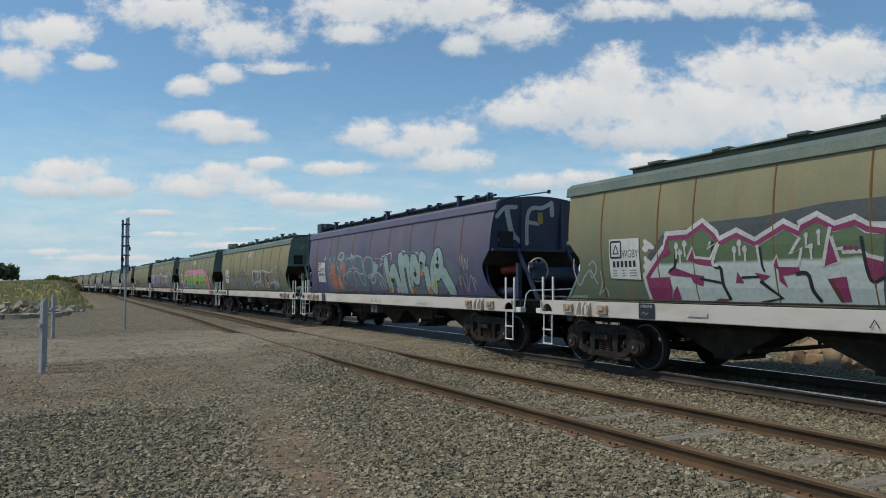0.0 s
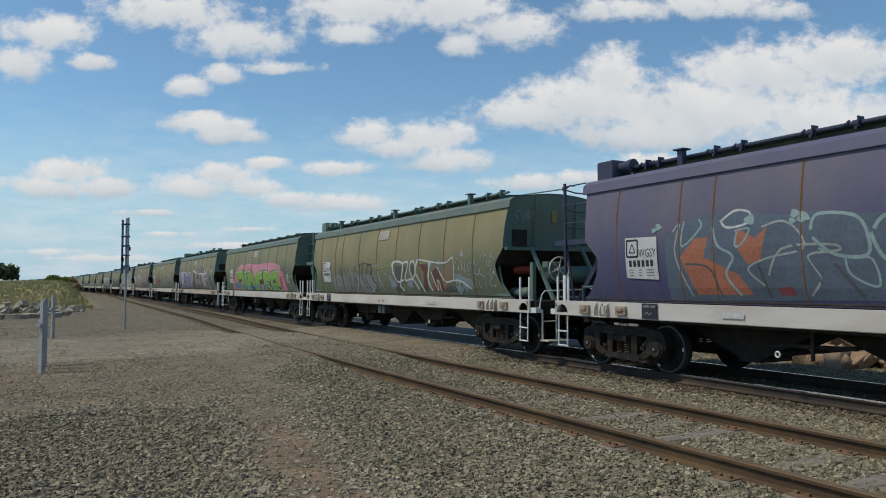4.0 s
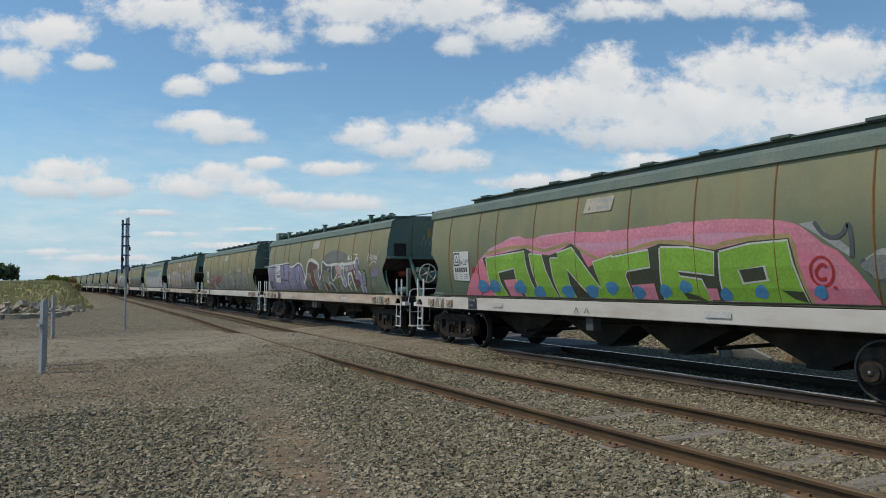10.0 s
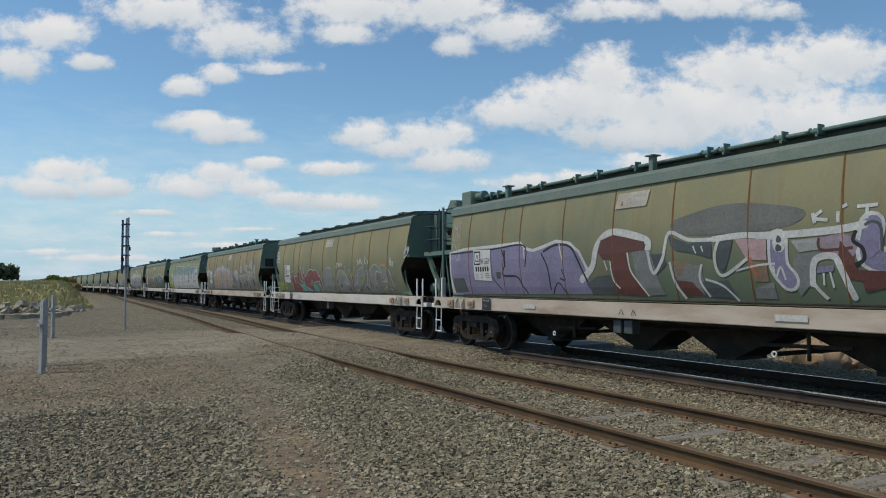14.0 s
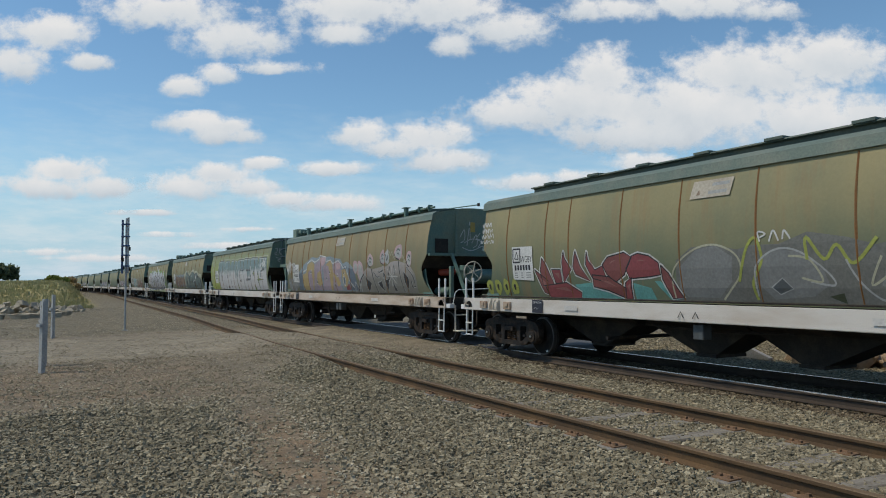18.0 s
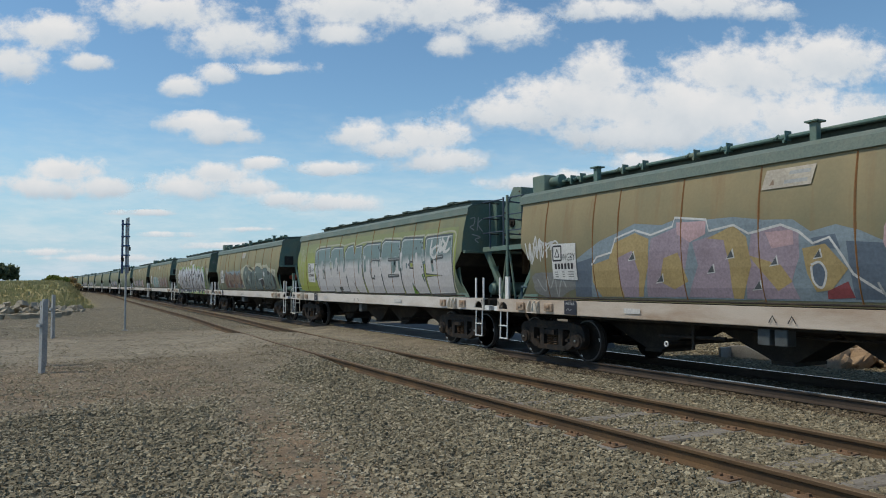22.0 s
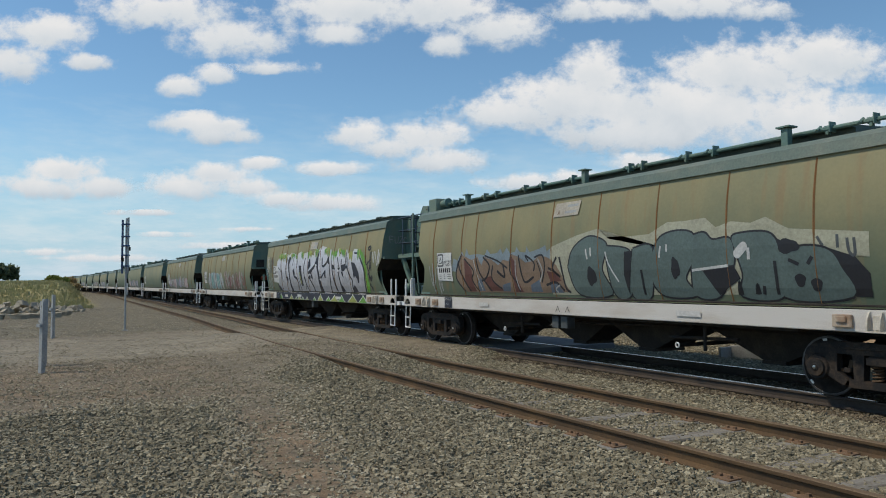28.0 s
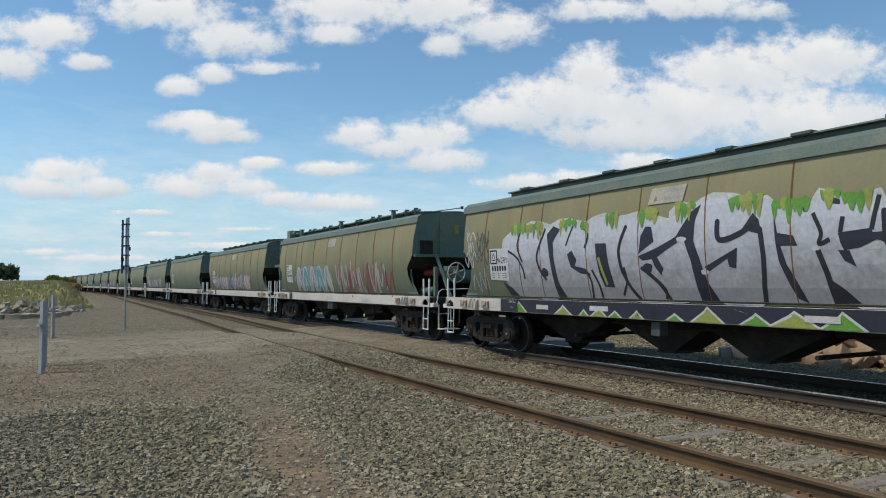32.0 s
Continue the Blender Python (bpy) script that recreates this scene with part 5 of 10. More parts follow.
        c.stroke("cloudy", 3, [(-2.35, 2.24), (-2.05, 1.88), (-1.76, 1.43)], 0.05)
        c.stroke("slate", 3, [(-1.62, 1.77), (-1.28, 1.34)], 0.05)
        c.stroke("slate", 3, [(-0.87, 1.85), (-0.7, 1.34)], 0.07)
        c.stroke("slate", 3, [(-0.27, 1.48), (-0.04, 1.57), (0.02, 1.7)], 0.04)
        c.stroke("slate", 3, [(-4.1, 1.82), (-3.63, 1.75), (-3.45, 1.31)], 0.03)
        c.stroke("slate", 3, [(-2.76, 1.79), (-2.61, 1.32)], 0.04)
        c.stroke("haze", 3, [(-0.25, 2.3), (0.2, 2.27), (0.62, 2.23)], 0.02)
        c.stroke("chalk", 3, [(0.25, 2.03), (0.31, 2.29), (0.63, 2.37), (0.98, 2.41), (0.98, 2.2)], 0.035)
        c.stroke("haze", 3, [(0.46, 2.11), (0.51, 1.69), (0.61, 1.56)], 0.03)
        c.stroke("haze", 3, [(0.14, 2.04), (0.41, 2.13), (0.57, 2.1)], 0.025)
        c.stroke("haze", 3, [(1.48, 2.25), (1.62, 2.4), (1.83, 2.44), (1.99, 2.33)], 0.05)
        c.stroke("haze", 3, [(2.53, 2.36), (2.75, 2.34)], 0.05)
        for u, z, q in [(-2.87, 2.43, 0.09), (-4.64, 2.44, 0.07), (-4.74, 2.39, 0.05), (-2.15, 2.46, 0.07), (-2.03, 2.4, 0.09), (-2.19, 2.36, 0.05), (-0.17, 2.01, 0.16), (-0.06, 2.05, 0.1), (-0.21, 2.15, 0.07), (-0.26, 1.94, 0.09)]:
            c.blob("mint", 4, u, z, q, q * 0.8, u * 5, 0.15)
        c.blob("cloudy", 0, 2.6, 1.8, 2.3, 0.62, 3, 0.05, 40)
        for pts, wd in (([(0.62, 2.2), (0.72, 1.8), (0.85, 1.4)], 0.26), ([(0.92, 1.62), (1.15, 1.98), (1.42, 1.5), (1.5, 1.36)], 0.26), ([(1.62, 2.25), (1.7, 1.8), (1.76, 1.38)], 0.30),
                        ([(1.85, 2.1), (2.0, 2.2), (2.15, 1.9), (2.2, 1.4)], 0.28), ([(2.40, 2.2), (2.38, 1.8), (2.6, 1.62), (2.7, 1.9), (2.5, 2.2)], 0.24),
                        ([(2.95, 2.25), (2.92, 1.9), (3.05, 2.2)], 0.26), ([(3.2, 1.85), (3.25, 1.38)], 0.26), ([(3.55, 1.4), (3.6, 1.95), (3.85, 2.3), (4.0, 2.0), (3.8, 1.75)], 0.28), ([(4.15, 1.75), (4.45, 1.36)], 0.34)):
            c.tube("mint", "panel", 4, pts, wd * 1.12, 0.032)
        for u, z, m_ in ((0.75, 1.35, "orange"), (1.3, 1.33, "rose"), (2.3, 1.36, "orange"), (2.9, 1.8, "orange"), (3.3, 1.34, "orange"), (3.6, 1.5, "yellowgreen"), (0.9, 1.65, "yellowgreen")):
            c.blob(m_, 6, u, z, 0.12, 0.09, u, 0.2)
        for u, z in ((2.52, 1.78), (3.82, 1.98), (1.0, 1.62)):
            c.blob("ink", 7, u, z, 0.09, 0.07)
        c.scribble("haze", 3, 4.9, 5.7, 1.4, 1.75, 9, 0.025)
        c.scribble("haze", 3, 4.95, 5.4, 1.9, 2.15, 19, 0.025, 6)
    elif i == 2:
        r = random.Random(6)
        for k in range(9):
            c.blob("greyfill", 0, -4.2 + 0.42 * k, 1.55, 0.34, 0.30, k, 0.2)
        c.stroke("ink", 3, [(-3.71, 2.09), (-3.49, 1.4), (-3.34, 2.08), (-3.06, 1.37), (-2.98, 2.14), (-2.82, 1.33)], 0.045, False)
        c.stroke("ink", 3, [(-2.64, 1.37), (-2.37, 2.12), (-2.24, 1.34), (-2.44, 1.73)], 0.045, False)
        c.stroke("ink", 3, [(-2.11, 1.41), (-1.98, 2.14), (-1.67, 2.17), (-1.86, 1.79), (-1.49, 1.38)], 0.045, False)
        c.stroke("ink", 3, [(-1.66, 2.2), (-1.3, 2.15), (-1.55, 1.68), (-1.2, 1.31), (-0.91, 1.35)], 0.045, False)
        c.stroke("ink", 3, [(-1.07, 2.01), (-0.97, 1.61), (-0.64, 1.48), (-0.91, 1.28)], 0.045, False)
        c.stroke("ink", 3, [(-1.36, 2.12), (-1.02, 2.11), (-1.14, 1.78)], 0.045, False)
        c.stroke("haze", 3, [(-2.31, 1.34), (-2.04, 1.9), (-2.17, 2.04)], 0.04)
        c.stroke("haze", 3, [(-1.2, 1.28), (-0.86, 1.41), (-0.97, 1.55)], 0.04)
        c.stroke("haze", 3, [(-0.63, 1.9), (-0.37, 1.54), (-0.21, 1.32)], 0.04)
        c.stroke("haze", 3, [(-2.84, 2.06), (-2.64, 1.69), (-2.71, 1.37)], 0.04)
        c.stroke("ochre", 4, [(-1.54, 2.2), (-1.07, 2.16), (-0.74, 2.03), (-0.52, 2.16), (-0.73, 2.21), (-1.02, 2.14), (-0.68, 2.0), (0.3, 2.06)], 0.03)
        c.stroke("haze", 4, [(-0.79, 2.1), (-0.36, 2.09), (-0.22, 2.32), (-0.24, 1.99)], 0.022)
        c.poly("slate", 4, [(0.68, 2.02), (1.13, 2.03), (0.95, 1.66), (0.94, 1.31), (0.62, 1.3)])
        c.poly("slate", 4, [(1.3, 2.0), (1.47, 2.02), (1.25, 1.54), (1.12, 1.54)])
        c.poly("brownred", 4, [(2.23, 2.05), (2.79, 2.03), (2.58, 1.33), (2.36, 1.32), (2.48, 1.8)])
        c.poly("brownred", 4, [(2.94, 1.84), (3.27, 1.96), (3.51, 1.34), (3.39, 1.34), (3.3, 1.58), (3.07, 1.59)])
        c.poly("tan", 4, [(3.4, 1.78), (4.03, 2.03), (4.02, 1.65), (3.79, 1.58), (3.54, 1.34), (3.49, 1.53)])
        c.poly("maroon", 4, [(2.93, 1.54), (3.23, 1.56), (3.29, 1.34), (2.96, 1.33)])
        c.poly("slate", 4, [(3.67, 1.48), (4.19, 1.44), (4.25, 1.34), (3.57, 1.33)])
        c.stroke("chalk", 6, [(0.54, 1.81), (0.61, 2.14), (1.18, 2.09), (1.11, 1.74), (0.94, 1.48), (1.12, 1.34)], 0.063)
        c.stroke("chalk", 6, [(0.59, 2.14), (0.49, 2.03), (0.76, 1.6), (1.21, 1.63)], 0.049)
        c.stroke("chalk", 6, [(1.18, 2.09), (1.56, 2.1), (1.3, 1.63), (1.79, 1.65), (2.1, 1.35)], 0.056)
        c.stroke("chalk", 6, [(1.63, 1.82), (1.72, 2.1), (1.92, 2.12), (1.99, 1.87), (1.83, 1.69), (1.67, 1.82)], 0.049)
        c.stroke("chalk", 6, [(2.15, 2.16), (1.96, 1.87), (2.14, 1.65), (2.4, 1.32)], 0.07)
        c.stroke("chalk", 6, [(2.18, 2.18), (2.84, 2.1), (3.37, 2.05), (3.77, 2.06), (4.09, 2.15), (4.06, 1.6)], 0.042)
        c.stroke("chalk", 6, [(2.84, 2.05), (2.71, 1.64), (2.83, 1.36)], 0.077)
        c.stroke("chalk", 6, [(2.91, 1.84), (3.16, 1.36), (3.23, 1.63)], 0.035)
        c.stroke("chalk", 6, [(3.24, 1.96), (3.55, 1.63), (3.73, 1.56), (4.03, 1.6), (4.42, 1.58), (4.88, 1.38)], 0.042)
        c.stroke("chalk", 6, [(3.17, 1.58), (3.3, 1.58), (3.32, 1.34)], 0.028)
        c.blob("slate", 7, *[(1.84, 1.9)][0], 0.10, 0.17)
        for u, z, q in [(0.48, 1.51, 0.25), (2.84, 2.03, 0.16), (3.34, 2.06, 0.14), (2.04, 2.08, 0.14), (1.63, 1.51, 0.22), (4.31, 1.65, 0.24), (4.68, 1.51, 0.28), (4.3, 1.37, 0.2), (0.29, 1.7, 0.14)]:
            c.blob("bluepale", 5, u, z, q * 0.8, q * 0.55, u * 3, 0.2)
        for u, z, q in [(4.22, 2.04, 0.06), (4.34, 1.92, 0.05), (4.27, 2.13, 0.05), (4.53, 2.24, 0.13), (4.37, 1.87, 0.05), (-0.0, 1.82, 0.06), (0.15, 1.94, 0.04), (5.6, 2.17, 0.06), (5.83, 2.15, 0.05), (5.91, 1.77, 0.09), (5.92, 1.47, 0.06), (4.15, 1.93, 0.05), (4.84, 1.73, 0.05), (4.98, 1.46, 0.05), (5.77, 2.01, 0.05), (5.96, 2.1, 0.04)]:
            c.blob("haze", 6, u, z, q * 0.6, q * 0.55, u * 5, 0.2)
        c.stroke("haze", 6, [(4.49, 1.85), (4.51, 2.07), (4.59, 2.02), (4.51, 1.96), (4.63, 1.84)], 0.022)
        c.stroke("haze", 6, [(4.69, 2.06), (4.63, 1.82), (4.76, 1.84)], 0.022)
        c.stroke("haze", 6, [(4.87, 2.03), (4.76, 1.88), (4.86, 1.81), (4.89, 1.92)], 0.022)
        c.stroke("haze", 6, [(4.94, 2.05), (4.95, 1.86)], 0.022)
        c.stroke("haze", 6, [(5.16, 2.11), (5.09, 2.02), (5.16, 1.96), (5.08, 1.79), (5.25, 1.74), (5.37, 1.91), (5.29, 1.78), (5.54, 1.67)], 0.022)
        c.stroke("haze", 6, [(5.37, 2.12), (5.51, 2.23), (5.5, 2.03)], 0.022)
        c.stroke("haze", 6, [(5.64, 2.1), (5.68, 1.94), (5.85, 1.93), (5.74, 1.73), (5.86, 1.67), (5.71, 1.57), (5.79, 1.45)], 0.022)
        c.stroke("haze", 6, [(5.1, 1.66), (5.12, 1.42)], 0.022)
        c.stroke("haze", 6, [(5.24, 1.63), (5.26, 1.44), (5.35, 1.47)], 0.022)
        c.stroke("haze", 6, [(5.51, 1.53), (5.55, 1.4), (5.53, 1.47)], 0.022)
        c.stroke("haze", 6, [(4.63, 1.62), (4.88, 1.62), (4.97, 1.4)], 0.022)
        c.stroke("haze", 6, [(4.14, 1.58), (4.25, 1.35), (4.31, 1.53), (4.36, 1.37)], 0.022)
    elif i == 3:
        c.poly("pinkfade", 0, [(-4.75, 1.22), (-4.33, 1.71), (-3.95, 2.06), (-3.48, 2.32), (-3.03, 2.41), (-2.67, 2.52), (-2.31, 2.53), (-1.98, 2.41), (-1.47, 2.5), (-0.82, 2.51), (-0.47, 2.52), (-0.2, 2.39), (0.11, 2.39), (0.47, 2.48), (0.76, 2.37), (1.1, 2.43), (1.46, 2.39), (1.8, 2.47), (2.14, 2.5), (2.5, 2.37), (2.76, 2.44), (3, 2.47), (3.3, 2.35), (3.5, 2.31), (3.78, 2.35), (4.04, 2.35), (4.31, 2.24), (4.5, 2.07), (4.76, 1.93), (5, 1.66), (5.14, 1.45), (5.24, 1.24), (3.12, 1.23), (-0.46, 1.23)])
        c.stroke("pinkpaint", 1, [(-3.63, 2.05), (-2.74, 2.36), (-1.66, 2.35), (-0.46, 2.39), (0.4, 2.35), (1.72, 2.37), (3.01, 2.37), (3.98, 2.27), (4.35, 2.08), (4.73, 1.71), (4.98, 1.32)], 0.2)
        c.stroke("ochre", 1, [(-3.69, 2.2), (-2.74, 2.29), (-2.02, 2.29), (-1.41, 2.18), (-0.69, 2.28), (-0.28, 2.14), (0.2, 1.95), (0.7, 2.06), (1.09, 2.1), (1.38, 2.16), (1.72, 2.2), (2.23, 2.16), (2.75, 2.05), (3.08, 2.12), (3.58, 2.16), (4.07, 2.16), (4.14, 2.05), (4.16, 1.81), (4.22, 1.54), (4.33, 1.23)], 0.07, False)
        c.poly("darkolive", 2, [(-3.79, 2.11), (-2.1, 2.26), (-1.81, 2.15), (-1.26, 2.08), (-0.92, 2.16), (-0.57, 2.29), (-0.33, 2.14), (-0.1, 1.82), (0.28, 1.96), (0.7, 2.03), (1.38, 2.09), (1.72, 2.17), (2.39, 2.1), (2.82, 2.02), (3.44, 2.12), (4.08, 2.13), (4.12, 1.95), (4.19, 1.61), (4.31, 1.22), (1.52, 1.22), (-3.4, 1.24), (-3.53, 1.63)])
        c.start_letter()
        c.stroke("chalk", 3, [(-3.63, 2.1), (-2.13, 2.19), (-2.1, 1.89), (-1.97, 1.55), (-1.77, 1.25), (-2.21, 1.24), (-2.45, 1.49), (-2.54, 1.86), (-3.16, 1.78), (-3.14, 1.56), (-2.91, 1.23), (-3.4, 1.24), (-3.57, 1.51), (-3.63, 2.1)], 0.055, False)
        c.poly("lime", 4, [(-3.63, 2.1), (-2.13, 2.19), (-2.1, 1.89), (-1.97, 1.55), (-1.77, 1.25), (-2.21, 1.24), (-2.45, 1.49), (-2.54, 1.86), (-3.16, 1.78), (-3.14, 1.56), (-2.91, 1.23), (-3.4, 1.24), (-3.57, 1.51)])
        c.end_letter()
        c.start_letter()
        c.stroke("chalk", 3, [(-1.95, 2.13), (-1.53, 2.09), (-1.44, 1.81), (-1.28, 1.49), (-1.12, 1.24), (-1.56, 1.25), (-1.74, 1.45), (-1.88, 1.82), (-1.95, 2.13)], 0.055, False)
        c.poly("lime", 4, [(-1.95, 2.13), (-1.53, 2.09), (-1.44, 1.81), (-1.28, 1.49), (-1.12, 1.24), (-1.56, 1.25), (-1.74, 1.45), (-1.88, 1.82)])
        c.end_letter()
        c.start_letter()
        c.stroke("chalk", 3, [(-1.24, 2.02), (-0.98, 2.01), (-1.02, 2.11), (-0.57, 2.2), (-0.26, 1.89), (0.2, 1.4), (0.04, 1.91), (0.55, 2), (0.64, 1.76), (0.82, 1.45), (0.95, 1.25), (0.43, 1.24), (-0.01, 1.26), (-0.27, 1.4), (-0.72, 1.8), (-0.71, 1.49), (-0.57, 1.24), (-1.05, 1.24), (-1.18, 1.59), (-1.24, 2.02)], 0.055, False)
        c.poly("lime", 4, [(-1.24, 2.02), (-0.98, 2.01), (-1.02, 2.11), (-0.57, 2.2), (-0.26, 1.89), (0.2, 1.4), (0.04, 1.91), (0.55, 2), (0.64, 1.76), (0.82, 1.45), (0.95, 1.25), (0.43, 1.24), (-0.01, 1.26), (-0.27, 1.4), (-0.72, 1.8), (-0.71, 1.49), (-0.57, 1.24), (-1.05, 1.24), (-1.18, 1.59)])
        c.end_letter()
        c.start_letter()
        c.stroke("chalk", 3, [(0.51, 1.97), (1.45, 2.07), (1.46, 1.8), (0.91, 1.74), (0.85, 1.65), (0.93, 1.43), (1.03, 1.21), (0.72, 1.21), (0.59, 1.45), (0.49, 1.72), (0.51, 1.97)], 0.055, False)
        c.poly("lime", 4, [(0.51, 1.97), (1.45, 2.07), (1.46, 1.8), (0.91, 1.74), (0.85, 1.65), (0.93, 1.43), (1.03, 1.21), (0.72, 1.21), (0.59, 1.45), (0.49, 1.72)])
        c.end_letter()
        c.start_letter()
        c.stroke("chalk", 3, [(1.72, 2.1), (2.31, 2.07), (2.8, 1.98), (2.77, 1.65), (2.07, 1.73), (2.1, 1.62), (2.52, 1.57), (2.6, 1.39), (2.66, 1.23), (2.02, 1.25), (1.69, 1.21), (1.69, 1.54), (1.72, 2.1)], 0.055, False)
        c.poly("lime", 4, [(1.72, 2.1), (2.31, 2.07), (2.8, 1.98), (2.77, 1.65), (2.07, 1.73), (2.1, 1.62), (2.52, 1.57), (2.6, 1.39), (2.66, 1.23), (2.02, 1.25), (1.69, 1.21), (1.69, 1.54)])
        c.poly("darkolive", 5, [(2.07, 1.42), (2.25, 1.36), (2.43, 1.32), (2.62, 1.23), (2.19, 1.27)])
        c.end_letter()
        c.start_letter()
        c.stroke("chalk", 3, [(2.91, 1.98), (3.44, 2.07), (4.05, 2.09), (4.09, 1.82), (4.17, 1.54), (4.27, 1.23), (3.88, 1.24), (2.91, 1.26), (2.89, 1.56), (2.91, 1.98)], 0.055, False)
        c.poly("lime", 4, [(2.91, 1.98), (3.44, 2.07), (4.05, 2.09), (4.09, 1.82), (4.17, 1.54), (4.27, 1.23), (3.88, 1.24), (2.91, 1.26), (2.89, 1.56)])
        c.poly("chalk", 5, [(3.21, 1.71), (3.68, 1.77), (3.72, 1.55), (3.27, 1.5)])
        c.poly("darkolive", 6, [(3.24, 1.71), (3.65, 1.75), (3.68, 1.57), (3.3, 1.53)])
        c.poly("darkolive", 5, [(3.9, 1.42), (4.22, 1.4), (4.27, 1.25), (4.07, 1.3)])
        c.end_letter()
        c.poly("pinkpaint", 3, [(-2.98, 1.6), (-2.46, 1.62), (-2.37, 1.25), (-2.82, 1.25)])
        c.poly("pinkpaint", 3, [(0.98, 1.49), (1.52, 1.52), (1.55, 1.24), (1.08, 1.21)])
        c.poly("pinkpaint", 5, [(2.6, 1.44), (2.8, 1.44), (2.81, 1.26), (2.62, 1.27)])
        c.blob("sky", 7, -3.87, 1.46, 0.25, 0.14, -3.9, 0.08)
        c.blob("sky", 7, -3.37, 1.46, 0.23, 0.14, -3.4, 0.08)
        c.blob("sky", 7, -2.38, 1.44, 0.22, 0.14, -2.4, 0.08)
        c.blob("sky", 7, -1.72, 1.34, 0.2, 0.13, -1.7, 0.08)
        c.blob("sky", 7, -0.79, 1.36, 0.19, 0.13, -0.8, 0.08)
        c.blob("sky", 7, -0.07, 1.38, 0.17, 0.12, -0.1, 0.08)
        c.blob("sky", 7, 0.48, 1.44, 0.16, 0.12, 0.5, 0.08)
        c.blob("sky", 7, 1.13, 1.36, 0.14, 0.12, 1.1, 0.08)
        c.blob("sky", 7, 1.75, 1.39, 0.13, 0.11, 1.8, 0.08)
        c.blob("sky", 7, 2.19, 1.46, 0.13, 0.1, 2.2, 0.08)
        c.blob("sky", 7, 2.95, 1.35, 0.11, 0.1, 3, 0.08)
        c.blob("sky", 7, 3.57, 1.39, 0.11, 0.1, 3.6, 0.08)
        c.blob("sky", 7, 4.47, 1.4, 0.09, 0.09, 4.5, 0.08)
        for k in range(28):
            a, b = 2 * math.pi * k / 28, 2 * math.pi * (k + 1) / 28
            c.stroke("redpaint", 7, [(4.52 + 0.16 * math.cos(a), 1.67 + 0.19 * math.sin(a)), (4.52 + 0.16 * math.cos(b), 1.67 + 0.19 * math.sin(b))], 0.035, False)
        c.stroke("redpaint", 7, [(4.6, 1.73), (4.53, 1.76), (4.44, 1.67), (4.48, 1.57), (4.58, 1.58)], 0.04)
        c.blob("redpaint", 7, 4.68, 1.46, 0.03, 0.02, 4.7, 0.08)
        c.scribble("redpaint", 7, -4.28, -4.05, 1.75, 1.95, 3, 0.03, 5)
        c.poly("haze", 1, [(4.23, 2.31), (4.42, 2.33), (4.59, 2.2), (4.65, 2.07), (4.8, 2.06), (4.93, 1.95), (4.93, 1.84), (4.76, 1.96), (4.47, 2.17)])
        c.stroke("slate", 2, [(4.45, 2.32), (4.57, 2.16), (4.71, 2.1), (4.84, 2.15), (4.91, 2.26), (4.95, 2.06), (4.94, 1.84)], 0.06)
        c.blob("haze", 1, 5.36, 1.74, 0.24, 0.21, 5.4, 0.12)
        c.blob("greyfill", 2, 5.25, 1.72, 0.17, 0.15, 5.2, 0.15)
        c.stroke("slate", 2, [(5.08, 1.79), (5.19, 1.62), (5.45, 1.51), (5.65, 1.49), (5.83, 1.53)], 0.07)
        c.stroke("ink", 2, [(5.6, 2.03), (5.68, 2.13), (5.81, 2.14), (5.88, 2.03), (5.8, 1.94), (5.66, 1.93)], 0.018)
        c.stroke("haze", 2, [(5.84, 1.9), (5.77, 1.84), (5.73, 1.78), (5.82, 1.73), (5.89, 1.79), (5.83, 1.86)], 0.022)
        c.stroke("haze", 2, [(5.65, 1.61), (5.8, 1.64), (5.87, 1.57), (5.78, 1.47), (5.63, 1.49), (5.65, 1.61)], 0.03)
        c.stroke("ink", 2, [(5.79, 1.69), (5.92, 1.74), (5.95, 1.66), (5.86, 1.58)], 0.018)
        c.stroke("haze", 2, [(5.9, 1.53), (6, 1.57), (6.03, 1.51)], 0.02)
    elif i == 4:
        c.stroke("chalk", 0, [(-6.52, 1.27), (-6.51, 2.26), (-5.84, 2.31), (-4.62, 2.32), (-3.5, 2.35), (-3.32, 2.22), (-3.04, 2.17), (-2.65, 2.24), (-2.27, 2.32), (-1.86, 2.26), (-1.59, 2.09), (-1.39, 1.77)], 0.13, False)
        c.poly("lilac", 1, [(-6.51, 2.26), (-5.84, 2.31), (-4.62, 2.32), (-3.5, 2.35), (-3.32, 2.22), (-3.04, 2.17), (-2.65, 2.24), (-2.27, 2.32), (-1.86, 2.26), (-1.59, 2.09), (-1.39, 1.77), (-1.27, 1.32), (-3.6, 1.3), (-6.44, 1.27), (-6.51, 1.69)])
        c.stroke("ink", 3, [(-6.51, 2.25), (-4.62, 2.29), (-3.38, 2.32), (-3.35, 1.87)], 0.035)
        c.stroke("ink", 3, [(-4.23, 2.27), (-4.09, 2), (-4.2, 1.71), (-3.69, 1.67), (-3.51, 1.48), (-3.36, 1.32)], 0.04)
        c.stroke("ink", 3, [(-2.76, 2.14), (-2.57, 1.83), (-2.54, 1.39)], 0.035)
        c.stroke("ink", 3, [(-2.7, 2.16), (-2.27, 2.28), (-1.81, 2.21), (-1.53, 1.81), (-1.27, 1.32)], 0.045)
        c.stroke("ink", 3, [(-2.13, 1.8), (-2.05, 1.59), (-2.2, 1.62)], 0.03)
        c.stroke("ink", 3, [(-2.5, 1.31), (-2.27, 1.54), (-2.06, 1.31)], 0.03)
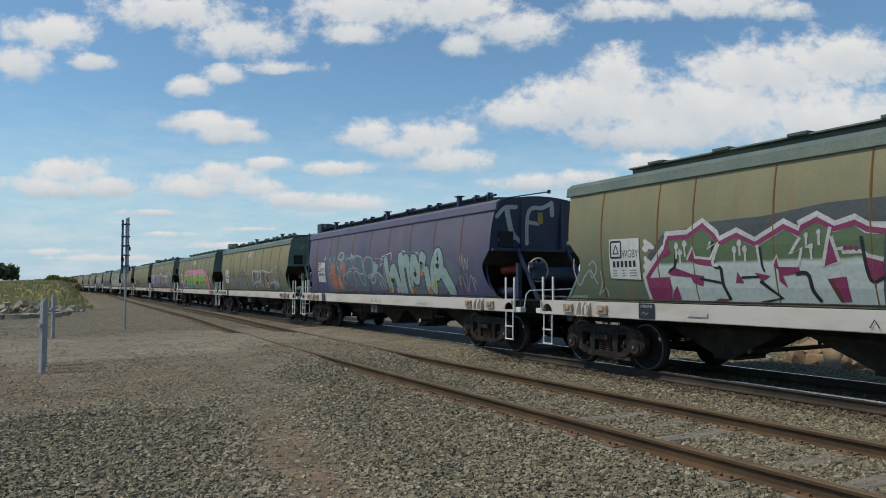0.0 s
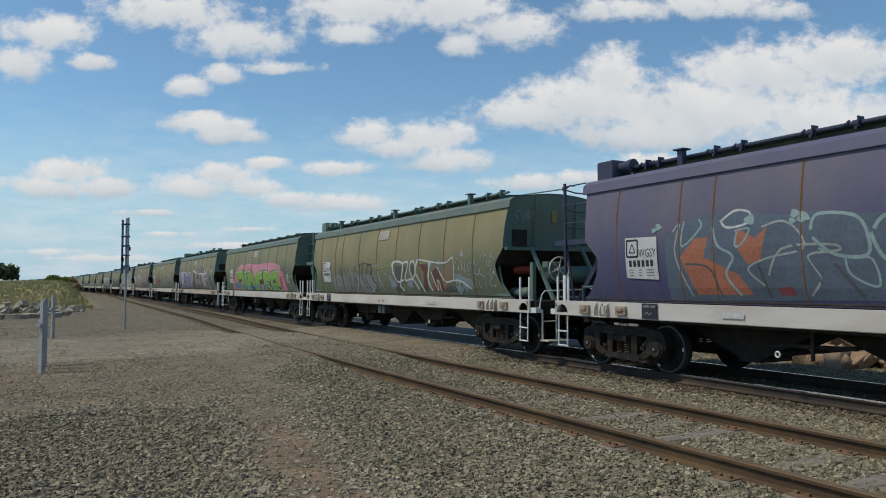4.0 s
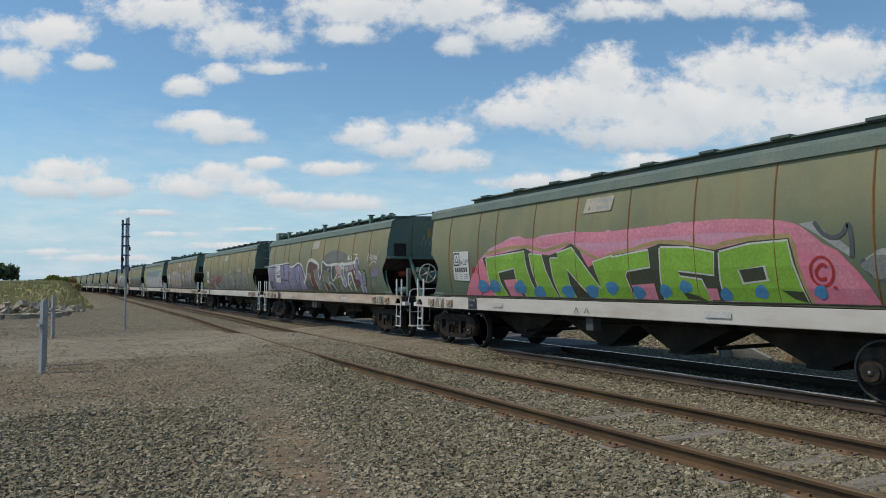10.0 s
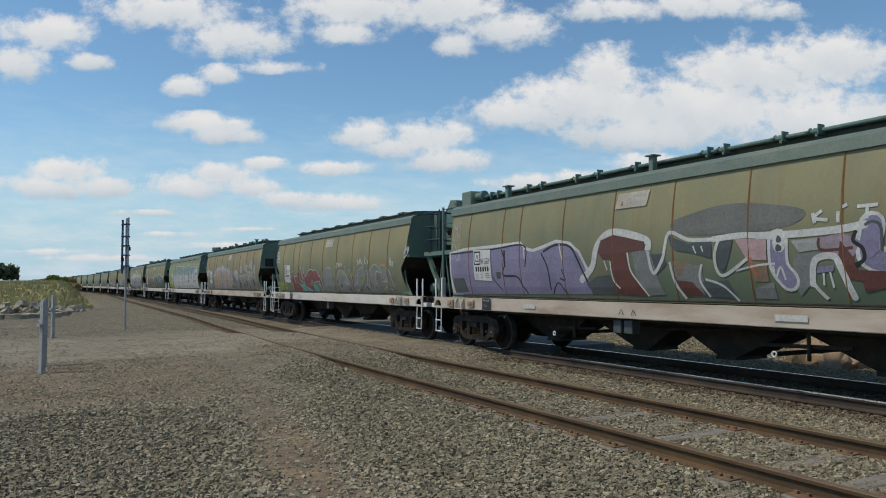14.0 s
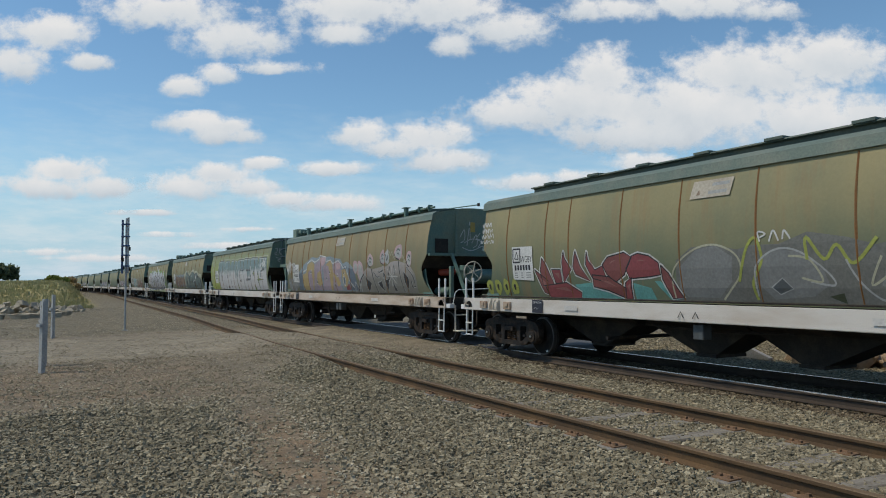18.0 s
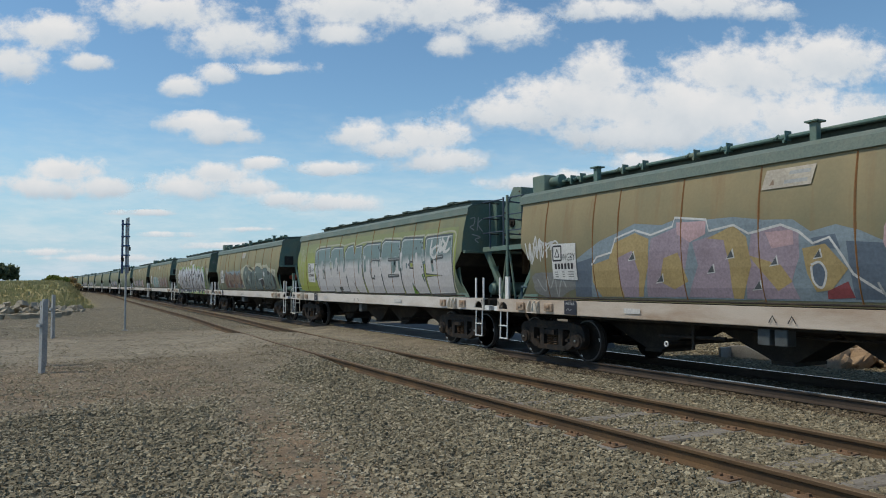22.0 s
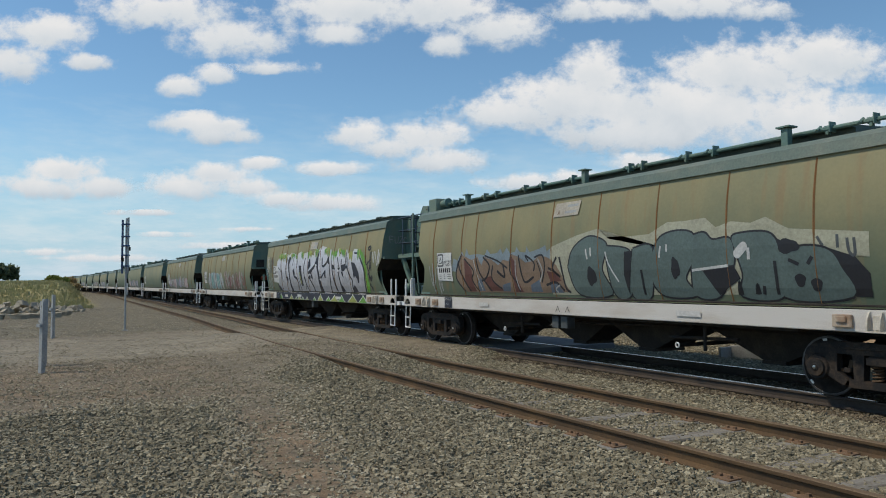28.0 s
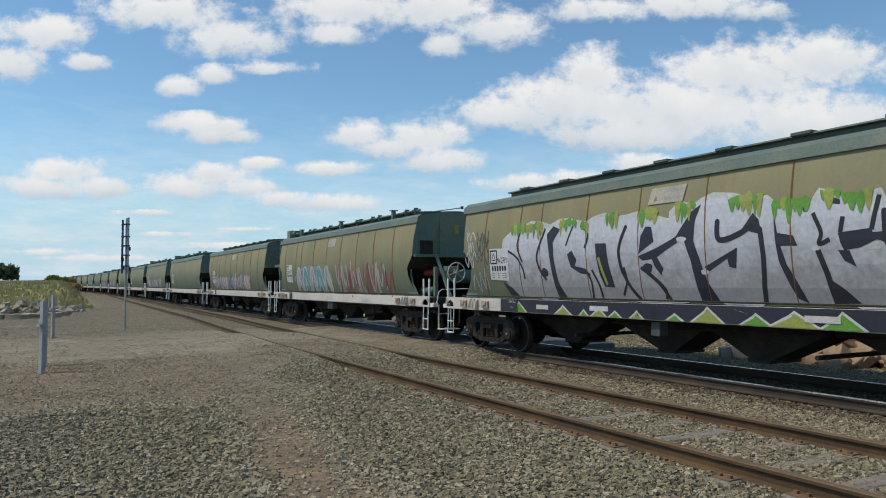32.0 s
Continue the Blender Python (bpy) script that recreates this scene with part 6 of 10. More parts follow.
        c.stroke("ink", 3, [(-4.69, 1.71), (-4.54, 1.56), (-4.3, 1.37)], 0.025)
        c.stroke("ink", 3, [(-4.11, 2.25), (-4.11, 1.88)], 0.06)
        c.stroke("chalk", 3, [(-2.17, 2.29), (-2.08, 1.95)], 0.03)
        c.stroke("chalk", 3, [(-3.38, 2.29), (-3.35, 2.04)], 0.03)
        c.poly("slate", 3, [(-6.45, 1.65), (-5.92, 1.66), (-5.78, 1.33), (-6.42, 1.3)])
        c.poly("slate", 3, [(-4.47, 1.78), (-4.28, 1.78), (-4.32, 1.63), (-4.48, 1.63)])
        c.start_letter()
        c.poly("slate", 3, [(-1.43, 1.51), (-1.11, 1.65), (-0.74, 1.67), (-0.64, 1.33), (-1.27, 1.32)])
        c.poly("brownred", 4, [(-0.95, 2.3), (-0.61, 2.38), (0.15, 2.22), (0.13, 2.08), (-0.27, 2.05), (-0.24, 1.79), (-0.09, 1.55), (0.09, 1.3), (-0.66, 1.33), (-0.7, 1.67), (-0.72, 1.96), (-0.9, 1.95), (-1.04, 2.09)])
        c.stroke("chalk", 2, [(-1.55, 1.59), (-1.21, 1.83), (-1.04, 2.22), (-0.64, 2.43), (0.17, 2.25), (0.21, 2.07)], 0.13)
        c.stroke("chalk", 5, [(-0.88, 1.93), (-0.81, 1.76)], 0.03)
        c.stroke("chalk", 5, [(-0.72, 1.92), (-0.68, 1.59), (-0.53, 1.43)], 0.03)
        c.stroke("chalk", 5, [(-0.27, 2.05), (-0.21, 1.73), (-0.02, 1.49), (0.13, 1.3)], 0.035)
        c.end_letter()
        c.start_letter()
        c.poly("greyfill", 3, [(-0.16, 2.07), (0.29, 2.07), (0.4, 1.57), (0.51, 1.33), (0.11, 1.31), (-0.1, 1.67)])
        c.poly("slate", 4, [(0.28, 2), (0.53, 2), (0.63, 1.83), (0.38, 1.66), (0.34, 1.82)])
        c.poly("slate", 4, [(0.68, 2.29), (1.1, 2.14), (1.54, 2.15), (1.54, 1.89), (1.15, 1.99), (0.86, 2.03), (0.73, 2.11)])
        c.poly("greyfill", 3, [(0.71, 1.89), (1.33, 1.78), (1.35, 1.32), (0.94, 1.31), (0.79, 1.6)])
        c.poly("brownred", 4, [(0.78, 1.57), (1.11, 1.54), (1.32, 1.33), (0.92, 1.31)])
        c.poly("tan", 4, [(0.71, 1.89), (1.08, 1.85), (0.87, 1.63)])
        c.stroke("chalk", 5, [(0.21, 2.06), (0.31, 1.69), (0.55, 1.94), (0.7, 2.33), (1.1, 2.2), (1.54, 2.18)], 0.06)
        c.stroke("chalk", 5, [(0.69, 1.86), (0.76, 1.54), (0.94, 1.27)], 0.05)
        c.stroke("chalk", 5, [(1.34, 1.81), (1.27, 1.58), (1.42, 1.31)], 0.04)
        c.stroke("chalk", 5, [(1.19, 2.1), (1.24, 1.98)], 0.03)
        c.stroke("chalk", 5, [(1.35, 2.09), (1.38, 2)], 0.03)
        c.end_letter()
        c.start_letter()
        c.poly("slate", 4, [(1.63, 2.12), (1.94, 2.15), (1.85, 1.88), (1.74, 1.66), (1.63, 1.78)])
        c.poly("rose", 4, [(1.97, 2.17), (2.5, 2.13), (2.49, 1.84), (2.17, 1.85)])
        c.poly("slate", 4, [(1.28, 1.54), (1.8, 1.56), (1.92, 1.29), (1.32, 1.32)])
        c.poly("tan", 4, [(2.17, 1.85), (2.48, 1.82), (2.5, 1.54), (2.27, 1.54)])
        c.poly("greyfill", 4, [(2.25, 1.44), (2.57, 1.54), (2.58, 1.3), (2.23, 1.3)])
        c.stroke("chalk", 5, [(1.68, 2.17), (1.59, 1.89), (1.71, 1.63), (2.17, 1.87)], 0.05)
        c.stroke("chalk", 5, [(1.58, 2.18), (2.12, 2.21), (2.65, 2.16)], 0.09)
        c.stroke("orange", 5, [(2.21, 1.88), (2.29, 1.61)], 0.06)
        c.stroke("chalk", 5, [(1.38, 1.58), (1.7, 1.48), (1.94, 1.25)], 0.035)
        c.stroke("chalk", 5, [(1.96, 1.7), (2.32, 1.77), (2.62, 1.79)], 0.03)
        c.end_letter()
        c.start_letter()
        c.stroke("chalk", 4, [(2.68, 2.11), (2.68, 1.76), (2.81, 1.56)], 0.32)
        c.stroke("lilac", 5, [(2.68, 2.09), (2.68, 1.76), (2.81, 1.56)], 0.23)
        c.blob("chalk", 6, 2.7, 2.07, 0.1, 0.13, 2.7, 0.02)
        c.blob("slate", 7, 2.7, 2.12, 0.04, 0.05, 2.7, 0.08)
        c.blob("slate", 7, 2.69, 2, 0.05, 0.05, 2.7, 0.08)
        c.stroke("chalk", 7, [(2.59, 1.76), (2.61, 1.59), (2.7, 1.74), (2.76, 1.56)], 0.03)
        c.poly("haze", 4, [(2.89, 2.09), (3.29, 2.11), (3.32, 1.96), (2.99, 1.93)])
        c.poly("greyfill", 4, [(2.93, 1.91), (3.29, 1.92), (3.17, 1.54), (2.95, 1.34), (2.85, 1.59)])
        c.poly("mauve", 4, [(3.29, 2.11), (3.62, 2.15), (3.84, 2.04), (3.74, 1.85), (3.34, 1.91)])
        c.stroke("brownred", 5, [(3.29, 2.11), (3.32, 1.95), (3.74, 1.96)], 0.04)
        c.stroke("chalk", 5, [(2.35, 2.19), (2.95, 2.18), (3.56, 2.2), (3.9, 2.24)], 0.1)
        c.end_letter()
        c.start_letter()
        c.stroke("chalk", 5, [(3.15, 1.51), (3.22, 1.82), (3.48, 1.86), (3.57, 1.68), (3.69, 1.34)], 0.09)
        c.poly("lilac", 6, [(3.24, 1.73), (3.47, 1.75), (3.46, 1.67), (3.22, 1.65)])
        c.stroke("chalk", 6, [(3.32, 1.65), (3.31, 1.49)], 0.03)
        c.stroke("chalk", 6, [(3.41, 1.66), (3.44, 1.46)], 0.03)
        c.stroke("chalk", 5, [(3.15, 1.54), (3.23, 1.42), (3.33, 1.31)], 0.05)
        c.poly("brownred", 4, [(3.58, 2.06), (3.73, 1.85), (3.83, 1.54), (3.62, 1.57), (3.53, 1.82)])
        c.stroke("ink", 5, [(3.79, 2.17), (3.75, 2.05), (3.86, 1.95), (3.87, 1.81), (3.75, 1.74)], 0.05)
        c.stroke("chalk", 3, [(3.99, 2.23), (3.94, 1.87), (4.14, 1.77), (4.32, 1.58), (4.41, 1.31)], 0.34)
        c.stroke("lilac", 4, [(4, 2.23), (3.95, 1.86), (4.16, 1.75), (4.33, 1.56), (4.41, 1.31)], 0.24)
        c.stroke("slate", 5, [(3.9, 2.23), (4, 2.27), (4.1, 2.19), (4.1, 1.9)], 0.04)
        c.poly("brownred", 5, [(3.8, 1.68), (4.13, 1.66), (4.23, 1.49), (3.84, 1.4)])
        c.end_letter()
        c.stroke("chalk", 5, [(3.21, 2.44), (3.24, 2.3)], 0.045)
        c.stroke("chalk", 5, [(3.34, 2.46), (3.23, 2.37), (3.42, 2.33)], 0.045)
        c.stroke("chalk", 5, [(3.81, 2.47), (4.07, 2.47)], 0.045)
        c.stroke("chalk", 5, [(3.94, 2.47), (3.93, 2.31)], 0.045)
        c.stroke("chalk", 5, [(3.56, 2.43), (3.56, 2.29)], 0.045)
        c.stroke("chalk", 5, [(3.61, 2.48), (3.68, 2.51)], 0.045)
        c.blob("ink", 3, 4.52, 1.7, 0.22, 0.27, 4.5, 0.05)
        c.blob("slate", 4, 4.52, 1.7, 0.19, 0.25, 4.5, 0.05)
        c.stroke("haze", 5, [(4.38, 1.87), (4.48, 1.92), (4.46, 1.83), (4.61, 1.87), (4.54, 1.78)], 0.022)
        c.stroke("haze", 5, [(4.42, 1.76), (4.5, 1.81), (4.49, 1.73), (4.62, 1.76), (4.56, 1.68)], 0.022)
        c.stroke("haze", 5, [(4.44, 1.64), (4.52, 1.69), (4.52, 1.62), (4.62, 1.66), (4.58, 1.59)], 0.022)
        c.stroke("haze", 5, [(4.47, 1.53), (4.53, 1.58), (4.54, 1.52), (4.63, 1.55), (4.6, 1.49)], 0.022)
        c.stroke("chalk", 2, [(4.87, 2.23), (4.94, 2.44), (5.1, 2.27), (5.13, 2.47)], 0.024)
        c.stroke("chalk", 2, [(5.19, 2.3), (5.26, 2.36), (5.18, 2.39), (5.19, 2.27), (5.29, 2.3)], 0.024)
        c.stroke("chalk", 2, [(5.33, 2.19), (5.34, 2.4), (5.43, 2.35), (5.35, 2.31)], 0.024)
        c.stroke("chalk", 2, [(5.46, 2.29), (5.52, 2.34), (5.45, 2.37), (5.45, 2.27), (5.54, 2.3)], 0.024)
        c.stroke("chalk", 2, [(5.54, 2.41), (5.65, 2.21)], 0.024)
        c.stroke("chalk", 2, [(5.73, 2.51), (5.51, 2.19)], 0.024)
        c.stroke("chalk", 2, [(4.99, 2.07), (5.22, 2.19), (5.42, 2.2), (5.58, 2.14)], 0.024)
        c.stroke("lilac", 2, [(5.17, 1.95), (5.19, 1.72), (5.24, 1.99)], 0.035)
        c.stroke("lilac", 2, [(5.23, 1.96), (5.25, 1.72), (5.31, 1.99)], 0.035)
        c.stroke("lilac", 2, [(5.29, 1.98), (5.31, 1.73), (5.37, 2)], 0.035)
        c.stroke("lilac", 2, [(5.35, 1.99), (5.37, 1.74), (5.43, 2.01)], 0.035)
        c.stroke("lilac", 2, [(5.42, 2.01), (5.43, 1.74), (5.48, 2.01)], 0.035)
        c.stroke("lilac", 2, [(5.48, 2.02), (5.49, 1.75), (5.54, 2.02)], 0.035)
        c.stroke("lilac", 2, [(5.53, 2.03), (5.55, 1.76), (5.6, 2.02)], 0.035)
        c.stroke("lilac", 2, [(5.59, 2.05), (5.6, 1.76), (5.66, 2.03)], 0.035)
        c.stroke("lilac", 2, [(5.69, 2.07), (5.77, 2.17), (5.86, 2.08), (5.86, 1.96), (5.74, 1.91)], 0.03)
        c.stroke("lilac", 2, [(5.58, 1.69), (5.7, 1.57), (5.89, 1.7), (5.77, 1.77), (5.85, 1.92)], 0.03)
        c.stroke("greyfill", 1, [(5.14, 1.45), (5.28, 1.66), (5.3, 1.43)], 0.1)
        c.stroke("greyfill", 1, [(4.99, 1.79), (5.05, 1.62), (5.13, 1.41)], 0.08)
        c.blob("dusky", 0, 1.9, 2.45, 1.2, 0.22, 3, 0.06, 30)
        c.scribble("haze", 1, -6.45, -6.05, 2.10, 2.25, 8, 0.025, 5)
        c.scribble("haze", 1, -6.45, -6.05, 2.35, 2.50, 9, 0.025, 5)
        c.scribble("haze", 1, -6.45, -6.05, 2.60, 2.75, 10, 0.025, 5)
        c.scribble("haze", 1, -6.45, -6.05, 2.85, 3.00, 11, 0.025, 5)
    elif i == 5:
        r = random.Random(12)
        c.poly("teal", 0, [(-3.12, 1.5), (-2.59, 1.54), (-2.2, 1.36), (-1.83, 1.36), (-1.83, 1.23), (-2.98, 1.23)])
        c.poly("teal", 0, [(-1.55, 1.53), (-1.14, 1.44), (-1.06, 1.23), (-1.55, 1.23)])
        c.poly("teal", 0, [(-1.05, 1.56), (-0.93, 1.56), (-0.47, 1.29), (-0.51, 1.23), (-0.73, 1.23)])
        shard(c, 0, [(-4.07, 1.48), (-3.37, 1.54), (-2.97, 1.35), (-3.02, 1.23), (-3.96, 1.24)])
        shard(c, 1, [(-2.59, 1.68), (-2.15, 1.64), (-1.74, 1.43), (-1.79, 1.26), (-2.2, 1.39), (-2.59, 1.46)])
        shard(c, 2, [(-1.74, 1.53), (-1.58, 1.63), (-1.63, 1.25), (-1.79, 1.25)])
        shard(c, 3, [(-4.37, 1.81), (-3.96, 1.58), (-4.02, 1.3), (-4.13, 1.34)])
        shard(c, 4, [(-3.8, 1.8), (-3.52, 1.79), (-3.5, 1.54), (-3.71, 1.52)])
        shard(c, 5, [(-4.1, 2.04), (-3.95, 1.86), (-3.76, 1.5), (-4.13, 1.48), (-4.18, 1.79)])
        shard(c, 6, [(-3.4, 2.14), (-3.36, 2.0), (-3.18, 1.79), (-3.44, 1.54), (-3.46, 1.93)])
        shard(c, 7, [(-3.04, 2.14), (-2.91, 1.84), (-2.66, 1.56), (-3.06, 1.69), (-3.13, 1.84)])
        shard(c, 8, [(-2.71, 2.11), (-2.67, 1.94), (-2.5, 1.77), (-2.29, 1.84), (-2.19, 1.54), (-2.59, 1.61), (-2.75, 1.87)])
        shard(c, 9, [(-2.29, 1.86), (-2.14, 1.99), (-1.89, 2.03), (-1.71, 2.06), (-1.53, 1.97), (-1.74, 1.67), (-1.98, 1.54), (-2.19, 1.68)])
        shard(c, 10, [(-1.53, 1.99), (-1.38, 2.03), (-1.12, 1.98), (-0.92, 1.86), (-0.89, 1.66), (-1.13, 1.63), (-1.62, 1.6), (-1.69, 1.77)])
        shard(c, 11, [(-0.87, 1.82), (-0.72, 1.69), (-0.47, 1.29), (-0.7, 1.27), (-0.86, 1.59)])
        for k in range(4):
            c.blob("yellowgreen", 1, -6.15 + 0.33 * k, 1.45, 0.13, 0.17, k, 0.1)
            c.blob("ink", 2, -6.15 + 0.33 * k, 1.45, 0.04, 0.07)
        c.poly("dusky", 0, [(-0.54, 1.88), (-0.21, 2.08), (0.23, 2.1), (0.64, 2.01), (0.88, 2.06), (1.34, 2.06), (1.77, 2.2), (2.31, 2.1), (2.68, 1.99), (3.04, 2.07), (3.49, 2.12), (3.91, 2.03), (4.21, 2.12), (4.49, 2.1), (4.71, 2), (4.93, 2.14), (5.1, 2.09), (5.25, 1.97), (5.48, 1.89), (5.65, 1.67), (5.61, 1.28), (3.24, 1.25), (-0.59, 1.25)])
        c.poly("greyfill", 1, [(-0.51, 1.43), (-0.48, 1.77), (-0.12, 2.04), (0.26, 2.08), (0.55, 1.91), (0.51, 1.54), (0.24, 1.3), (-0.38, 1.3)])
        c.poly("greyfill", 1, [(0.98, 1.49), (1.02, 1.85), (1.3, 1.99), (1.69, 1.93), (1.97, 1.68), (2.03, 1.49), (1.78, 1.34), (1.19, 1.29)])
        c.poly("greyfill", 1, [(2.86, 1.99), (3.38, 2.09), (3.44, 1.79), (3.22, 1.53), (2.87, 1.35), (2.7, 1.49)])
        c.poly("greyfill", 1, [(3.84, 1.91), (4.11, 2.1), (4.44, 2.07), (4.67, 1.92), (4.47, 1.89), (4.3, 1.61), (4.32, 1.29), (4, 1.33), (3.86, 1.62)])
        c.poly("greyfill", 1, [(4.74, 2.07), (5.05, 2.07), (5.06, 1.87), (5.23, 1.71), (5.25, 1.57), (4.87, 1.53), (4.67, 1.69)])
        c.stroke("creampaint", 3, [(-0.64, 1.26), (-0.61, 1.72), (-0.21, 2.02), (0.23, 2.1), (0.61, 1.94), (0.67, 1.65), (0.31, 1.27)], 0.03)
        c.stroke("yellowgreen", 3, [(0.64, 1.54), (0.8, 2.01), (0.96, 2.16), (1.05, 1.85), (0.88, 1.54), (0.91, 1.28)], 0.045)
        c.stroke("haze", 3, [(0.93, 1.33), (0.94, 1.75), (1.26, 1.98), (1.62, 1.95), (2, 1.68), (2.1, 1.49), (1.77, 1.54)], 0.028)
        c.stroke("creampaint", 3, [(1.47, 1.89), (1.78, 1.83), (1.94, 1.54), (1.64, 1.59)], 0.03)
        c.stroke("yellowgreen", 3, [(1.75, 1.83), (1.75, 2.13), (1.99, 1.83), (2.17, 2.01), (2.38, 1.77), (2.69, 2.08)], 0.045)
        c.stroke("haze", 3, [(2.28, 1.82), (2.43, 1.54), (2.68, 1.31), (2.87, 1.35)], 0.028)
        c.stroke("creampaint", 3, [(2.73, 1.85), (2.58, 1.49), (2.89, 1.72), (2.86, 1.94), (3.38, 2.07)], 0.03)
        c.stroke("yellowgreen", 3, [(3.44, 2.05), (3.22, 1.8), (3.43, 1.71), (3.15, 1.53)], 0.045)
        c.stroke("haze", 3, [(3.46, 1.79), (3.61, 1.96), (3.73, 1.79), (3.64, 1.53), (3.94, 1.28)], 0.028)
        c.stroke("creampaint", 3, [(3.79, 1.32), (3.84, 1.83), (4.01, 2.03), (4.3, 2.11), (4.62, 2), (4.76, 1.85), (4.38, 1.89), (4.3, 1.61), (4.44, 1.37)], 0.03)
        c.stroke("yellowgreen", 3, [(4.69, 1.84), (4.74, 2.07), (5.08, 2.04), (5.08, 1.87)], 0.045)
        c.stroke("haze", 3, [(4.75, 1.61), (5.21, 1.57), (5.25, 1.38), (5.48, 1.35)], 0.028)
        c.stroke("creampaint", 3, [(5.17, 1.98), (5.4, 1.82), (5.51, 1.53), (5.6, 1.38)], 0.03)
        c.stroke("yellowgreen", 3, [(4.83, 1.34), (5.07, 1.45), (4.99, 1.3)], 0.045)
        c.poly("slate", 4, [(1.17, 1.46), (1.35, 1.59), (1.5, 1.44), (1.29, 1.36)])
        c.stroke("haze", 5, [(1.17, 1.46), (1.35, 1.59), (1.5, 1.44), (1.29, 1.36), (1.17, 1.46)], 0.018, False)
        c.poly("slate", 4, [(3.41, 1.45), (3.63, 1.49), (3.78, 1.28), (3.53, 1.32)])
        c.stroke("haze", 5, [(3.41, 1.45), (3.63, 1.49), (3.78, 1.28), (3.53, 1.32), (3.41, 1.45)], 0.018, False)
        c.poly("slate", 4, [(3.92, 1.66), (4.04, 1.53), (4.15, 1.37), (3.94, 1.49)])
        c.stroke("haze", 5, [(3.92, 1.66), (4.04, 1.53), (4.15, 1.37), (3.94, 1.49), (3.92, 1.66)], 0.018, False)
        c.poly("slate", 4, [(4.41, 1.73), (4.52, 1.67), (4.42, 1.53)])
        c.stroke("haze", 5, [(4.41, 1.73), (4.52, 1.67), (4.42, 1.53), (4.41, 1.73)], 0.018, False)
        c.poly("slate", 4, [(4.75, 1.61), (4.83, 1.72), (4.95, 1.61)])
        c.stroke("haze", 5, [(4.75, 1.61), (4.83, 1.72), (4.95, 1.61), (4.75, 1.61)], 0.018, False)
        c.poly("slate", 4, [(5.58, 1.49), (5.62, 1.38), (5.52, 1.35)])
        c.stroke("haze", 5, [(5.58, 1.49), (5.62, 1.38), (5.52, 1.35), (5.58, 1.49)], 0.018, False)
        c.poly("darkolive", 2, [(2.86, 1.31), (3.11, 1.37), (3.13, 1.27)])
        c.poly("darkolive", 2, [(4.97, 1.38), (5.06, 1.44), (5.06, 1.32)])
        c.poly("darkolive", 2, [(1.99, 1.34), (2.2, 1.39), (2.22, 1.25)])
        c.poly("darkolive", 2, [(5.4, 1.35), (5.56, 1.44), (5.62, 1.29)])
        c.poly("darkolive", 2, [(3.14, 1.89), (3.4, 1.72), (3.23, 1.71)])
        c.poly("darkolive", 2, [(4.33, 1.53), (4.35, 1.37), (4.25, 1.37)])
        c.stroke("orange", 2, [(4.76, 2.19), (4.93, 2.15), (5.1, 2.07)], 0.07)
        c.stroke("chalk", 5, [(5.38, 2.3), (5.43, 2.07)], 0.026)
        c.stroke("chalk", 5, [(5.5, 2.31), (5.48, 2.03)], 0.026)
        c.stroke("chalk", 5, [(5.41, 2.17), (5.5, 2.19)], 0.026)
        c.stroke("chalk", 5, [(5.56, 2.1), (5.59, 2.17), (5.63, 2.1), (5.58, 2.02), (5.56, 2.09)], 0.026)
        c.stroke("chalk", 5, [(1.04, 2.1), (1.01, 2.24), (1.13, 2.21), (1.04, 2.16)], 0.026)
        c.stroke("chalk", 5, [(1.19, 2.1), (1.26, 2.25), (1.34, 2.1)], 0.026)
        c.stroke("chalk", 5, [(1.4, 2.12), (1.43, 2.24), (1.52, 2.12)], 0.026)
        c.stroke("chalk", 5, [(2.99, 2.27), (2.88, 2.26), (3.02, 2.18), (2.9, 2.15)], 0.026)
        c.stroke("chalk", 5, [(3.1, 2.33), (3.09, 2.16)], 0.026)
        c.stroke("chalk", 5, [(3.2, 2.34), (3.21, 2.17)], 0.026)
        c.stroke("chalk", 5, [(3.09, 2.24), (3.21, 2.26)], 0.026)
        c.stroke("chalk", 5, [(3.34, 2.27), (3.27, 2.19), (3.36, 2.14)], 0.026)
        c.stroke("chalk", 5, [(3.5, 2.41), (3.49, 2.12)], 0.026)
        c.stroke("chalk", 5, [(3.6, 2.32), (3.51, 2.22), (3.62, 2.15)], 0.026)
        c.stroke("chalk", 5, [(3.69, 2.28), (3.77, 2.21), (3.68, 2.13)], 0.026)
        c.stroke("chalk", 5, [(6.35, 2.32), (6.41, 2.45), (6.5, 2.49)], 0.03)
        c.stroke("chalk", 5, [(6.45, 2.59), (6.43, 2.36)], 0.03)
        c.stroke("chalk", 5, [(6.5, 2.44), (6.57, 2.54), (6.62, 2.4)], 0.03)
        c.stroke("chalk", 5, [(6.35, 2.25), (6.5, 2.3), (6.65, 2.43), (6.66, 2.58)], 0.03)
        for k in range(4):
            c.scribble("chalk", 3, -6.42, -5.86 - 0.06 * k, 2.42 + 0.13 * k, 2.50 + 0.13 * k, k + 60, 0.018, 13)
    elif i == 6:
        c.poly("bluepale", 0, [(-4.66, 1.98), (-4.02, 2.28), (-3.61, 2.39), (-3.11, 2.54), (-2.49, 2.47), (-2.15, 2.55), (-1.55, 2.49), (-1.07, 2.49), (-0.57, 2.41), (-0.1, 2.38), (0.16, 2.2), (0.51, 2.27), (0.83, 2.17), (1.17, 2), (1.31, 1.54), (1.26, 1.28), (-4.83, 1.27)])
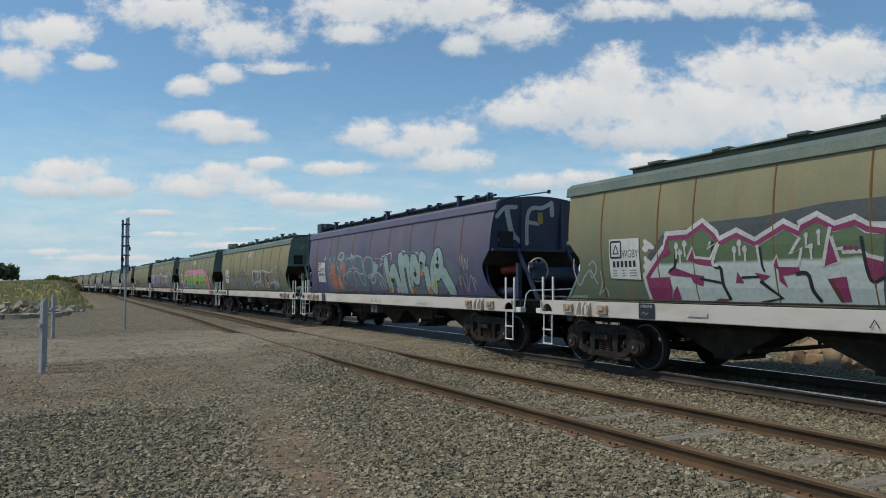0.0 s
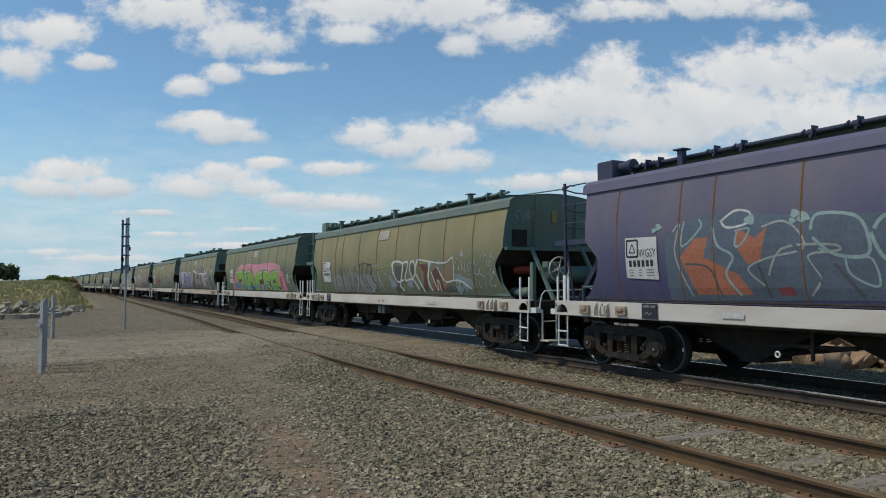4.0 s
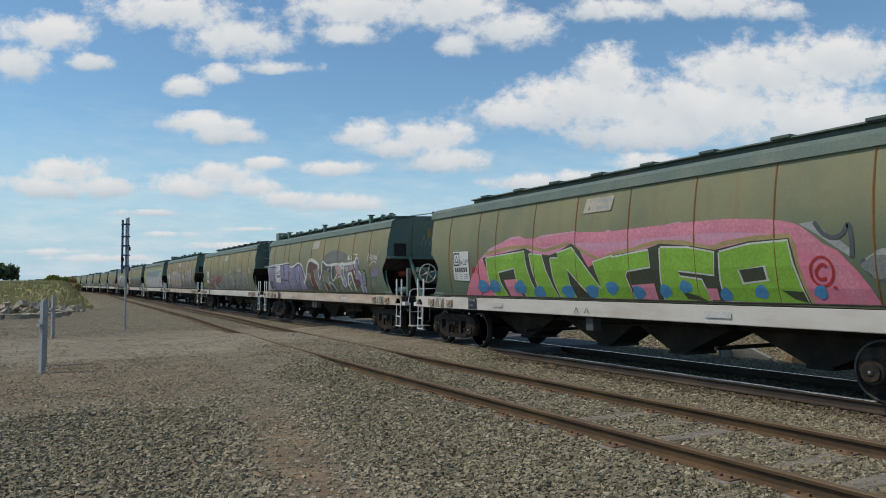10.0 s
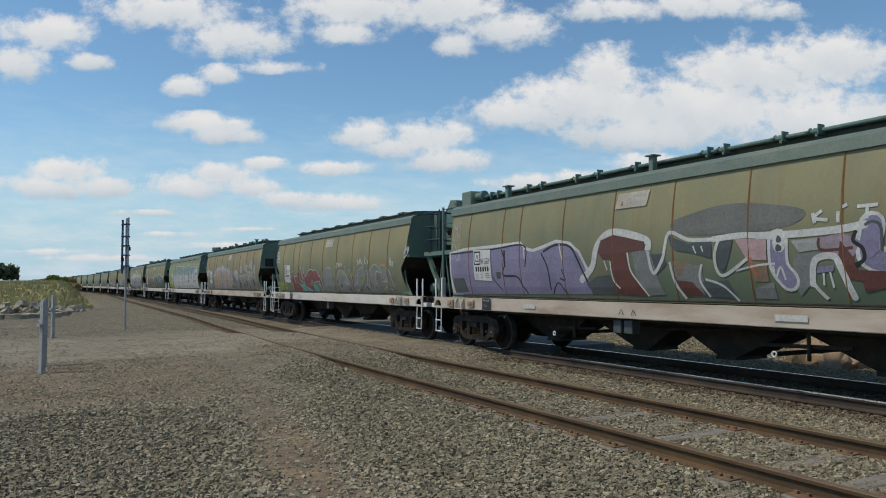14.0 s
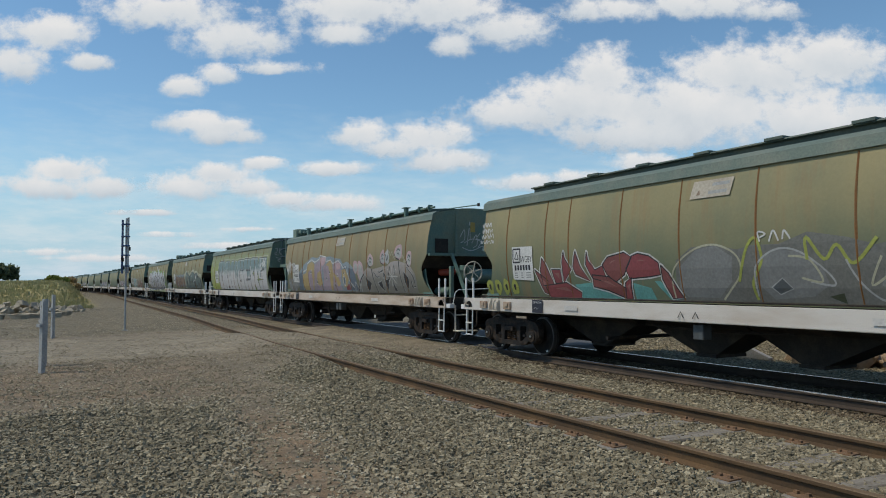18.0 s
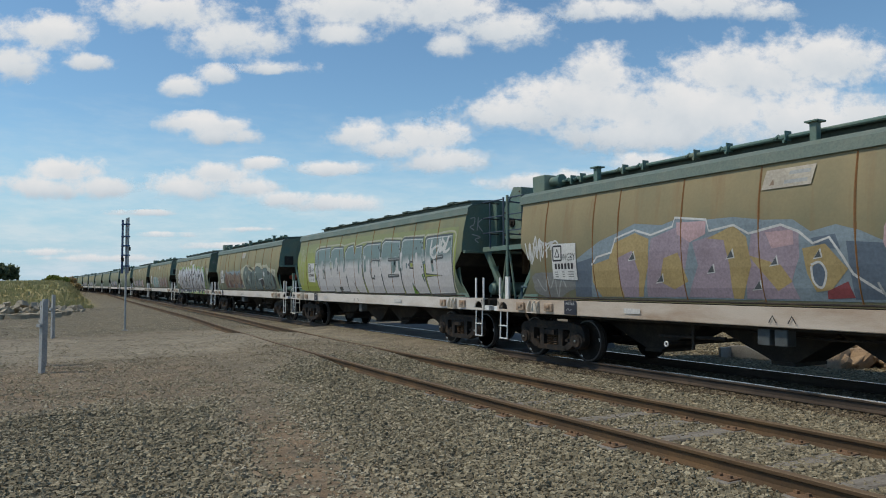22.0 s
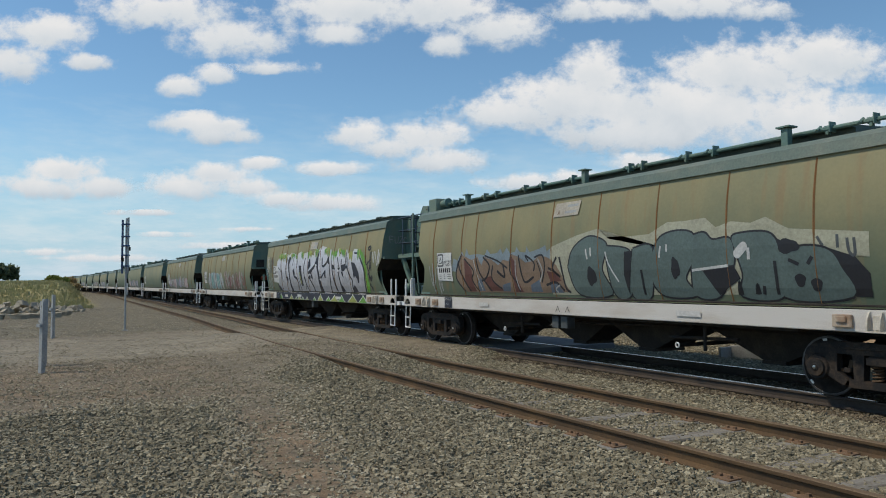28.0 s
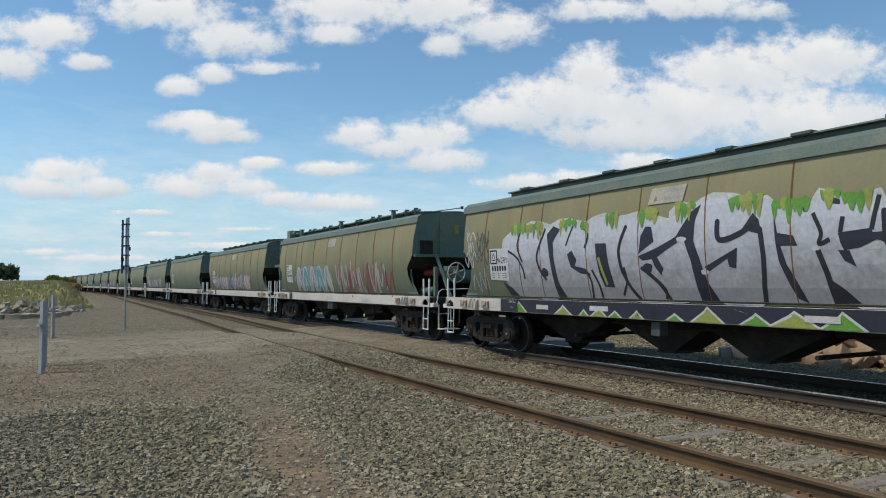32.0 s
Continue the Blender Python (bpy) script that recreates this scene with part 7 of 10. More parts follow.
        c.poly("cloudy", 1, [(-4.67, 1.91), (-4.19, 2), (-4.36, 1.27), (-4.83, 1.27)])
        c.poly("cloudy", 1, [(0.64, 2.05), (1.14, 2), (1.26, 1.74), (1.33, 1.32), (0.68, 1.31), (0.67, 1.54)])
        c.poly("cloudy", 1, [(0.16, 2.11), (0.5, 2.15), (0.56, 1.95), (0.24, 1.98)])
        c.poly("ochre", 2, [(-4.22, 1.86), (-3.76, 1.96), (-3.61, 2.23), (-3.09, 2.38), (-2.77, 2.26), (-2.81, 1.81), (-3.03, 1.29), (-4.08, 1.28), (-4.26, 1.55)])
        c.poly("mauve", 3, [(-3.55, 1.96), (-3.17, 2.08), (-3.03, 1.68), (-3.13, 1.29), (-3.49, 1.28), (-3.54, 1.69)])
        c.poly("mauve", 2, [(-2.72, 2.26), (-2.14, 2.42), (-1.89, 2.16), (-2.07, 1.55), (-2.05, 1.3), (-2.93, 1.29)])
        c.poly("ochre", 3, [(-2.45, 1.93), (-2.14, 2.01), (-1.98, 1.55), (-2.29, 1.42), (-2.58, 1.55)])
        c.poly("rose", 2, [(-2.17, 2.49), (-1.57, 2.47), (-1.58, 2.27), (-1.89, 2.16), (-2.15, 2.3)])
        c.poly("mauve", 2, [(-1.84, 2.16), (-1.26, 2.28), (-1.06, 1.9), (-1.14, 1.3), (-2.03, 1.3), (-1.75, 1.79)])
        c.poly("ochre", 3, [(-1.54, 2.2), (-1.06, 2.37), (-0.84, 2.18), (-0.78, 1.78), (-1, 1.29), (-1.17, 1.29), (-1.16, 1.78), (-1.24, 2.16)])
        c.poly("mauve", 2, [(-0.76, 2.22), (-0.28, 2.31), (-0.01, 2.21), (-0.02, 1.87), (-0.17, 1.54), (-0.09, 1.3), (-0.94, 1.29)])
        c.poly("ochre", 3, [(-0.82, 1.92), (-0.31, 1.77), (-0.16, 1.54), (-0.4, 1.41)])
        c.poly("rose", 3, [(-0.53, 2.23), (-0.1, 2.24), (-0.09, 2.04), (-0.43, 2)])
        c.poly("ochre", 3, [(0.03, 1.98), (0.36, 2.03), (0.5, 1.86), (0.64, 1.7), (0.39, 1.43), (0.17, 1.4), (0.07, 1.65)])
        c.blob("cloudy", 4, 0.24, 1.63, 0.1, 0.15, 0.2, 0.05)
        c.stroke("chalk", 4, [(0.14, 1.76), (0.27, 1.79), (0.34, 1.65), (0.26, 1.46), (0.15, 1.54), (0.14, 1.74)], 0.03)
        c.poly("maroon", 3, [(0.32, 1.41), (0.62, 1.54), (0.68, 1.33), (0.31, 1.31)])
        c.stroke("chalk", 4, [(-4.24, 1.86), (-4.08, 2), (-3.69, 2.07), (-3.58, 2.31), (-3.1, 2.43), (-2.72, 2.32), (-2.25, 2.43), (-2.2, 2.57), (-1.57, 2.49), (-1.51, 2.31), (-1.06, 2.37), (-0.8, 2.23), (-0.28, 2.32), (-0.01, 2.21), (0.19, 2.04), (0.42, 2.11), (0.58, 1.86), (0.7, 1.63), (1.05, 1.39)], 0.035, False)
        c.poly("chalk", 4, [(-3.29, 1.9), (-3.09, 1.92), (-3.12, 2.08)])
        c.poly("slate", 5, [(-3.26, 1.92), (-3.11, 1.93), (-3.14, 2.05)])
        c.poly("chalk", 4, [(-2.69, 1.51), (-2.49, 1.54), (-2.49, 1.69)])
        c.poly("slate", 5, [(-2.65, 1.54), (-2.51, 1.55), (-2.52, 1.66)])
        c.poly("chalk", 4, [(-1.6, 1.66), (-1.43, 1.68), (-1.44, 1.82)])
        c.poly("slate", 5, [(-1.58, 1.68), (-1.45, 1.69), (-1.47, 1.8)])
        c.poly("chalk", 4, [(-1.23, 1.87), (-1.06, 1.89), (-1.08, 2.03)])
        c.poly("slate", 5, [(-1.2, 1.89), (-1.08, 1.9), (-1.11, 2.01)])
        c.poly("chalk", 4, [(-0.49, 1.75), (-0.34, 1.77), (-0.36, 1.91)])
        c.poly("slate", 5, [(-0.47, 1.77), (-0.36, 1.78), (-0.38, 1.88)])
        c.poly("chalk", 4, [(-0.82, 1.41), (-0.65, 1.43), (-0.65, 1.57)])
        c.poly("slate", 5, [(-0.79, 1.43), (-0.66, 1.44), (-0.68, 1.55)])
        c.poly("chalk", 4, [(0.17, 1.83), (0.31, 1.85), (0.29, 1.98)])
        c.poly("slate", 5, [(0.19, 1.85), (0.29, 1.86), (0.27, 1.95)])
        c.scribble("haze", 5, 1.05, 1.75, 1.3, 1.6, 4, 0.03, 6)
        c.poly("fendfill", 1, [(1.29, 1.27), (1.44, 1.54), (1.78, 1.83), (2.03, 1.92), (2.31, 2.04), (2.6, 1.98), (2.98, 1.99), (3.49, 2.05), (3.72, 2.03), (4.02, 2.15), (4.31, 2.18), (4.55, 2.17), (4.86, 2.12), (5.12, 2.1), (5.36, 1.97), (5.58, 1.78), (5.63, 1.53), (5.61, 1.27), (3.78, 1.26)])
        c.poly("ink", 3, [(2.05, 1.83), (2.24, 1.67), (2.55, 1.54), (2.27, 1.29), (2.13, 1.35), (2.11, 1.63)])
        c.stroke("haze", 4, [(2.05, 1.83), (2.24, 1.67), (2.55, 1.54), (2.27, 1.29), (2.13, 1.35), (2.11, 1.63), (2.05, 1.83)], 0.02, False)
        c.poly("ink", 3, [(3, 1.95), (3.19, 1.89), (3.53, 1.97), (3.43, 1.88), (3.16, 1.84)])
        c.stroke("haze", 4, [(3, 1.95), (3.19, 1.89), (3.53, 1.97), (3.43, 1.88), (3.16, 1.84), (3, 1.95)], 0.02, False)
        c.poly("ink", 3, [(3, 1.55), (3.32, 1.62), (3.36, 1.45), (3.45, 1.29), (3.22, 1.39)])
        c.stroke("haze", 4, [(3, 1.55), (3.32, 1.62), (3.36, 1.45), (3.45, 1.29), (3.22, 1.39), (3, 1.55)], 0.02, False)
        c.poly("ink", 3, [(3.47, 1.88), (3.63, 1.79), (3.48, 1.69)])
        c.stroke("haze", 4, [(3.47, 1.88), (3.63, 1.79), (3.48, 1.69), (3.47, 1.88)], 0.02, False)
        c.poly("ink", 3, [(3.48, 1.71), (3.68, 1.65), (3.87, 1.66), (3.73, 1.31), (3.6, 1.49)])
        c.stroke("haze", 4, [(3.48, 1.71), (3.68, 1.65), (3.87, 1.66), (3.73, 1.31), (3.6, 1.49), (3.48, 1.71)], 0.02, False)
        c.poly("ink", 3, [(4.11, 1.7), (4.23, 1.45), (4.31, 1.32), (4.14, 1.28), (4.11, 1.45)])
        c.stroke("haze", 4, [(4.11, 1.7), (4.23, 1.45), (4.31, 1.32), (4.14, 1.28), (4.11, 1.45), (4.11, 1.7)], 0.02, False)
        c.poly("ink", 3, [(4.85, 1.88), (5.01, 1.79), (5.15, 1.71), (5.18, 1.56), (5.1, 1.37), (4.99, 1.41), (4.89, 1.56)])
        c.stroke("haze", 4, [(4.85, 1.88), (5.01, 1.79), (5.15, 1.71), (5.18, 1.56), (5.1, 1.37), (4.99, 1.41), (4.89, 1.56), (4.85, 1.88)], 0.02, False)
        c.poly("ink", 3, [(4.22, 2.15), (4.29, 2.02), (4.33, 1.71), (4.4, 1.52), (4.29, 1.69), (4.24, 1.94)])
        c.stroke("haze", 4, [(4.22, 2.15), (4.29, 2.02), (4.33, 1.71), (4.4, 1.52), (4.29, 1.69), (4.24, 1.94), (4.22, 2.15)], 0.02, False)
        c.stroke("ink", 4, [(1.36, 1.28), (1.68, 1.64), (1.99, 1.83)], 0.045)
        c.stroke("haze", 4, [(1.42, 1.27), (1.73, 1.63), (2.04, 1.82)], 0.02)
        c.stroke("ink", 4, [(2.6, 2), (2.74, 1.63), (2.91, 1.25)], 0.045)
        c.stroke("haze", 4, [(2.65, 1.99), (2.78, 1.62), (2.95, 1.25)], 0.02)
        c.stroke("ink", 4, [(2.77, 1.88), (3, 1.74), (3.17, 1.72)], 0.045)
        c.stroke("haze", 4, [(2.82, 1.87), (3.04, 1.73), (3.21, 1.71)], 0.02)
        c.stroke("ink", 4, [(5.32, 1.6), (5.35, 1.45), (5.53, 1.44)], 0.045)
        c.stroke("haze", 4, [(5.35, 1.6), (5.38, 1.44), (5.56, 1.43)], 0.02)
        c.stroke("ink", 4, [(5.1, 1.98), (5.42, 1.76), (5.51, 1.54)], 0.045)
        c.stroke("haze", 4, [(5.13, 1.97), (5.45, 1.76), (5.54, 1.54)], 0.02)
        c.stroke("ink", 4, [(3.96, 2.03), (3.87, 1.78), (3.94, 1.62)], 0.045)
        c.stroke("haze", 4, [(4, 2.02), (3.91, 1.78), (3.98, 1.61)], 0.02)
        c.stroke("ink", 4, [(4.58, 2.17), (4.64, 1.77), (4.8, 1.29)], 0.045)
        c.stroke("haze", 4, [(4.61, 2.16), (4.67, 1.76), (4.83, 1.28)], 0.02)
        c.blob("rose", 2, 1.3, 2.07, 0.21, 0.21, 1.3, 0.08)
        c.blob("haze", 3, 1.31, 2.04, 0.15, 0.15, 1.3, 0.1)
        c.blob("rose", 2, 1.69, 1.93, 0.26, 0.33, 1.7, 0.08)
        c.blob("haze", 3, 1.71, 1.9, 0.18, 0.24, 1.7, 0.1)
        c.blob("rose", 2, 2.52, 2.24, 0.24, 0.2, 2.5, 0.08)
        c.blob("haze", 3, 2.53, 2.21, 0.17, 0.15, 2.5, 0.1)
        c.stroke("slate", 4, [(2.42, 2.26), (2.5, 2.33), (2.62, 2.27)], 0.04)
        c.stroke("slate", 4, [(2.45, 2.18), (2.52, 2.22), (2.59, 2.16)], 0.03)
        c.stroke("ink", 4, [(2.3, 2.19), (2.4, 2.08), (2.56, 2.04)], 0.035)
        c.blob("rose", 2, 3.45, 2.31, 0.2, 0.21, 3.5, 0.08)
        c.blob("haze", 3, 3.46, 2.28, 0.14, 0.15, 3.5, 0.1)
        c.stroke("slate", 4, [(3.37, 2.33), (3.43, 2.4), (3.53, 2.35)], 0.04)
        c.stroke("slate", 4, [(3.39, 2.25), (3.45, 2.29), (3.51, 2.23)], 0.03)
        c.stroke("ink", 4, [(3.27, 2.26), (3.34, 2.15), (3.48, 2.11)], 0.035)
        c.blob("rose", 2, 4.55, 2.42, 0.27, 0.22, 4.5, 0.08)
        c.blob("haze", 3, 4.56, 2.4, 0.2, 0.15, 4.6, 0.1)
        c.stroke("slate", 4, [(4.44, 2.45), (4.52, 2.52), (4.66, 2.46)], 0.04)
        c.stroke("slate", 4, [(4.47, 2.36), (4.55, 2.4), (4.64, 2.34)], 0.03)
        c.stroke("ink", 4, [(4.3, 2.38), (4.41, 2.26), (4.61, 2.21)], 0.035)
        c.blob("rose", 2, 5.25, 2.22, 0.17, 0.22, 5.2, 0.08)
        c.blob("haze", 3, 5.25, 2.19, 0.13, 0.17, 5.2, 0.1)
        c.stroke("slate", 4, [(5.18, 2.24), (5.23, 2.32), (5.32, 2.26)], 0.04)
        c.stroke("slate", 4, [(5.19, 2.15), (5.25, 2.19), (5.3, 2.14)], 0.03)
        c.stroke("ink", 4, [(5.09, 2.16), (5.15, 2.04), (5.27, 2)], 0.035)
        c.blob("haze", 3, 3.76, 2.3, 0.19, 0.2, 3.8, 0.15)
        c.stroke("slate", 4, [(3.69, 2.4), (3.77, 2.21), (3.86, 2.36)], 0.04)
        c.stroke("creampaint", 4, [(3.89, 2.36), (3.97, 2.45), (4.01, 2.33), (4.07, 2.41)], 0.025)
        c.stroke("creampaint", 4, [(4.04, 2.36), (4.12, 2.46), (4.16, 2.34), (4.22, 2.42)], 0.025)
        c.stroke("creampaint", 4, [(4.22, 2.25), (4.3, 2.34), (4.33, 2.23), (4.39, 2.31)], 0.025)
        c.stroke("creampaint", 4, [(4.78, 2.24), (4.85, 2.33), (4.88, 2.22), (4.94, 2.29)], 0.025)
        c.stroke("creampaint", 4, [(4.9, 2.12), (4.97, 2.2), (5, 2.1), (5.05, 2.17)], 0.025)
        c.stroke("chalk", 6, [(3.69, 1.75), (4.45, 1.73)], 0.014)
        c.stroke("chalk", 6, [(3.8, 1.96), (4.34, 1.53)], 0.014)
        c.stroke("chalk", 6, [(4.11, 2.02), (4.04, 1.46)], 0.014)
        c.stroke("chalk", 6, [(4.38, 1.95), (3.76, 1.52)], 0.014)
        for k in range(5):
            c.scribble("chalk", 2, -6.3 + 0.15 * k, -5.95 + 0.18 * k, 1.9 + 0.1 * k, 2.35, k + 80, 0.035, 5)
        c.blob("greyfill", 0, -5.5, 1.5, 0.7, 0.26, 1, 0.1)
        c.scribble("haze", 2, -5.9, -5.1, 1.35, 1.7, 90, 0.03, 7)
    elif i == 7:
        c.poly("limeband", 0, [(-6.2, 1.225), (6.0, 1.225), (6.2, 2.2), (6.3, 2.92), (0.0, 3.05), (-6.3, 3.0), (-6.5, 2.4)])
        c.start_letter()
        c.stroke("slate", 2, [(-4.29, 2.7), (-4.01, 2.79), (-2.77, 2.8), (-2.78, 2.32), (-2.61, 1.81), (-2.5, 1.27), (-4.07, 1.25), (-4.2, 1.69), (-4.31, 2.25), (-4.29, 2.7)], 0.1, False)
        c.poly("silver", 3, [(-4.29, 2.7), (-4.01, 2.79), (-2.77, 2.8), (-2.78, 2.32), (-2.61, 1.81), (-2.5, 1.27), (-4.07, 1.25), (-4.2, 1.69), (-4.31, 2.25)])
        c.stroke("chalk", 4, [(-4.25, 2.68), (-3.98, 2.77), (-2.8, 2.78), (-2.81, 2.32), (-2.64, 1.81), (-2.53, 1.29), (-4.04, 1.28), (-4.16, 1.71), (-4.26, 2.25), (-4.25, 2.68)], 0.022, False)
        c.end_letter()
        c.start_letter()
        c.stroke("slate", 2, [(-2.63, 2.69), (-2.36, 2.77), (-1.52, 2.75), (-1.41, 2.38), (-1.25, 1.88), (-1.11, 1.28), (-2.39, 1.25), (-2.55, 1.55), (-2.63, 1.93), (-2.45, 2.28), (-2.69, 2.32), (-2.63, 2.69)], 0.1, False)
        c.poly("silver", 3, [(-2.63, 2.69), (-2.36, 2.77), (-1.52, 2.75), (-1.41, 2.38), (-1.25, 1.88), (-1.11, 1.28), (-2.39, 1.25), (-2.55, 1.55), (-2.63, 1.93), (-2.45, 2.28), (-2.69, 2.32)])
        c.stroke("chalk", 4, [(-2.6, 2.67), (-2.34, 2.75), (-1.53, 2.73), (-1.44, 2.38), (-1.28, 1.88), (-1.15, 1.3), (-2.37, 1.27), (-2.52, 1.57), (-2.61, 1.94), (-2.43, 2.28), (-2.66, 2.31), (-2.6, 2.67)], 0.022, False)
        c.end_letter()
        c.start_letter()
        c.stroke("slate", 2, [(-1.3, 2.56), (-1.06, 2.74), (-0.64, 2.78), (-0.41, 2.45), (-0.32, 2.71), (0.16, 2.73), (0.15, 2.31), (0.2, 1.76), (0.36, 1.25), (-0.24, 1.24), (-0.66, 1.66), (-0.36, 1.24), (-1.06, 1.25), (-1.14, 1.78), (-1.27, 2.14), (-1.3, 2.56)], 0.1, False)
        c.poly("silver", 3, [(-1.3, 2.56), (-1.06, 2.74), (-0.64, 2.78), (-0.41, 2.45), (-0.32, 2.71), (0.16, 2.73), (0.15, 2.31), (0.2, 1.76), (0.36, 1.25), (-0.24, 1.24), (-0.66, 1.66), (-0.36, 1.24), (-1.06, 1.25), (-1.14, 1.78), (-1.27, 2.14)])
        c.stroke("chalk", 4, [(-1.26, 2.54), (-1.03, 2.72), (-0.62, 2.76), (-0.41, 2.43), (-0.32, 2.69), (0.13, 2.71), (0.13, 2.3), (0.17, 1.77), (0.33, 1.27), (-0.24, 1.27), (-0.65, 1.67), (-0.36, 1.26), (-1.03, 1.28), (-1.11, 1.79), (-1.23, 2.14), (-1.26, 2.54)], 0.022, False)
        c.end_letter()
        c.start_letter()
        c.stroke("slate", 2, [(0.29, 2.67), (0.57, 2.75), (1.62, 2.74), (1.63, 2.23), (1.68, 1.74), (1.79, 1.25), (0.52, 1.24), (0.35, 1.65), (0.27, 2.19), (0.29, 2.67)], 0.1, False)
        c.poly("silver", 3, [(0.29, 2.67), (0.57, 2.75), (1.62, 2.74), (1.63, 2.23), (1.68, 1.74), (1.79, 1.25), (0.52, 1.24), (0.35, 1.65), (0.27, 2.19)])
        c.stroke("chalk", 4, [(0.32, 2.65), (0.6, 2.73), (1.6, 2.72), (1.61, 2.23), (1.65, 1.74), (1.76, 1.28), (0.55, 1.27), (0.38, 1.66), (0.31, 2.19), (0.32, 2.65)], 0.022, False)
        c.end_letter()
        c.start_letter()
        c.stroke("slate", 2, [(1.74, 2.71), (1.92, 2.79), (3, 2.73), (3, 2.25), (3.02, 1.8), (3.09, 1.26), (1.87, 1.25), (1.75, 1.73), (1.73, 2.23), (1.74, 2.71)], 0.1, False)
        c.poly("silver", 3, [(1.74, 2.71), (1.92, 2.79), (3, 2.73), (3, 2.25), (3.02, 1.8), (3.09, 1.26), (1.87, 1.25), (1.75, 1.73), (1.73, 2.23)])
        c.stroke("chalk", 4, [(1.77, 2.69), (1.95, 2.77), (2.98, 2.71), (2.97, 2.25), (3, 1.81), (3.06, 1.28), (1.9, 1.27), (1.78, 1.74), (1.76, 2.22), (1.77, 2.69)], 0.022, False)
        c.end_letter()
        c.start_letter()
        c.stroke("slate", 2, [(3.11, 2.72), (3.24, 2.78), (4.42, 2.74), (4.44, 2.33), (4.46, 1.77), (4.64, 1.27), (4.04, 1.26), (3.7, 1.56), (3.72, 1.26), (3.2, 1.25), (3.1, 1.62), (3.09, 2.16), (3.11, 2.72)], 0.1, False)
        c.poly("silver", 3, [(3.11, 2.72), (3.24, 2.78), (4.42, 2.74), (4.44, 2.33), (4.46, 1.77), (4.64, 1.27), (4.04, 1.26), (3.7, 1.56), (3.72, 1.26), (3.2, 1.25), (3.1, 1.62), (3.09, 2.16)])
        c.stroke("chalk", 4, [(3.15, 2.69), (3.27, 2.75), (4.4, 2.71), (4.42, 2.32), (4.43, 1.77), (4.61, 1.29), (4.03, 1.28), (3.71, 1.57), (3.72, 1.28), (3.23, 1.27), (3.13, 1.63), (3.12, 2.15), (3.15, 2.69)], 0.022, False)
        c.end_letter()
        c.start_letter()
        c.stroke("slate", 2, [(4.6, 2.7), (4.69, 2.73), (6.03, 2.73), (6.01, 2.18), (6.01, 1.69), (6, 1.29), (4.72, 1.26), (4.61, 1.67), (5.55, 1.73), (4.62, 1.81), (4.59, 2.26), (4.6, 2.7)], 0.1, False)
        c.poly("silver", 3, [(4.6, 2.7), (4.69, 2.73), (6.03, 2.73), (6.01, 2.18), (6.01, 1.69), (6, 1.29), (4.72, 1.26), (4.61, 1.67), (5.55, 1.73), (4.62, 1.81), (4.59, 2.26)])
        c.stroke("chalk", 4, [(4.63, 2.67), (4.72, 2.71), (6, 2.71), (5.98, 2.17), (5.98, 1.7), (5.97, 1.31), (4.75, 1.28), (4.64, 1.68), (5.54, 1.74), (4.65, 1.81), (4.62, 2.25), (4.63, 2.67)], 0.022, False)
        c.end_letter()
        c.stroke("creampaint", 1, [(4.77, 2.77), (6.1, 2.81), (6.11, 2.33), (6.06, 2.01), (6.07, 1.53), (6.13, 1.28)], 0.05)
        c.stroke("creampaint", 1, [(-4.37, 2.39), (-4.37, 2.79), (-4.03, 2.88), (-2.67, 2.87), (-2.39, 2.87), (-1.82, 2.87), (-1.44, 2.8), (-1.08, 2.84), (-0.58, 2.87), (-0.44, 2.74), (0.15, 2.83), (0.56, 2.83), (1.64, 2.83), (1.7, 2.78), (1.91, 2.87), (3.03, 2.81), (3.1, 2.77), (3.23, 2.84), (4.47, 2.81), (4.54, 2.76), (4.65, 2.81), (5.13, 2.8)], 0.05, False)
        c.stroke("slate", 5, [(-4.33, 2.27), (-4.11, 2.22), (-4.17, 1.71), (-4.37, 1.71)], 0.06, False)
        c.stroke("haze", 6, [(-4.31, 2.29), (-4.08, 2.24), (-4.13, 1.73), (-4.33, 1.74)], 0.02, False)
        c.stroke("slate", 5, [(-3.46, 2.21), (-3.33, 2.2), (-3.31, 1.72), (-3.49, 1.73), (-3.46, 2.19)], 0.06, False)
        c.stroke("haze", 6, [(-3.44, 2.23), (-3.31, 2.23), (-3.28, 1.75), (-3.46, 1.75), (-3.44, 2.22)], 0.02, False)
        c.stroke("slate", 5, [(-1.99, 2.14), (-1.93, 1.87), (-2.04, 1.88), (-1.99, 2.14)], 0.05, False)
        c.stroke("haze", 6, [(-1.97, 2.17), (-1.91, 1.89), (-2.02, 1.91), (-1.97, 2.17)], 0.02, False)
        c.stroke("slate", 5, [(1.6, 2.23), (1.08, 2.26), (0.9, 2.21), (0.87, 1.89), (0.96, 1.7), (1.16, 1.69), (1.17, 1.76)], 0.08, False)
        c.stroke("haze", 6, [(1.62, 2.25), (1.1, 2.28), (0.91, 2.23), (0.89, 1.91), (0.98, 1.72), (1.17, 1.71), (1.19, 1.78)], 0.02, False)
        c.stroke("slate", 5, [(2.25, 2.22), (2.97, 2.22)], 0.1, False)
        c.stroke("haze", 6, [(2.26, 2.24), (2.98, 2.23)], 0.02, False)
        c.stroke("slate", 5, [(2.21, 1.75), (2.89, 1.76)], 0.1, False)
        c.stroke("haze", 6, [(2.23, 1.76), (2.9, 1.78)], 0.02, False)
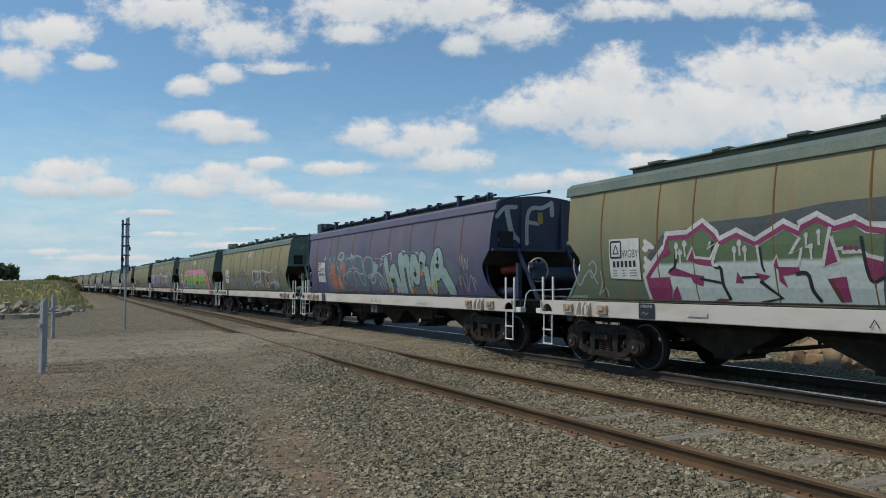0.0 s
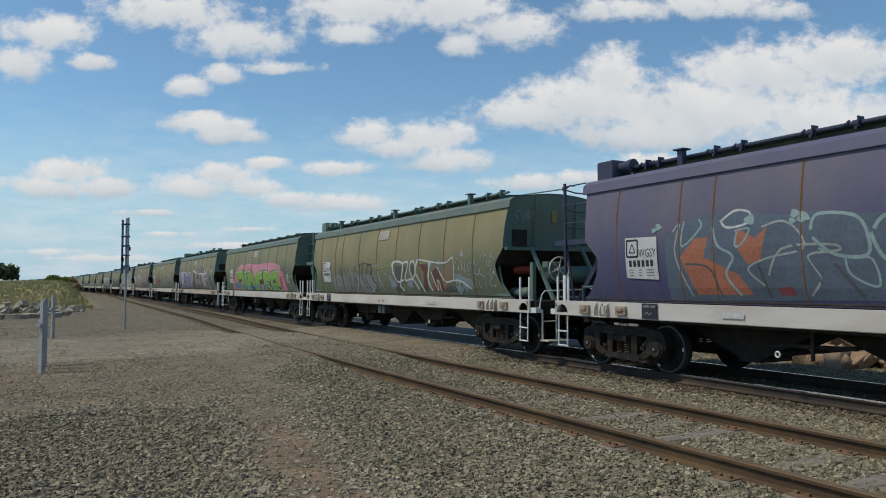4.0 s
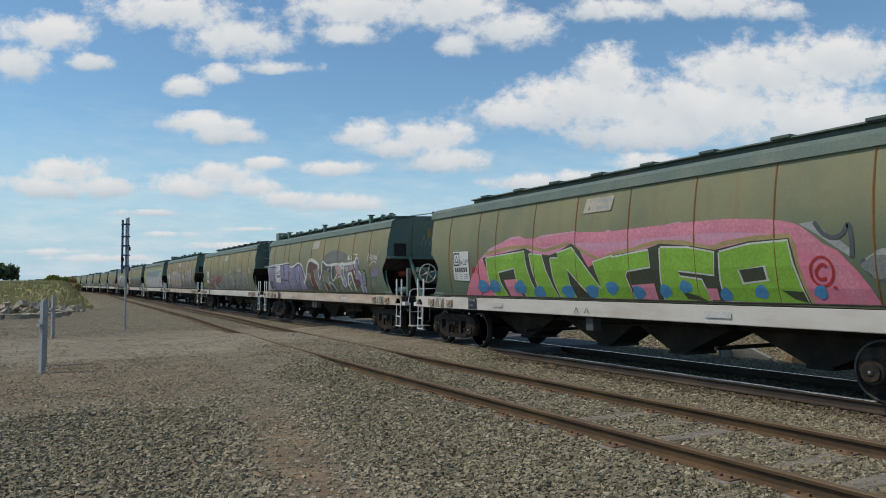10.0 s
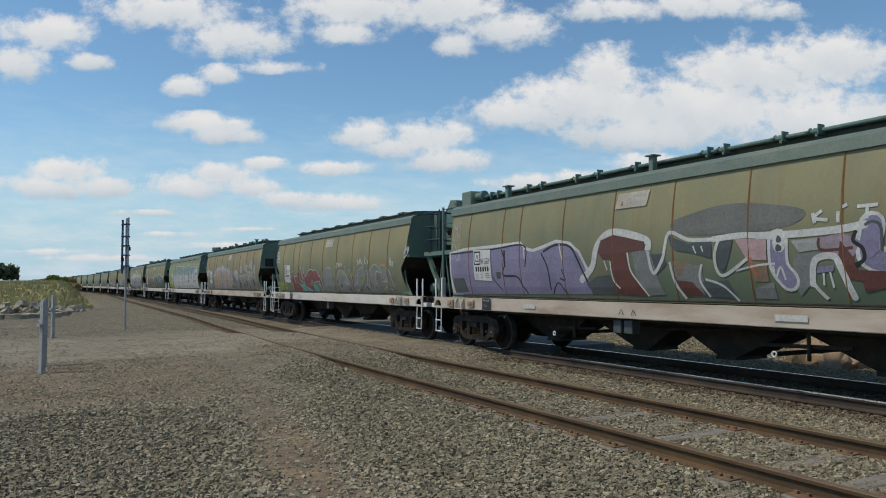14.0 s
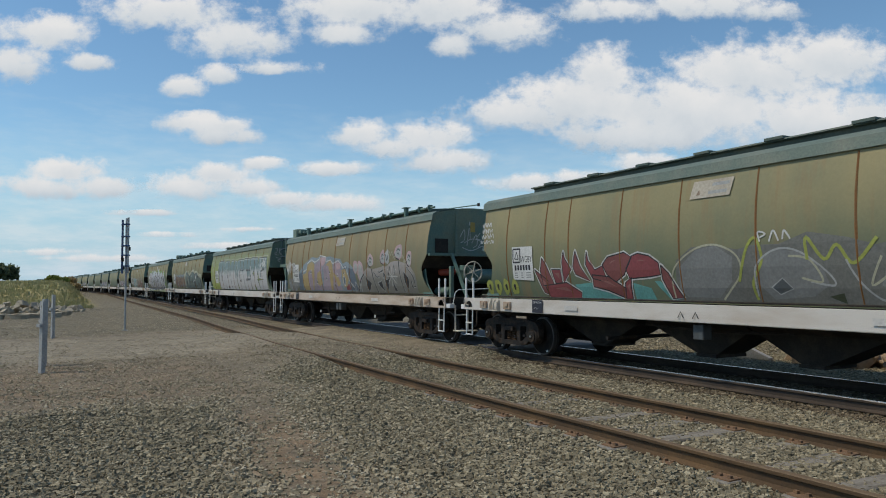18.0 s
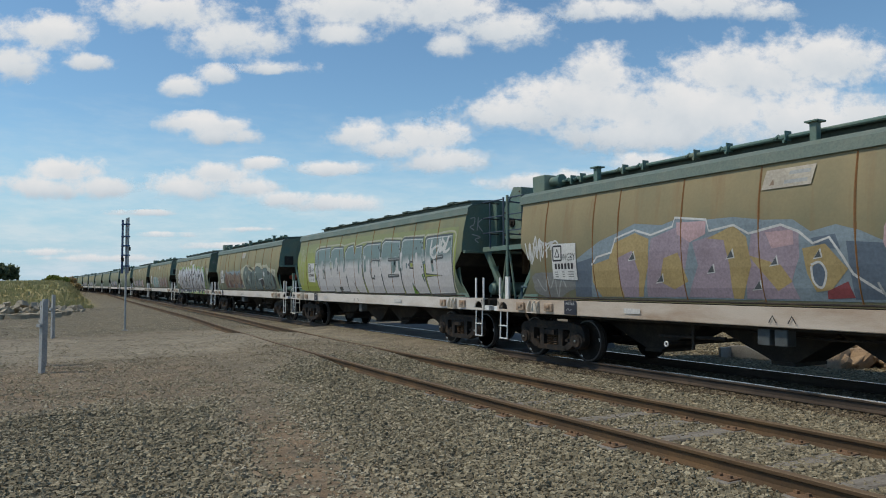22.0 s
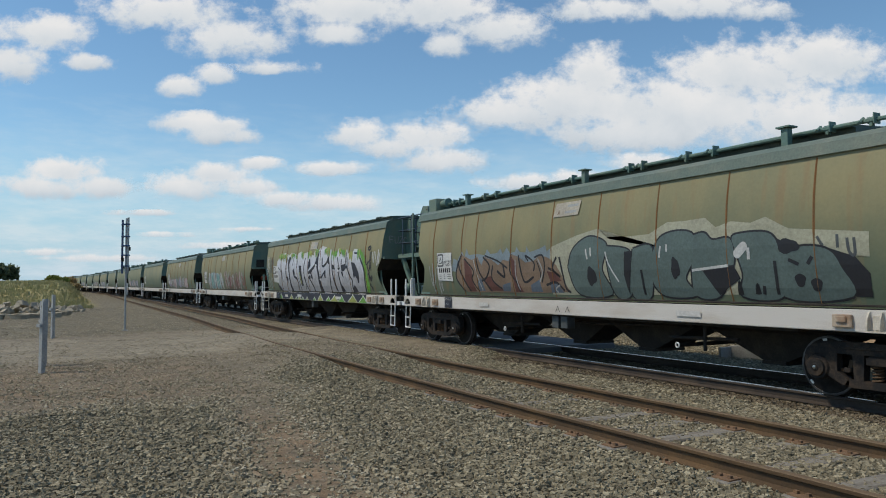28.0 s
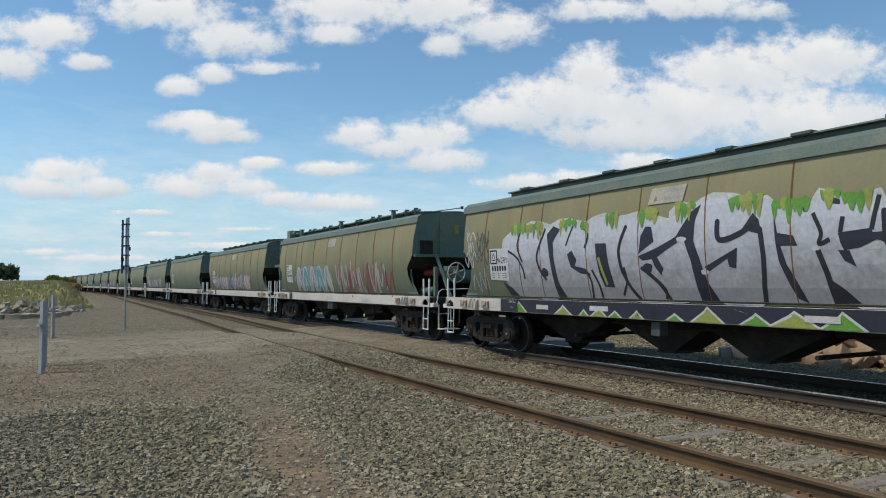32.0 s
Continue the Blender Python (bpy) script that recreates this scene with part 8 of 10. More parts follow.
        c.stroke("slate", 5, [(3.66, 2.13), (3.87, 2.13), (3.86, 1.95), (3.65, 1.96), (3.66, 2.13)], 0.07, False)
        c.stroke("haze", 6, [(3.67, 2.15), (3.88, 2.15), (3.87, 1.97), (3.66, 1.98), (3.67, 2.15)], 0.02, False)
        c.stroke("slate", 5, [(5.1, 2.18), (5.54, 2.21)], 0.11, False)
        c.stroke("haze", 6, [(5.11, 2.2), (5.55, 2.22)], 0.02, False)
        c.poly("slate", 4, [(-1.99, 1.42), (-1.69, 1.43), (-1.62, 1.24), (-1.97, 1.24)])
        c.poly("leafgreen", 3, [(2.85, 2.1), (2.98, 2.09), (2.95, 1.8), (2.86, 1.79)])
        c.poly("yellowgreen", 6, [(3.7, 2.09), (3.84, 2.09), (3.83, 1.99), (3.7, 1.98)])
        c.poly("leafgreen", 4, [(3.74, 1.47), (3.92, 1.26), (3.75, 1.26)])
        c.poly("slate", 4, [(4.34, 1.77), (4.45, 1.8), (4.52, 1.53), (4.42, 1.61)])
        c.poly("leafgreen", 5, [(4.36, 1.76), (4.43, 1.77), (4.45, 1.64)])
        c.blob("slate", 5, 1.49, 2.62, 0.04, 0.04, 1.5, 0.2)
        c.blob("slate", 5, 1.6, 2.53, 0.04, 0.04, 1.6, 0.2)
        c.blob("slate", 5, 2.93, 2.6, 0.03, 0.04, 2.9, 0.2)
        c.blob("slate", 5, 2.97, 2.51, 0.03, 0.03, 3, 0.2)
        c.blob("slate", 5, 4.29, 2.64, 0.03, 0.03, 4.3, 0.2)
        c.blob("slate", 5, 4.39, 2.61, 0.03, 0.03, 4.4, 0.2)
        c.blob("slate", 5, 4.39, 2.49, 0.03, 0.04, 4.4, 0.2)
        c.blob("slate", 5, 4.05, 2.48, 0.03, 0.04, 4, 0.2)
        c.blob("slate", 5, 3.58, 2.05, 0.04, 0.03, 3.6, 0.2)
        c.blob("slate", 5, 4.38, 1.97, 0.03, 0.03, 4.4, 0.2)
        r = random.Random(2)
        for k in range(46):
            u = r.uniform(-4.3, 5.4)
            z = r.uniform(2.0, 2.3)
            c.stroke("silver" if k % 2 else "chromed", 4, [(u, z + 0.10), (u + r.uniform(-0.04, 0.04), z - r.uniform(0.05, 0.2))], r.uniform(0.05, 0.16))
        for k in range(30):
            u = r.uniform(-4.2, 5.4)
            c.stroke("tealworn", 4, [(u, 2.25), (u + r.uniform(-0.05, 0.05), 2.12 - r.uniform(0, 0.25))], r.uniform(0.04, 0.13))
        c.stroke("chalk", 6, [(4.95, 2.64), (4.89, 2.33), (5.11, 2.19), (5.36, 2.43), (5.39, 2.64)], 0.07)
        c.stroke("chalk", 6, [(4.92, 2.33), (5.16, 2.47), (5.43, 2.47), (5.69, 2.32), (5.89, 2.39)], 0.07)
        c.stroke("chalk", 6, [(5.53, 2.67), (5.4, 2.34), (5.64, 2.49), (5.58, 2.61)], 0.07)
        c.stroke("chalk", 6, [(5.69, 2.53), (5.62, 2.3), (5.83, 2.69)], 0.07)
        c.blob("slate", 6, 5.9, 2.62, 0.06, 0.04, 5.9, 0.08)
        for k in range(6):
            c.scribble("creampaint", 2, -6.4 + 0.07 * k, -5.75 + 0.07 * k, 1.5 + 0.22 * k, 1.75 + 0.22 * k, k + 11, 0.03, 6)
    elif i == 8:
        c.poly("bluepale", 0, [(-4.68, 1.9), (-4.57, 2.14), (-4.38, 2.08), (-4.16, 2.3), (-4.05, 2.16), (-3.94, 2.36), (-3.84, 2.2), (-3.45, 2.21), (-3.13, 2.17), (-3.03, 2.3), (-2.89, 2.19), (-2.61, 2.2), (-2.47, 2.3), (-2.38, 2.17), (-2.22, 2.31), (-2.11, 2.18), (-1.9, 2.2), (-1.85, 2.31), (-1.73, 2.19), (-1.52, 2.17), (-1.48, 2.3), (-1.38, 2.17), (-1.02, 2.23), (-0.83, 2.29), (-0.78, 2.16), (-0.63, 2.24), (-0.55, 2.1), (-0.41, 2.12), (-0.38, 1.99), (-0.5, 1.77), (-0.56, 1.49), (-4.69, 1.83)])
        c.poly("tan", 1, [(-4.5, 1.69), (-4.32, 2.03), (-4.16, 2.21), (-3.71, 2.08), (-3.45, 2.14), (-3.29, 1.94), (-3.13, 2.13), (-2.84, 2.06), (-2.58, 1.93), (-2.38, 2.04), (-2.16, 2.01), (-2.07, 2.16), (-1.77, 2.09), (-1.53, 1.96), (-1.23, 1.99), (-1.02, 2.1), (-0.78, 2.05), (-0.65, 1.99), (-0.49, 1.88), (-0.37, 1.71), (-0.28, 1.54), (-0.14, 1.35), (-1.09, 1.33), (-4.03, 1.32), (-4.36, 1.49)])
        c.poly("brownred", 2, [(-4.05, 2.12), (-3.74, 1.85), (-3.73, 1.55), (-3.64, 1.34), (-3.97, 1.34), (-4.08, 1.62)])
        c.poly("brownred", 2, [(-2.05, 2.13), (-1.87, 1.91), (-1.89, 1.61), (-1.72, 1.34), (-2.02, 1.34), (-2.04, 1.67), (-2.11, 1.91)])
        c.poly("brownred", 2, [(-0.81, 1.77), (-0.56, 1.74), (-0.37, 1.57), (-0.73, 1.54)])
        c.poly("brownred", 2, [(-3.21, 1.62), (-2.94, 1.7), (-2.72, 1.49), (-2.43, 1.36), (-3.06, 1.36)])
        c.poly("cloudy", 2, [(-2.49, 1.49), (-2.16, 1.55), (-2.21, 1.35), (-2.5, 1.35)])
        c.poly("cloudy", 2, [(-1.42, 1.49), (-1.1, 1.6), (-1.04, 1.35), (-1.44, 1.35)])
        c.poly("cloudy", 2, [(-0.75, 1.49), (-0.55, 1.54), (-0.35, 1.34), (-0.75, 1.34)])
        c.poly("cloudy", 2, [(-3.55, 1.55), (-3.35, 1.66), (-3.25, 1.36), (-3.5, 1.35)])
        c.stroke("ink", 3, [(-4.32, 2.08), (-4.5, 1.69), (-4.29, 1.44), (-4.16, 1.34)], 0.05)
        c.stroke("ink", 3, [(-4.16, 2.23), (-4.33, 1.97), (-4.13, 1.62), (-3.9, 1.34)], 0.06)
        c.stroke("ink", 3, [(-4.05, 2.12), (-3.66, 1.82), (-3.76, 1.62), (-3.51, 1.34)], 0.04)
        c.stroke("ink", 3, [(-3.53, 2.18), (-3.41, 1.81), (-3.18, 1.55), (-2.97, 1.35)], 0.05)
        c.stroke("ink", 3, [(-3.2, 2.13), (-2.95, 1.93), (-3.09, 1.68), (-3.34, 1.58)], 0.05)
        c.stroke("ink", 3, [(-3.13, 2.16), (-2.61, 2.03), (-2.23, 1.86)], 0.04)
        c.stroke("ink", 3, [(-2.81, 1.93), (-2.87, 1.61), (-2.52, 1.4)], 0.04)
        c.stroke("ink", 3, [(-2.39, 1.95), (-2.37, 1.67), (-2.64, 1.8)], 0.06)
        c.stroke("ink", 3, [(-2.05, 2.16), (-2.13, 1.79), (-1.93, 1.55), (-1.85, 1.34)], 0.05)
        c.stroke("ink", 3, [(-1.77, 2.12), (-1.72, 1.79), (-1.61, 1.55), (-1.28, 1.66)], 0.05)
        c.stroke("ink", 3, [(-1.43, 1.99), (-1.52, 2.11), (-1.23, 1.95), (-1.26, 1.78)], 0.04)
        c.stroke("ink", 3, [(-1.2, 2.06), (-0.93, 2.09), (-0.88, 1.83), (-1.02, 1.54)], 0.04)
        c.stroke("ink", 3, [(-1.13, 1.98), (-1.04, 1.77), (-1.04, 1.6)], 0.03)
        c.stroke("ink", 3, [(-0.77, 1.83), (-0.59, 1.77), (-0.4, 1.65), (-0.62, 1.82), (-0.47, 2.04)], 0.05)
        c.stroke("ink", 3, [(-0.38, 2.04), (-0.32, 1.76), (-0.26, 1.43), (-0.14, 1.35)], 0.05)
        c.stroke("ink", 3, [(-0.88, 1.49), (-0.55, 1.54), (-0.33, 1.38)], 0.05)
        c.stroke("haze", 4, [(-3.63, 2.08), (-3.49, 1.68), (-3.35, 1.37)], 0.03)
        c.stroke("haze", 4, [(-1.9, 2.03), (-1.92, 1.67), (-1.83, 1.38)], 0.03)
        c.stroke("haze", 4, [(-1.09, 2.03), (-0.96, 1.77), (-1.09, 1.55)], 0.03)
        c.stroke("haze", 4, [(-0.44, 1.49), (-0.59, 1.41), (-0.53, 1.34)], 0.03)
        c.fan("creampaint", 0, [(2.73, 2.01)][0], [(-0.13, 1.3), (-0.73, 1.3), (-0.67, 2.24), (0.15, 2.43), (0.73, 2.52), (1.04, 2.32), (2.04, 2.34), (2.44, 2.51), (2.8, 2.5), (3.21, 2.52), (3.42, 2.36), (3.69, 2.43), (4.04, 2.38), (4.28, 2.45), (4.64, 2.26), (5.14, 2.21), (5.74, 2.15), (5.73, 1.84), (5.13, 1.96), (4.34, 1.36)])
        c.poly("ink", 1, [(4.3, 2.22), (4.63, 2.05), (5.13, 2.0), (5.55, 1.85), (5.72, 1.64), (5.71, 1.34), (5.44, 1.35), (5.2, 1.77), (4.54, 1.94)])
        puff(c, [(-0.12, 1.84), (0.06, 2.18), (0.49, 2.38), (0.89, 2.3), (1.0, 2.14), (0.84, 1.77), (1.02, 1.33), (0.13, 1.32)])
        puff(c, [(0.96, 2.19), (1.56, 2.09), (1.59, 1.76), (1.5, 1.32), (1.1, 1.33)])
        puff(c, [(1.66, 2.11), (2.11, 2.11), (1.99, 1.32), (1.54, 1.31)])
        puff(c, [(2.1, 1.99), (2.3, 2.27), (2.68, 2.35), (3.0, 2.26), (2.96, 1.87), (2.78, 1.59), (2.95, 1.33), (2.28, 1.32), (2.06, 1.6)])
        puff(c, [(2.97, 2.26), (3.2, 2.29), (3.36, 2.17), (3.68, 2.17), (3.72, 1.8), (3.4, 1.33), (2.95, 1.33), (2.93, 1.78)])
        puff(c, [(3.71, 2.15), (3.79, 2.23), (4.32, 2.22), (4.49, 1.95), (4.48, 1.34), (3.81, 1.33), (3.87, 1.67)])
        puff(c, [(4.49, 1.95), (4.89, 2.01), (5.21, 1.94), (5.36, 1.72), (5.46, 1.35), (4.5, 1.33)])
        c.poly("ink", 7, [(3.13, 1.72), (3.72, 1.79), (3.82, 1.59), (3.4, 1.34)])
        c.poly("ink", 7, [(1.45, 2.07), (1.63, 2.08), (1.59, 1.76), (1.47, 1.32), (1.4, 1.66)])
        c.blob("ink", 7, *[(0.54, 1.65)][0], 0.13, 0.17, 2, 0.12)
        c.blob("ink", 7, *[(2.59, 1.76)][0], 0.09, 0.17, 2, 0.12)
        c.blob("ink", 7, *[(4.63, 2.02)][0], 0.16, 0.1, 2, 0.12)
        c.stroke("chalk", 8, [(0.42, 2.16), (0.46, 1.97)], 0.035)
        c.stroke("chalk", 8, [(0.55, 2.18), (0.56, 2.02)], 0.035)
        c.stroke("chalk", 8, [(2.3, 2.13), (2.26, 1.94)], 0.035)
        c.stroke("chalk", 8, [(2.43, 2.15), (2.43, 2.03)], 0.035)
        c.stroke("chalk", 8, [(3.8, 1.95), (3.91, 2.05)], 0.14)
        c.stroke("chalk", 8, [(3.99, 2.03), (3.99, 1.86)], 0.05)
        c.stroke("chalk", 8, [(2.93, 1.72), (3.62, 1.78)], 0.04)
        c.stroke("chalk", 8, [(1.25, 1.55), (1.03, 1.87), (0.96, 2.09)], 0.03)
        c.stroke("ink", 8, [(3.81, 1.35), (3.79, 1.54), (3.76, 1.35)], 0.05)
        c.stroke("ink", 8, [(4.06, 1.36), (4.09, 1.5), (4.11, 1.36)], 0.05)
        c.stroke("ink", 8, [(4.18, 1.36), (4.2, 1.48)], 0.05)
        c.stroke("ink", 8, [(4.41, 1.83), (4.41, 1.36)], 0.05)
        c.stroke("ink", 8, [(1.83, 1.75), (1.85, 1.33)], 0.05)
        c.stroke("ink", 8, [(4.62, 1.84), (4.77, 1.77)], 0.05)
        c.stroke("ink", 8, [(4.9, 1.77), (4.97, 1.87)], 0.05)
        c.blob("ink", 8, *[(4.77, 1.56)][0], 0.08, 0.09)
        c.blob("ink", 8, *[(5.0, 1.5)][0], 0.08, 0.09)
        c.stroke("slate", 2, [(5.33, 2.14), (5.33, 1.97)], 0.04)
        c.stroke("slate", 2, [(5.46, 2.09), (5.48, 1.91), (5.55, 1.88), (5.55, 2.09)], 0.04)
        c.stroke("slate", 2, [(5.05, 2.13), (5.13, 2.0)], 0.04)
        c.scribble("haze", 2, -5.9, -5.2, 1.3, 1.9, 5, 0.025, 8)
    elif i == 9:
        c.stroke("chalk", 1, [(-4.59, 1.98), (-4.56, 2.45), (-4.26, 2.6), (-3.85, 2.68), (-3.57, 2.74), (-3.19, 2.69), (-2.93, 2.62), (-2.64, 2.71), (-2.36, 2.71), (-2.07, 2.64), (-1.8, 2.6), (-1.63, 2.67), (-1.34, 2.72), (-0.99, 2.63), (-0.72, 2.64), (-0.49, 2.67), (-0.11, 2.58), (0.24, 2.49), (0.3, 2.63), (0.45, 2.77), (0.72, 2.67), (0.9, 2.76), (1.1, 2.82), (1.48, 2.77), (1.79, 2.65), (2.04, 2.68), (2.21, 2.55), (2.42, 2.58), (2.55, 2.55), (2.69, 2.44), (2.86, 2.69), (3.14, 2.59), (3.3, 2.54), (3.63, 2.6), (3.69, 2.44), (3.79, 2.47), (4.04, 2.43), (4.18, 2.48), (4.29, 2.59), (4.56, 2.56), (4.63, 2.48), (4.76, 2.5), (4.9, 2.35), (5.12, 2.05), (5.17, 1.76), (5.18, 1.53), (5.15, 1.28)], 0.16, False)
        c.poly("chrome", 2, [(-4.59, 1.98), (-4.56, 2.45), (-4.26, 2.6), (-3.85, 2.68), (-3.57, 2.74), (-3.19, 2.69), (-2.93, 2.62), (-2.64, 2.71), (-2.36, 2.71), (-2.07, 2.64), (-1.8, 2.6), (-1.63, 2.67), (-1.34, 2.72), (-0.99, 2.63), (-0.72, 2.64), (-0.49, 2.67), (-0.11, 2.58), (0.24, 2.49), (0.3, 2.63), (0.45, 2.77), (0.72, 2.67), (0.9, 2.76), (1.1, 2.82), (1.48, 2.77), (1.79, 2.65), (2.04, 2.68), (2.21, 2.55), (2.42, 2.58), (2.55, 2.55), (2.69, 2.44), (2.86, 2.69), (3.14, 2.59), (3.3, 2.54), (3.63, 2.6), (3.69, 2.44), (3.79, 2.47), (4.04, 2.43), (4.18, 2.48), (4.29, 2.59), (4.56, 2.56), (4.63, 2.48), (4.76, 2.5), (4.9, 2.35), (5.12, 2.05), (5.17, 1.76), (5.18, 1.53), (5.15, 1.28), (4.44, 1.25), (1.63, 1.24), (0.03, 1.23), (-4.31, 1.25), (-4.54, 1.56)])
        c.stroke("ink", 4, [(4.68, 2.48), (4.9, 2.25), (5.1, 2.01), (5.13, 1.76), (5.08, 1.28)], 0.09)
        c.stroke("ink", 5, [(-4.43, 2.23), (-4.09, 2.08), (-3.88, 1.83), (-3.84, 1.62)], 0.05)
        c.stroke("ink", 5, [(-3.93, 2.66), (-4.06, 2.32), (-3.88, 1.97)], 0.05)
        c.stroke("ink", 5, [(-3.08, 2.63), (-3.21, 2.39), (-3.36, 2.09), (-3.29, 1.82), (-3.09, 1.59)], 0.06)
        c.stroke("ink", 5, [(-2.21, 2.62), (-2.41, 2.25)], 0.04)
        c.stroke("ink", 5, [(-1.84, 1.77), (-1.72, 1.52), (-1.76, 1.23)], 0.05)
        c.stroke("ink", 5, [(-1.68, 1.77), (-1.52, 1.49), (-1.49, 1.26)], 0.05)
        c.stroke("ink", 5, [(-1.91, 2.58), (-1.76, 2.41), (-1.86, 2.18)], 0.05)
        c.stroke("ink", 5, [(-0.83, 1.8), (-0.79, 1.55), (-0.93, 1.31)], 0.05)
        c.stroke("ink", 5, [(-0.76, 2.5), (-0.93, 2.13), (-0.89, 1.78), (-0.71, 1.45), (-0.53, 1.24)], 0.07)
        c.stroke("ink", 5, [(-0.22, 1.68), (0.08, 1.43), (0.06, 1.26)], 0.05)
        c.stroke("ink", 5, [(-0.42, 1.79), (-0.04, 1.52), (0.18, 1.21)], 0.06)
        c.stroke("ink", 5, [(1.21, 2.44), (1.24, 2.17), (1.59, 2.23), (1.89, 2.4)], 0.09)
        c.stroke("ink", 5, [(1.95, 2.28), (1.99, 1.83), (1.93, 1.23)], 0.08)
        c.stroke("ink", 5, [(2.76, 2.44), (2.87, 2.18), (2.84, 2.03), (2.99, 2.08)], 0.06)
        c.stroke("ink", 5, [(2.82, 1.94), (2.92, 1.63), (2.99, 1.25)], 0.08)
        c.stroke("ink", 5, [(3.17, 2.36), (3.13, 2.16)], 0.06)
        c.stroke("ink", 5, [(3.63, 2.59), (3.53, 2.17)], 0.06)
        c.stroke("ink", 5, [(3.69, 2.39), (3.72, 2), (3.91, 1.76), (4.06, 1.62), (4, 1.35)], 0.07)
        c.stroke("ink", 5, [(2.58, 2.61), (2.66, 2.47)], 0.05)
        c.poly("panel", 5, [(-3.02, 2.51), (-2.81, 2.66), (-2.6, 2.58), (-2.82, 2.33), (-2.79, 1.94), (-2.71, 1.55), (-2.51, 1.22), (-2.78, 1.21), (-2.85, 1.49), (-2.92, 1.94)])
        c.poly("panel", 5, [(-2.37, 2.08), (-2.23, 2.15), (-2.1, 1.97), (-2.16, 1.85), (-1.86, 1.8), (-1.71, 1.67), (-2.01, 1.71), (-2.28, 1.83)])
        c.poly("panel", 5, [(-1.56, 2.25), (-1.26, 2.24), (-1.22, 1.9), (-1.11, 1.45), (-1.37, 1.46), (-1.47, 1.67), (-1.53, 1.97)])
        c.poly("panel", 5, [(-0.39, 2.32), (-0.28, 2.47), (-0.15, 2.46), (-0.09, 2.21), (-0.28, 2.11), (-0.45, 2.02)])
        c.poly("panel", 5, [(-0.46, 1.98), (-0.04, 2.1), (0.23, 2.2), (0.49, 2.31), (0.47, 2.19), (0.15, 2.04), (-0.03, 1.95), (0.1, 1.76), (0.03, 1.65), (-0.09, 1.79), (-0.15, 1.92), (-0.37, 1.9)])
        c.poly("panel", 5, [(0.69, 2.63), (0.89, 2.74), (0.78, 2.49), (0.75, 2.18), (0.85, 1.91), (0.97, 1.54), (1.15, 1.23), (0.79, 1.22), (0.73, 1.54), (0.68, 1.86), (0.57, 2.16), (0.4, 2.28)])
        c.poly("panel", 5, [(0.94, 1.77), (1.56, 2.04), (1.52, 1.73), (1.4, 1.76), (1.37, 1.88), (1.01, 1.69)])
        c.poly("panel", 5, [(1.65, 2.3), (1.83, 2.52), (1.93, 2.42), (1.99, 2.2), (1.81, 2.25)])
        c.poly("panel", 5, [(2.17, 2.5), (2.23, 2.21), (2.47, 2.16), (2.53, 2.02), (2.27, 2.03), (2.35, 1.77), (2.5, 1.49), (2.6, 1.24), (2.45, 1.31), (2.34, 1.54), (2.23, 1.82), (2.19, 2.11)])
        c.poly("panel", 5, [(2.95, 1.57), (3.13, 1.44), (3.31, 1.26), (3.01, 1.25), (2.96, 1.37)])
        c.poly("panel", 5, [(3.1, 2.16), (3.52, 2.19), (3.6, 2.05), (3.39, 1.96), (3.17, 1.93), (3.13, 2.03)])
        c.poly("panel", 5, [(3.09, 1.94), (3.24, 1.93), (3.32, 1.72), (3.17, 1.8)])
        c.poly("panel", 5, [(4.04, 2.24), (4.33, 2.21), (4.52, 2.05), (4.66, 1.89), (4.68, 1.69), (4.61, 1.51), (4.53, 1.56), (4.48, 1.69), (4.35, 1.78), (4.22, 1.69), (4.17, 1.94)])
        c.poly("panel", 5, [(3.99, 1.35), (4.21, 1.49), (4.33, 1.37), (4.43, 1.26), (3.98, 1.24)])
        c.poly("panel", 5, [(3.51, 2.14), (3.66, 2.14), (3.72, 2), (3.59, 2.05)])
        c.poly("panel", 5, [(-4.69, 1.56), (-4.37, 1.44), (-4.14, 1.25), (-4.47, 1.27)])
        c.poly("panel", 5, [(4.28, 2.56), (4.56, 2.54), (4.55, 2.48), (4.29, 2.5)])
        c.poly("panel", 5, [(2.91, 2.66), (3.13, 2.58), (3.13, 2.52), (2.93, 2.56)])
        c.blob("panel", 6, -3.13, 1.74, 0.13, 0.09, -3.1, 0.08)
        c.blob("panel", 6, -0.26, 1.77, 0.11, 0.09, -0.3, 0.08)
        c.stroke("yellowgreen", 6, [(-1.48, 1.99), (-1.39, 1.73), (-1.3, 1.5)], 0.06)
        c.blob("chalk", 6, 0.5, 2.21, 0.1, 0.05, 0.5, 0.08)
        c.blob("chalk", 6, 0.94, 1.69, 0.08, 0.04, 0.9, 0.08)
        c.blob("chalk", 6, 3.57, 1.97, 0.08, 0.05, 3.6, 0.08)
        c.blob("chalk", 6, 2.79, 1.98, 0.06, 0.04, 2.8, 0.08)
        drips(c, "yellowgreen", 8, -4.27, -3.18, 2.7, 0)
        drips(c, "leafgreen", 8, -2.59, -2.12, 2.68, 1)
        drips(c, "yellowgreen", 8, -1.93, -1.75, 2.59, 2)
        drips(c, "leafgreen", 8, -1.25, -0.96, 2.69, 3)
        drips(c, "yellowgreen", 8, -0.45, -0.04, 2.69, 4)
        drips(c, "leafgreen", 8, 0.41, 0.75, 2.73, 5)
        drips(c, "yellowgreen", 8, 1.46, 1.96, 2.73, 6)
        drips(c, "leafgreen", 8, 2.18, 2.71, 2.6, 7)
        drips(c, "yellowgreen", 8, 2.9, 3.11, 2.67, 8)
        drips(c, "leafgreen", 8, 3.19, 3.55, 2.61, 9)
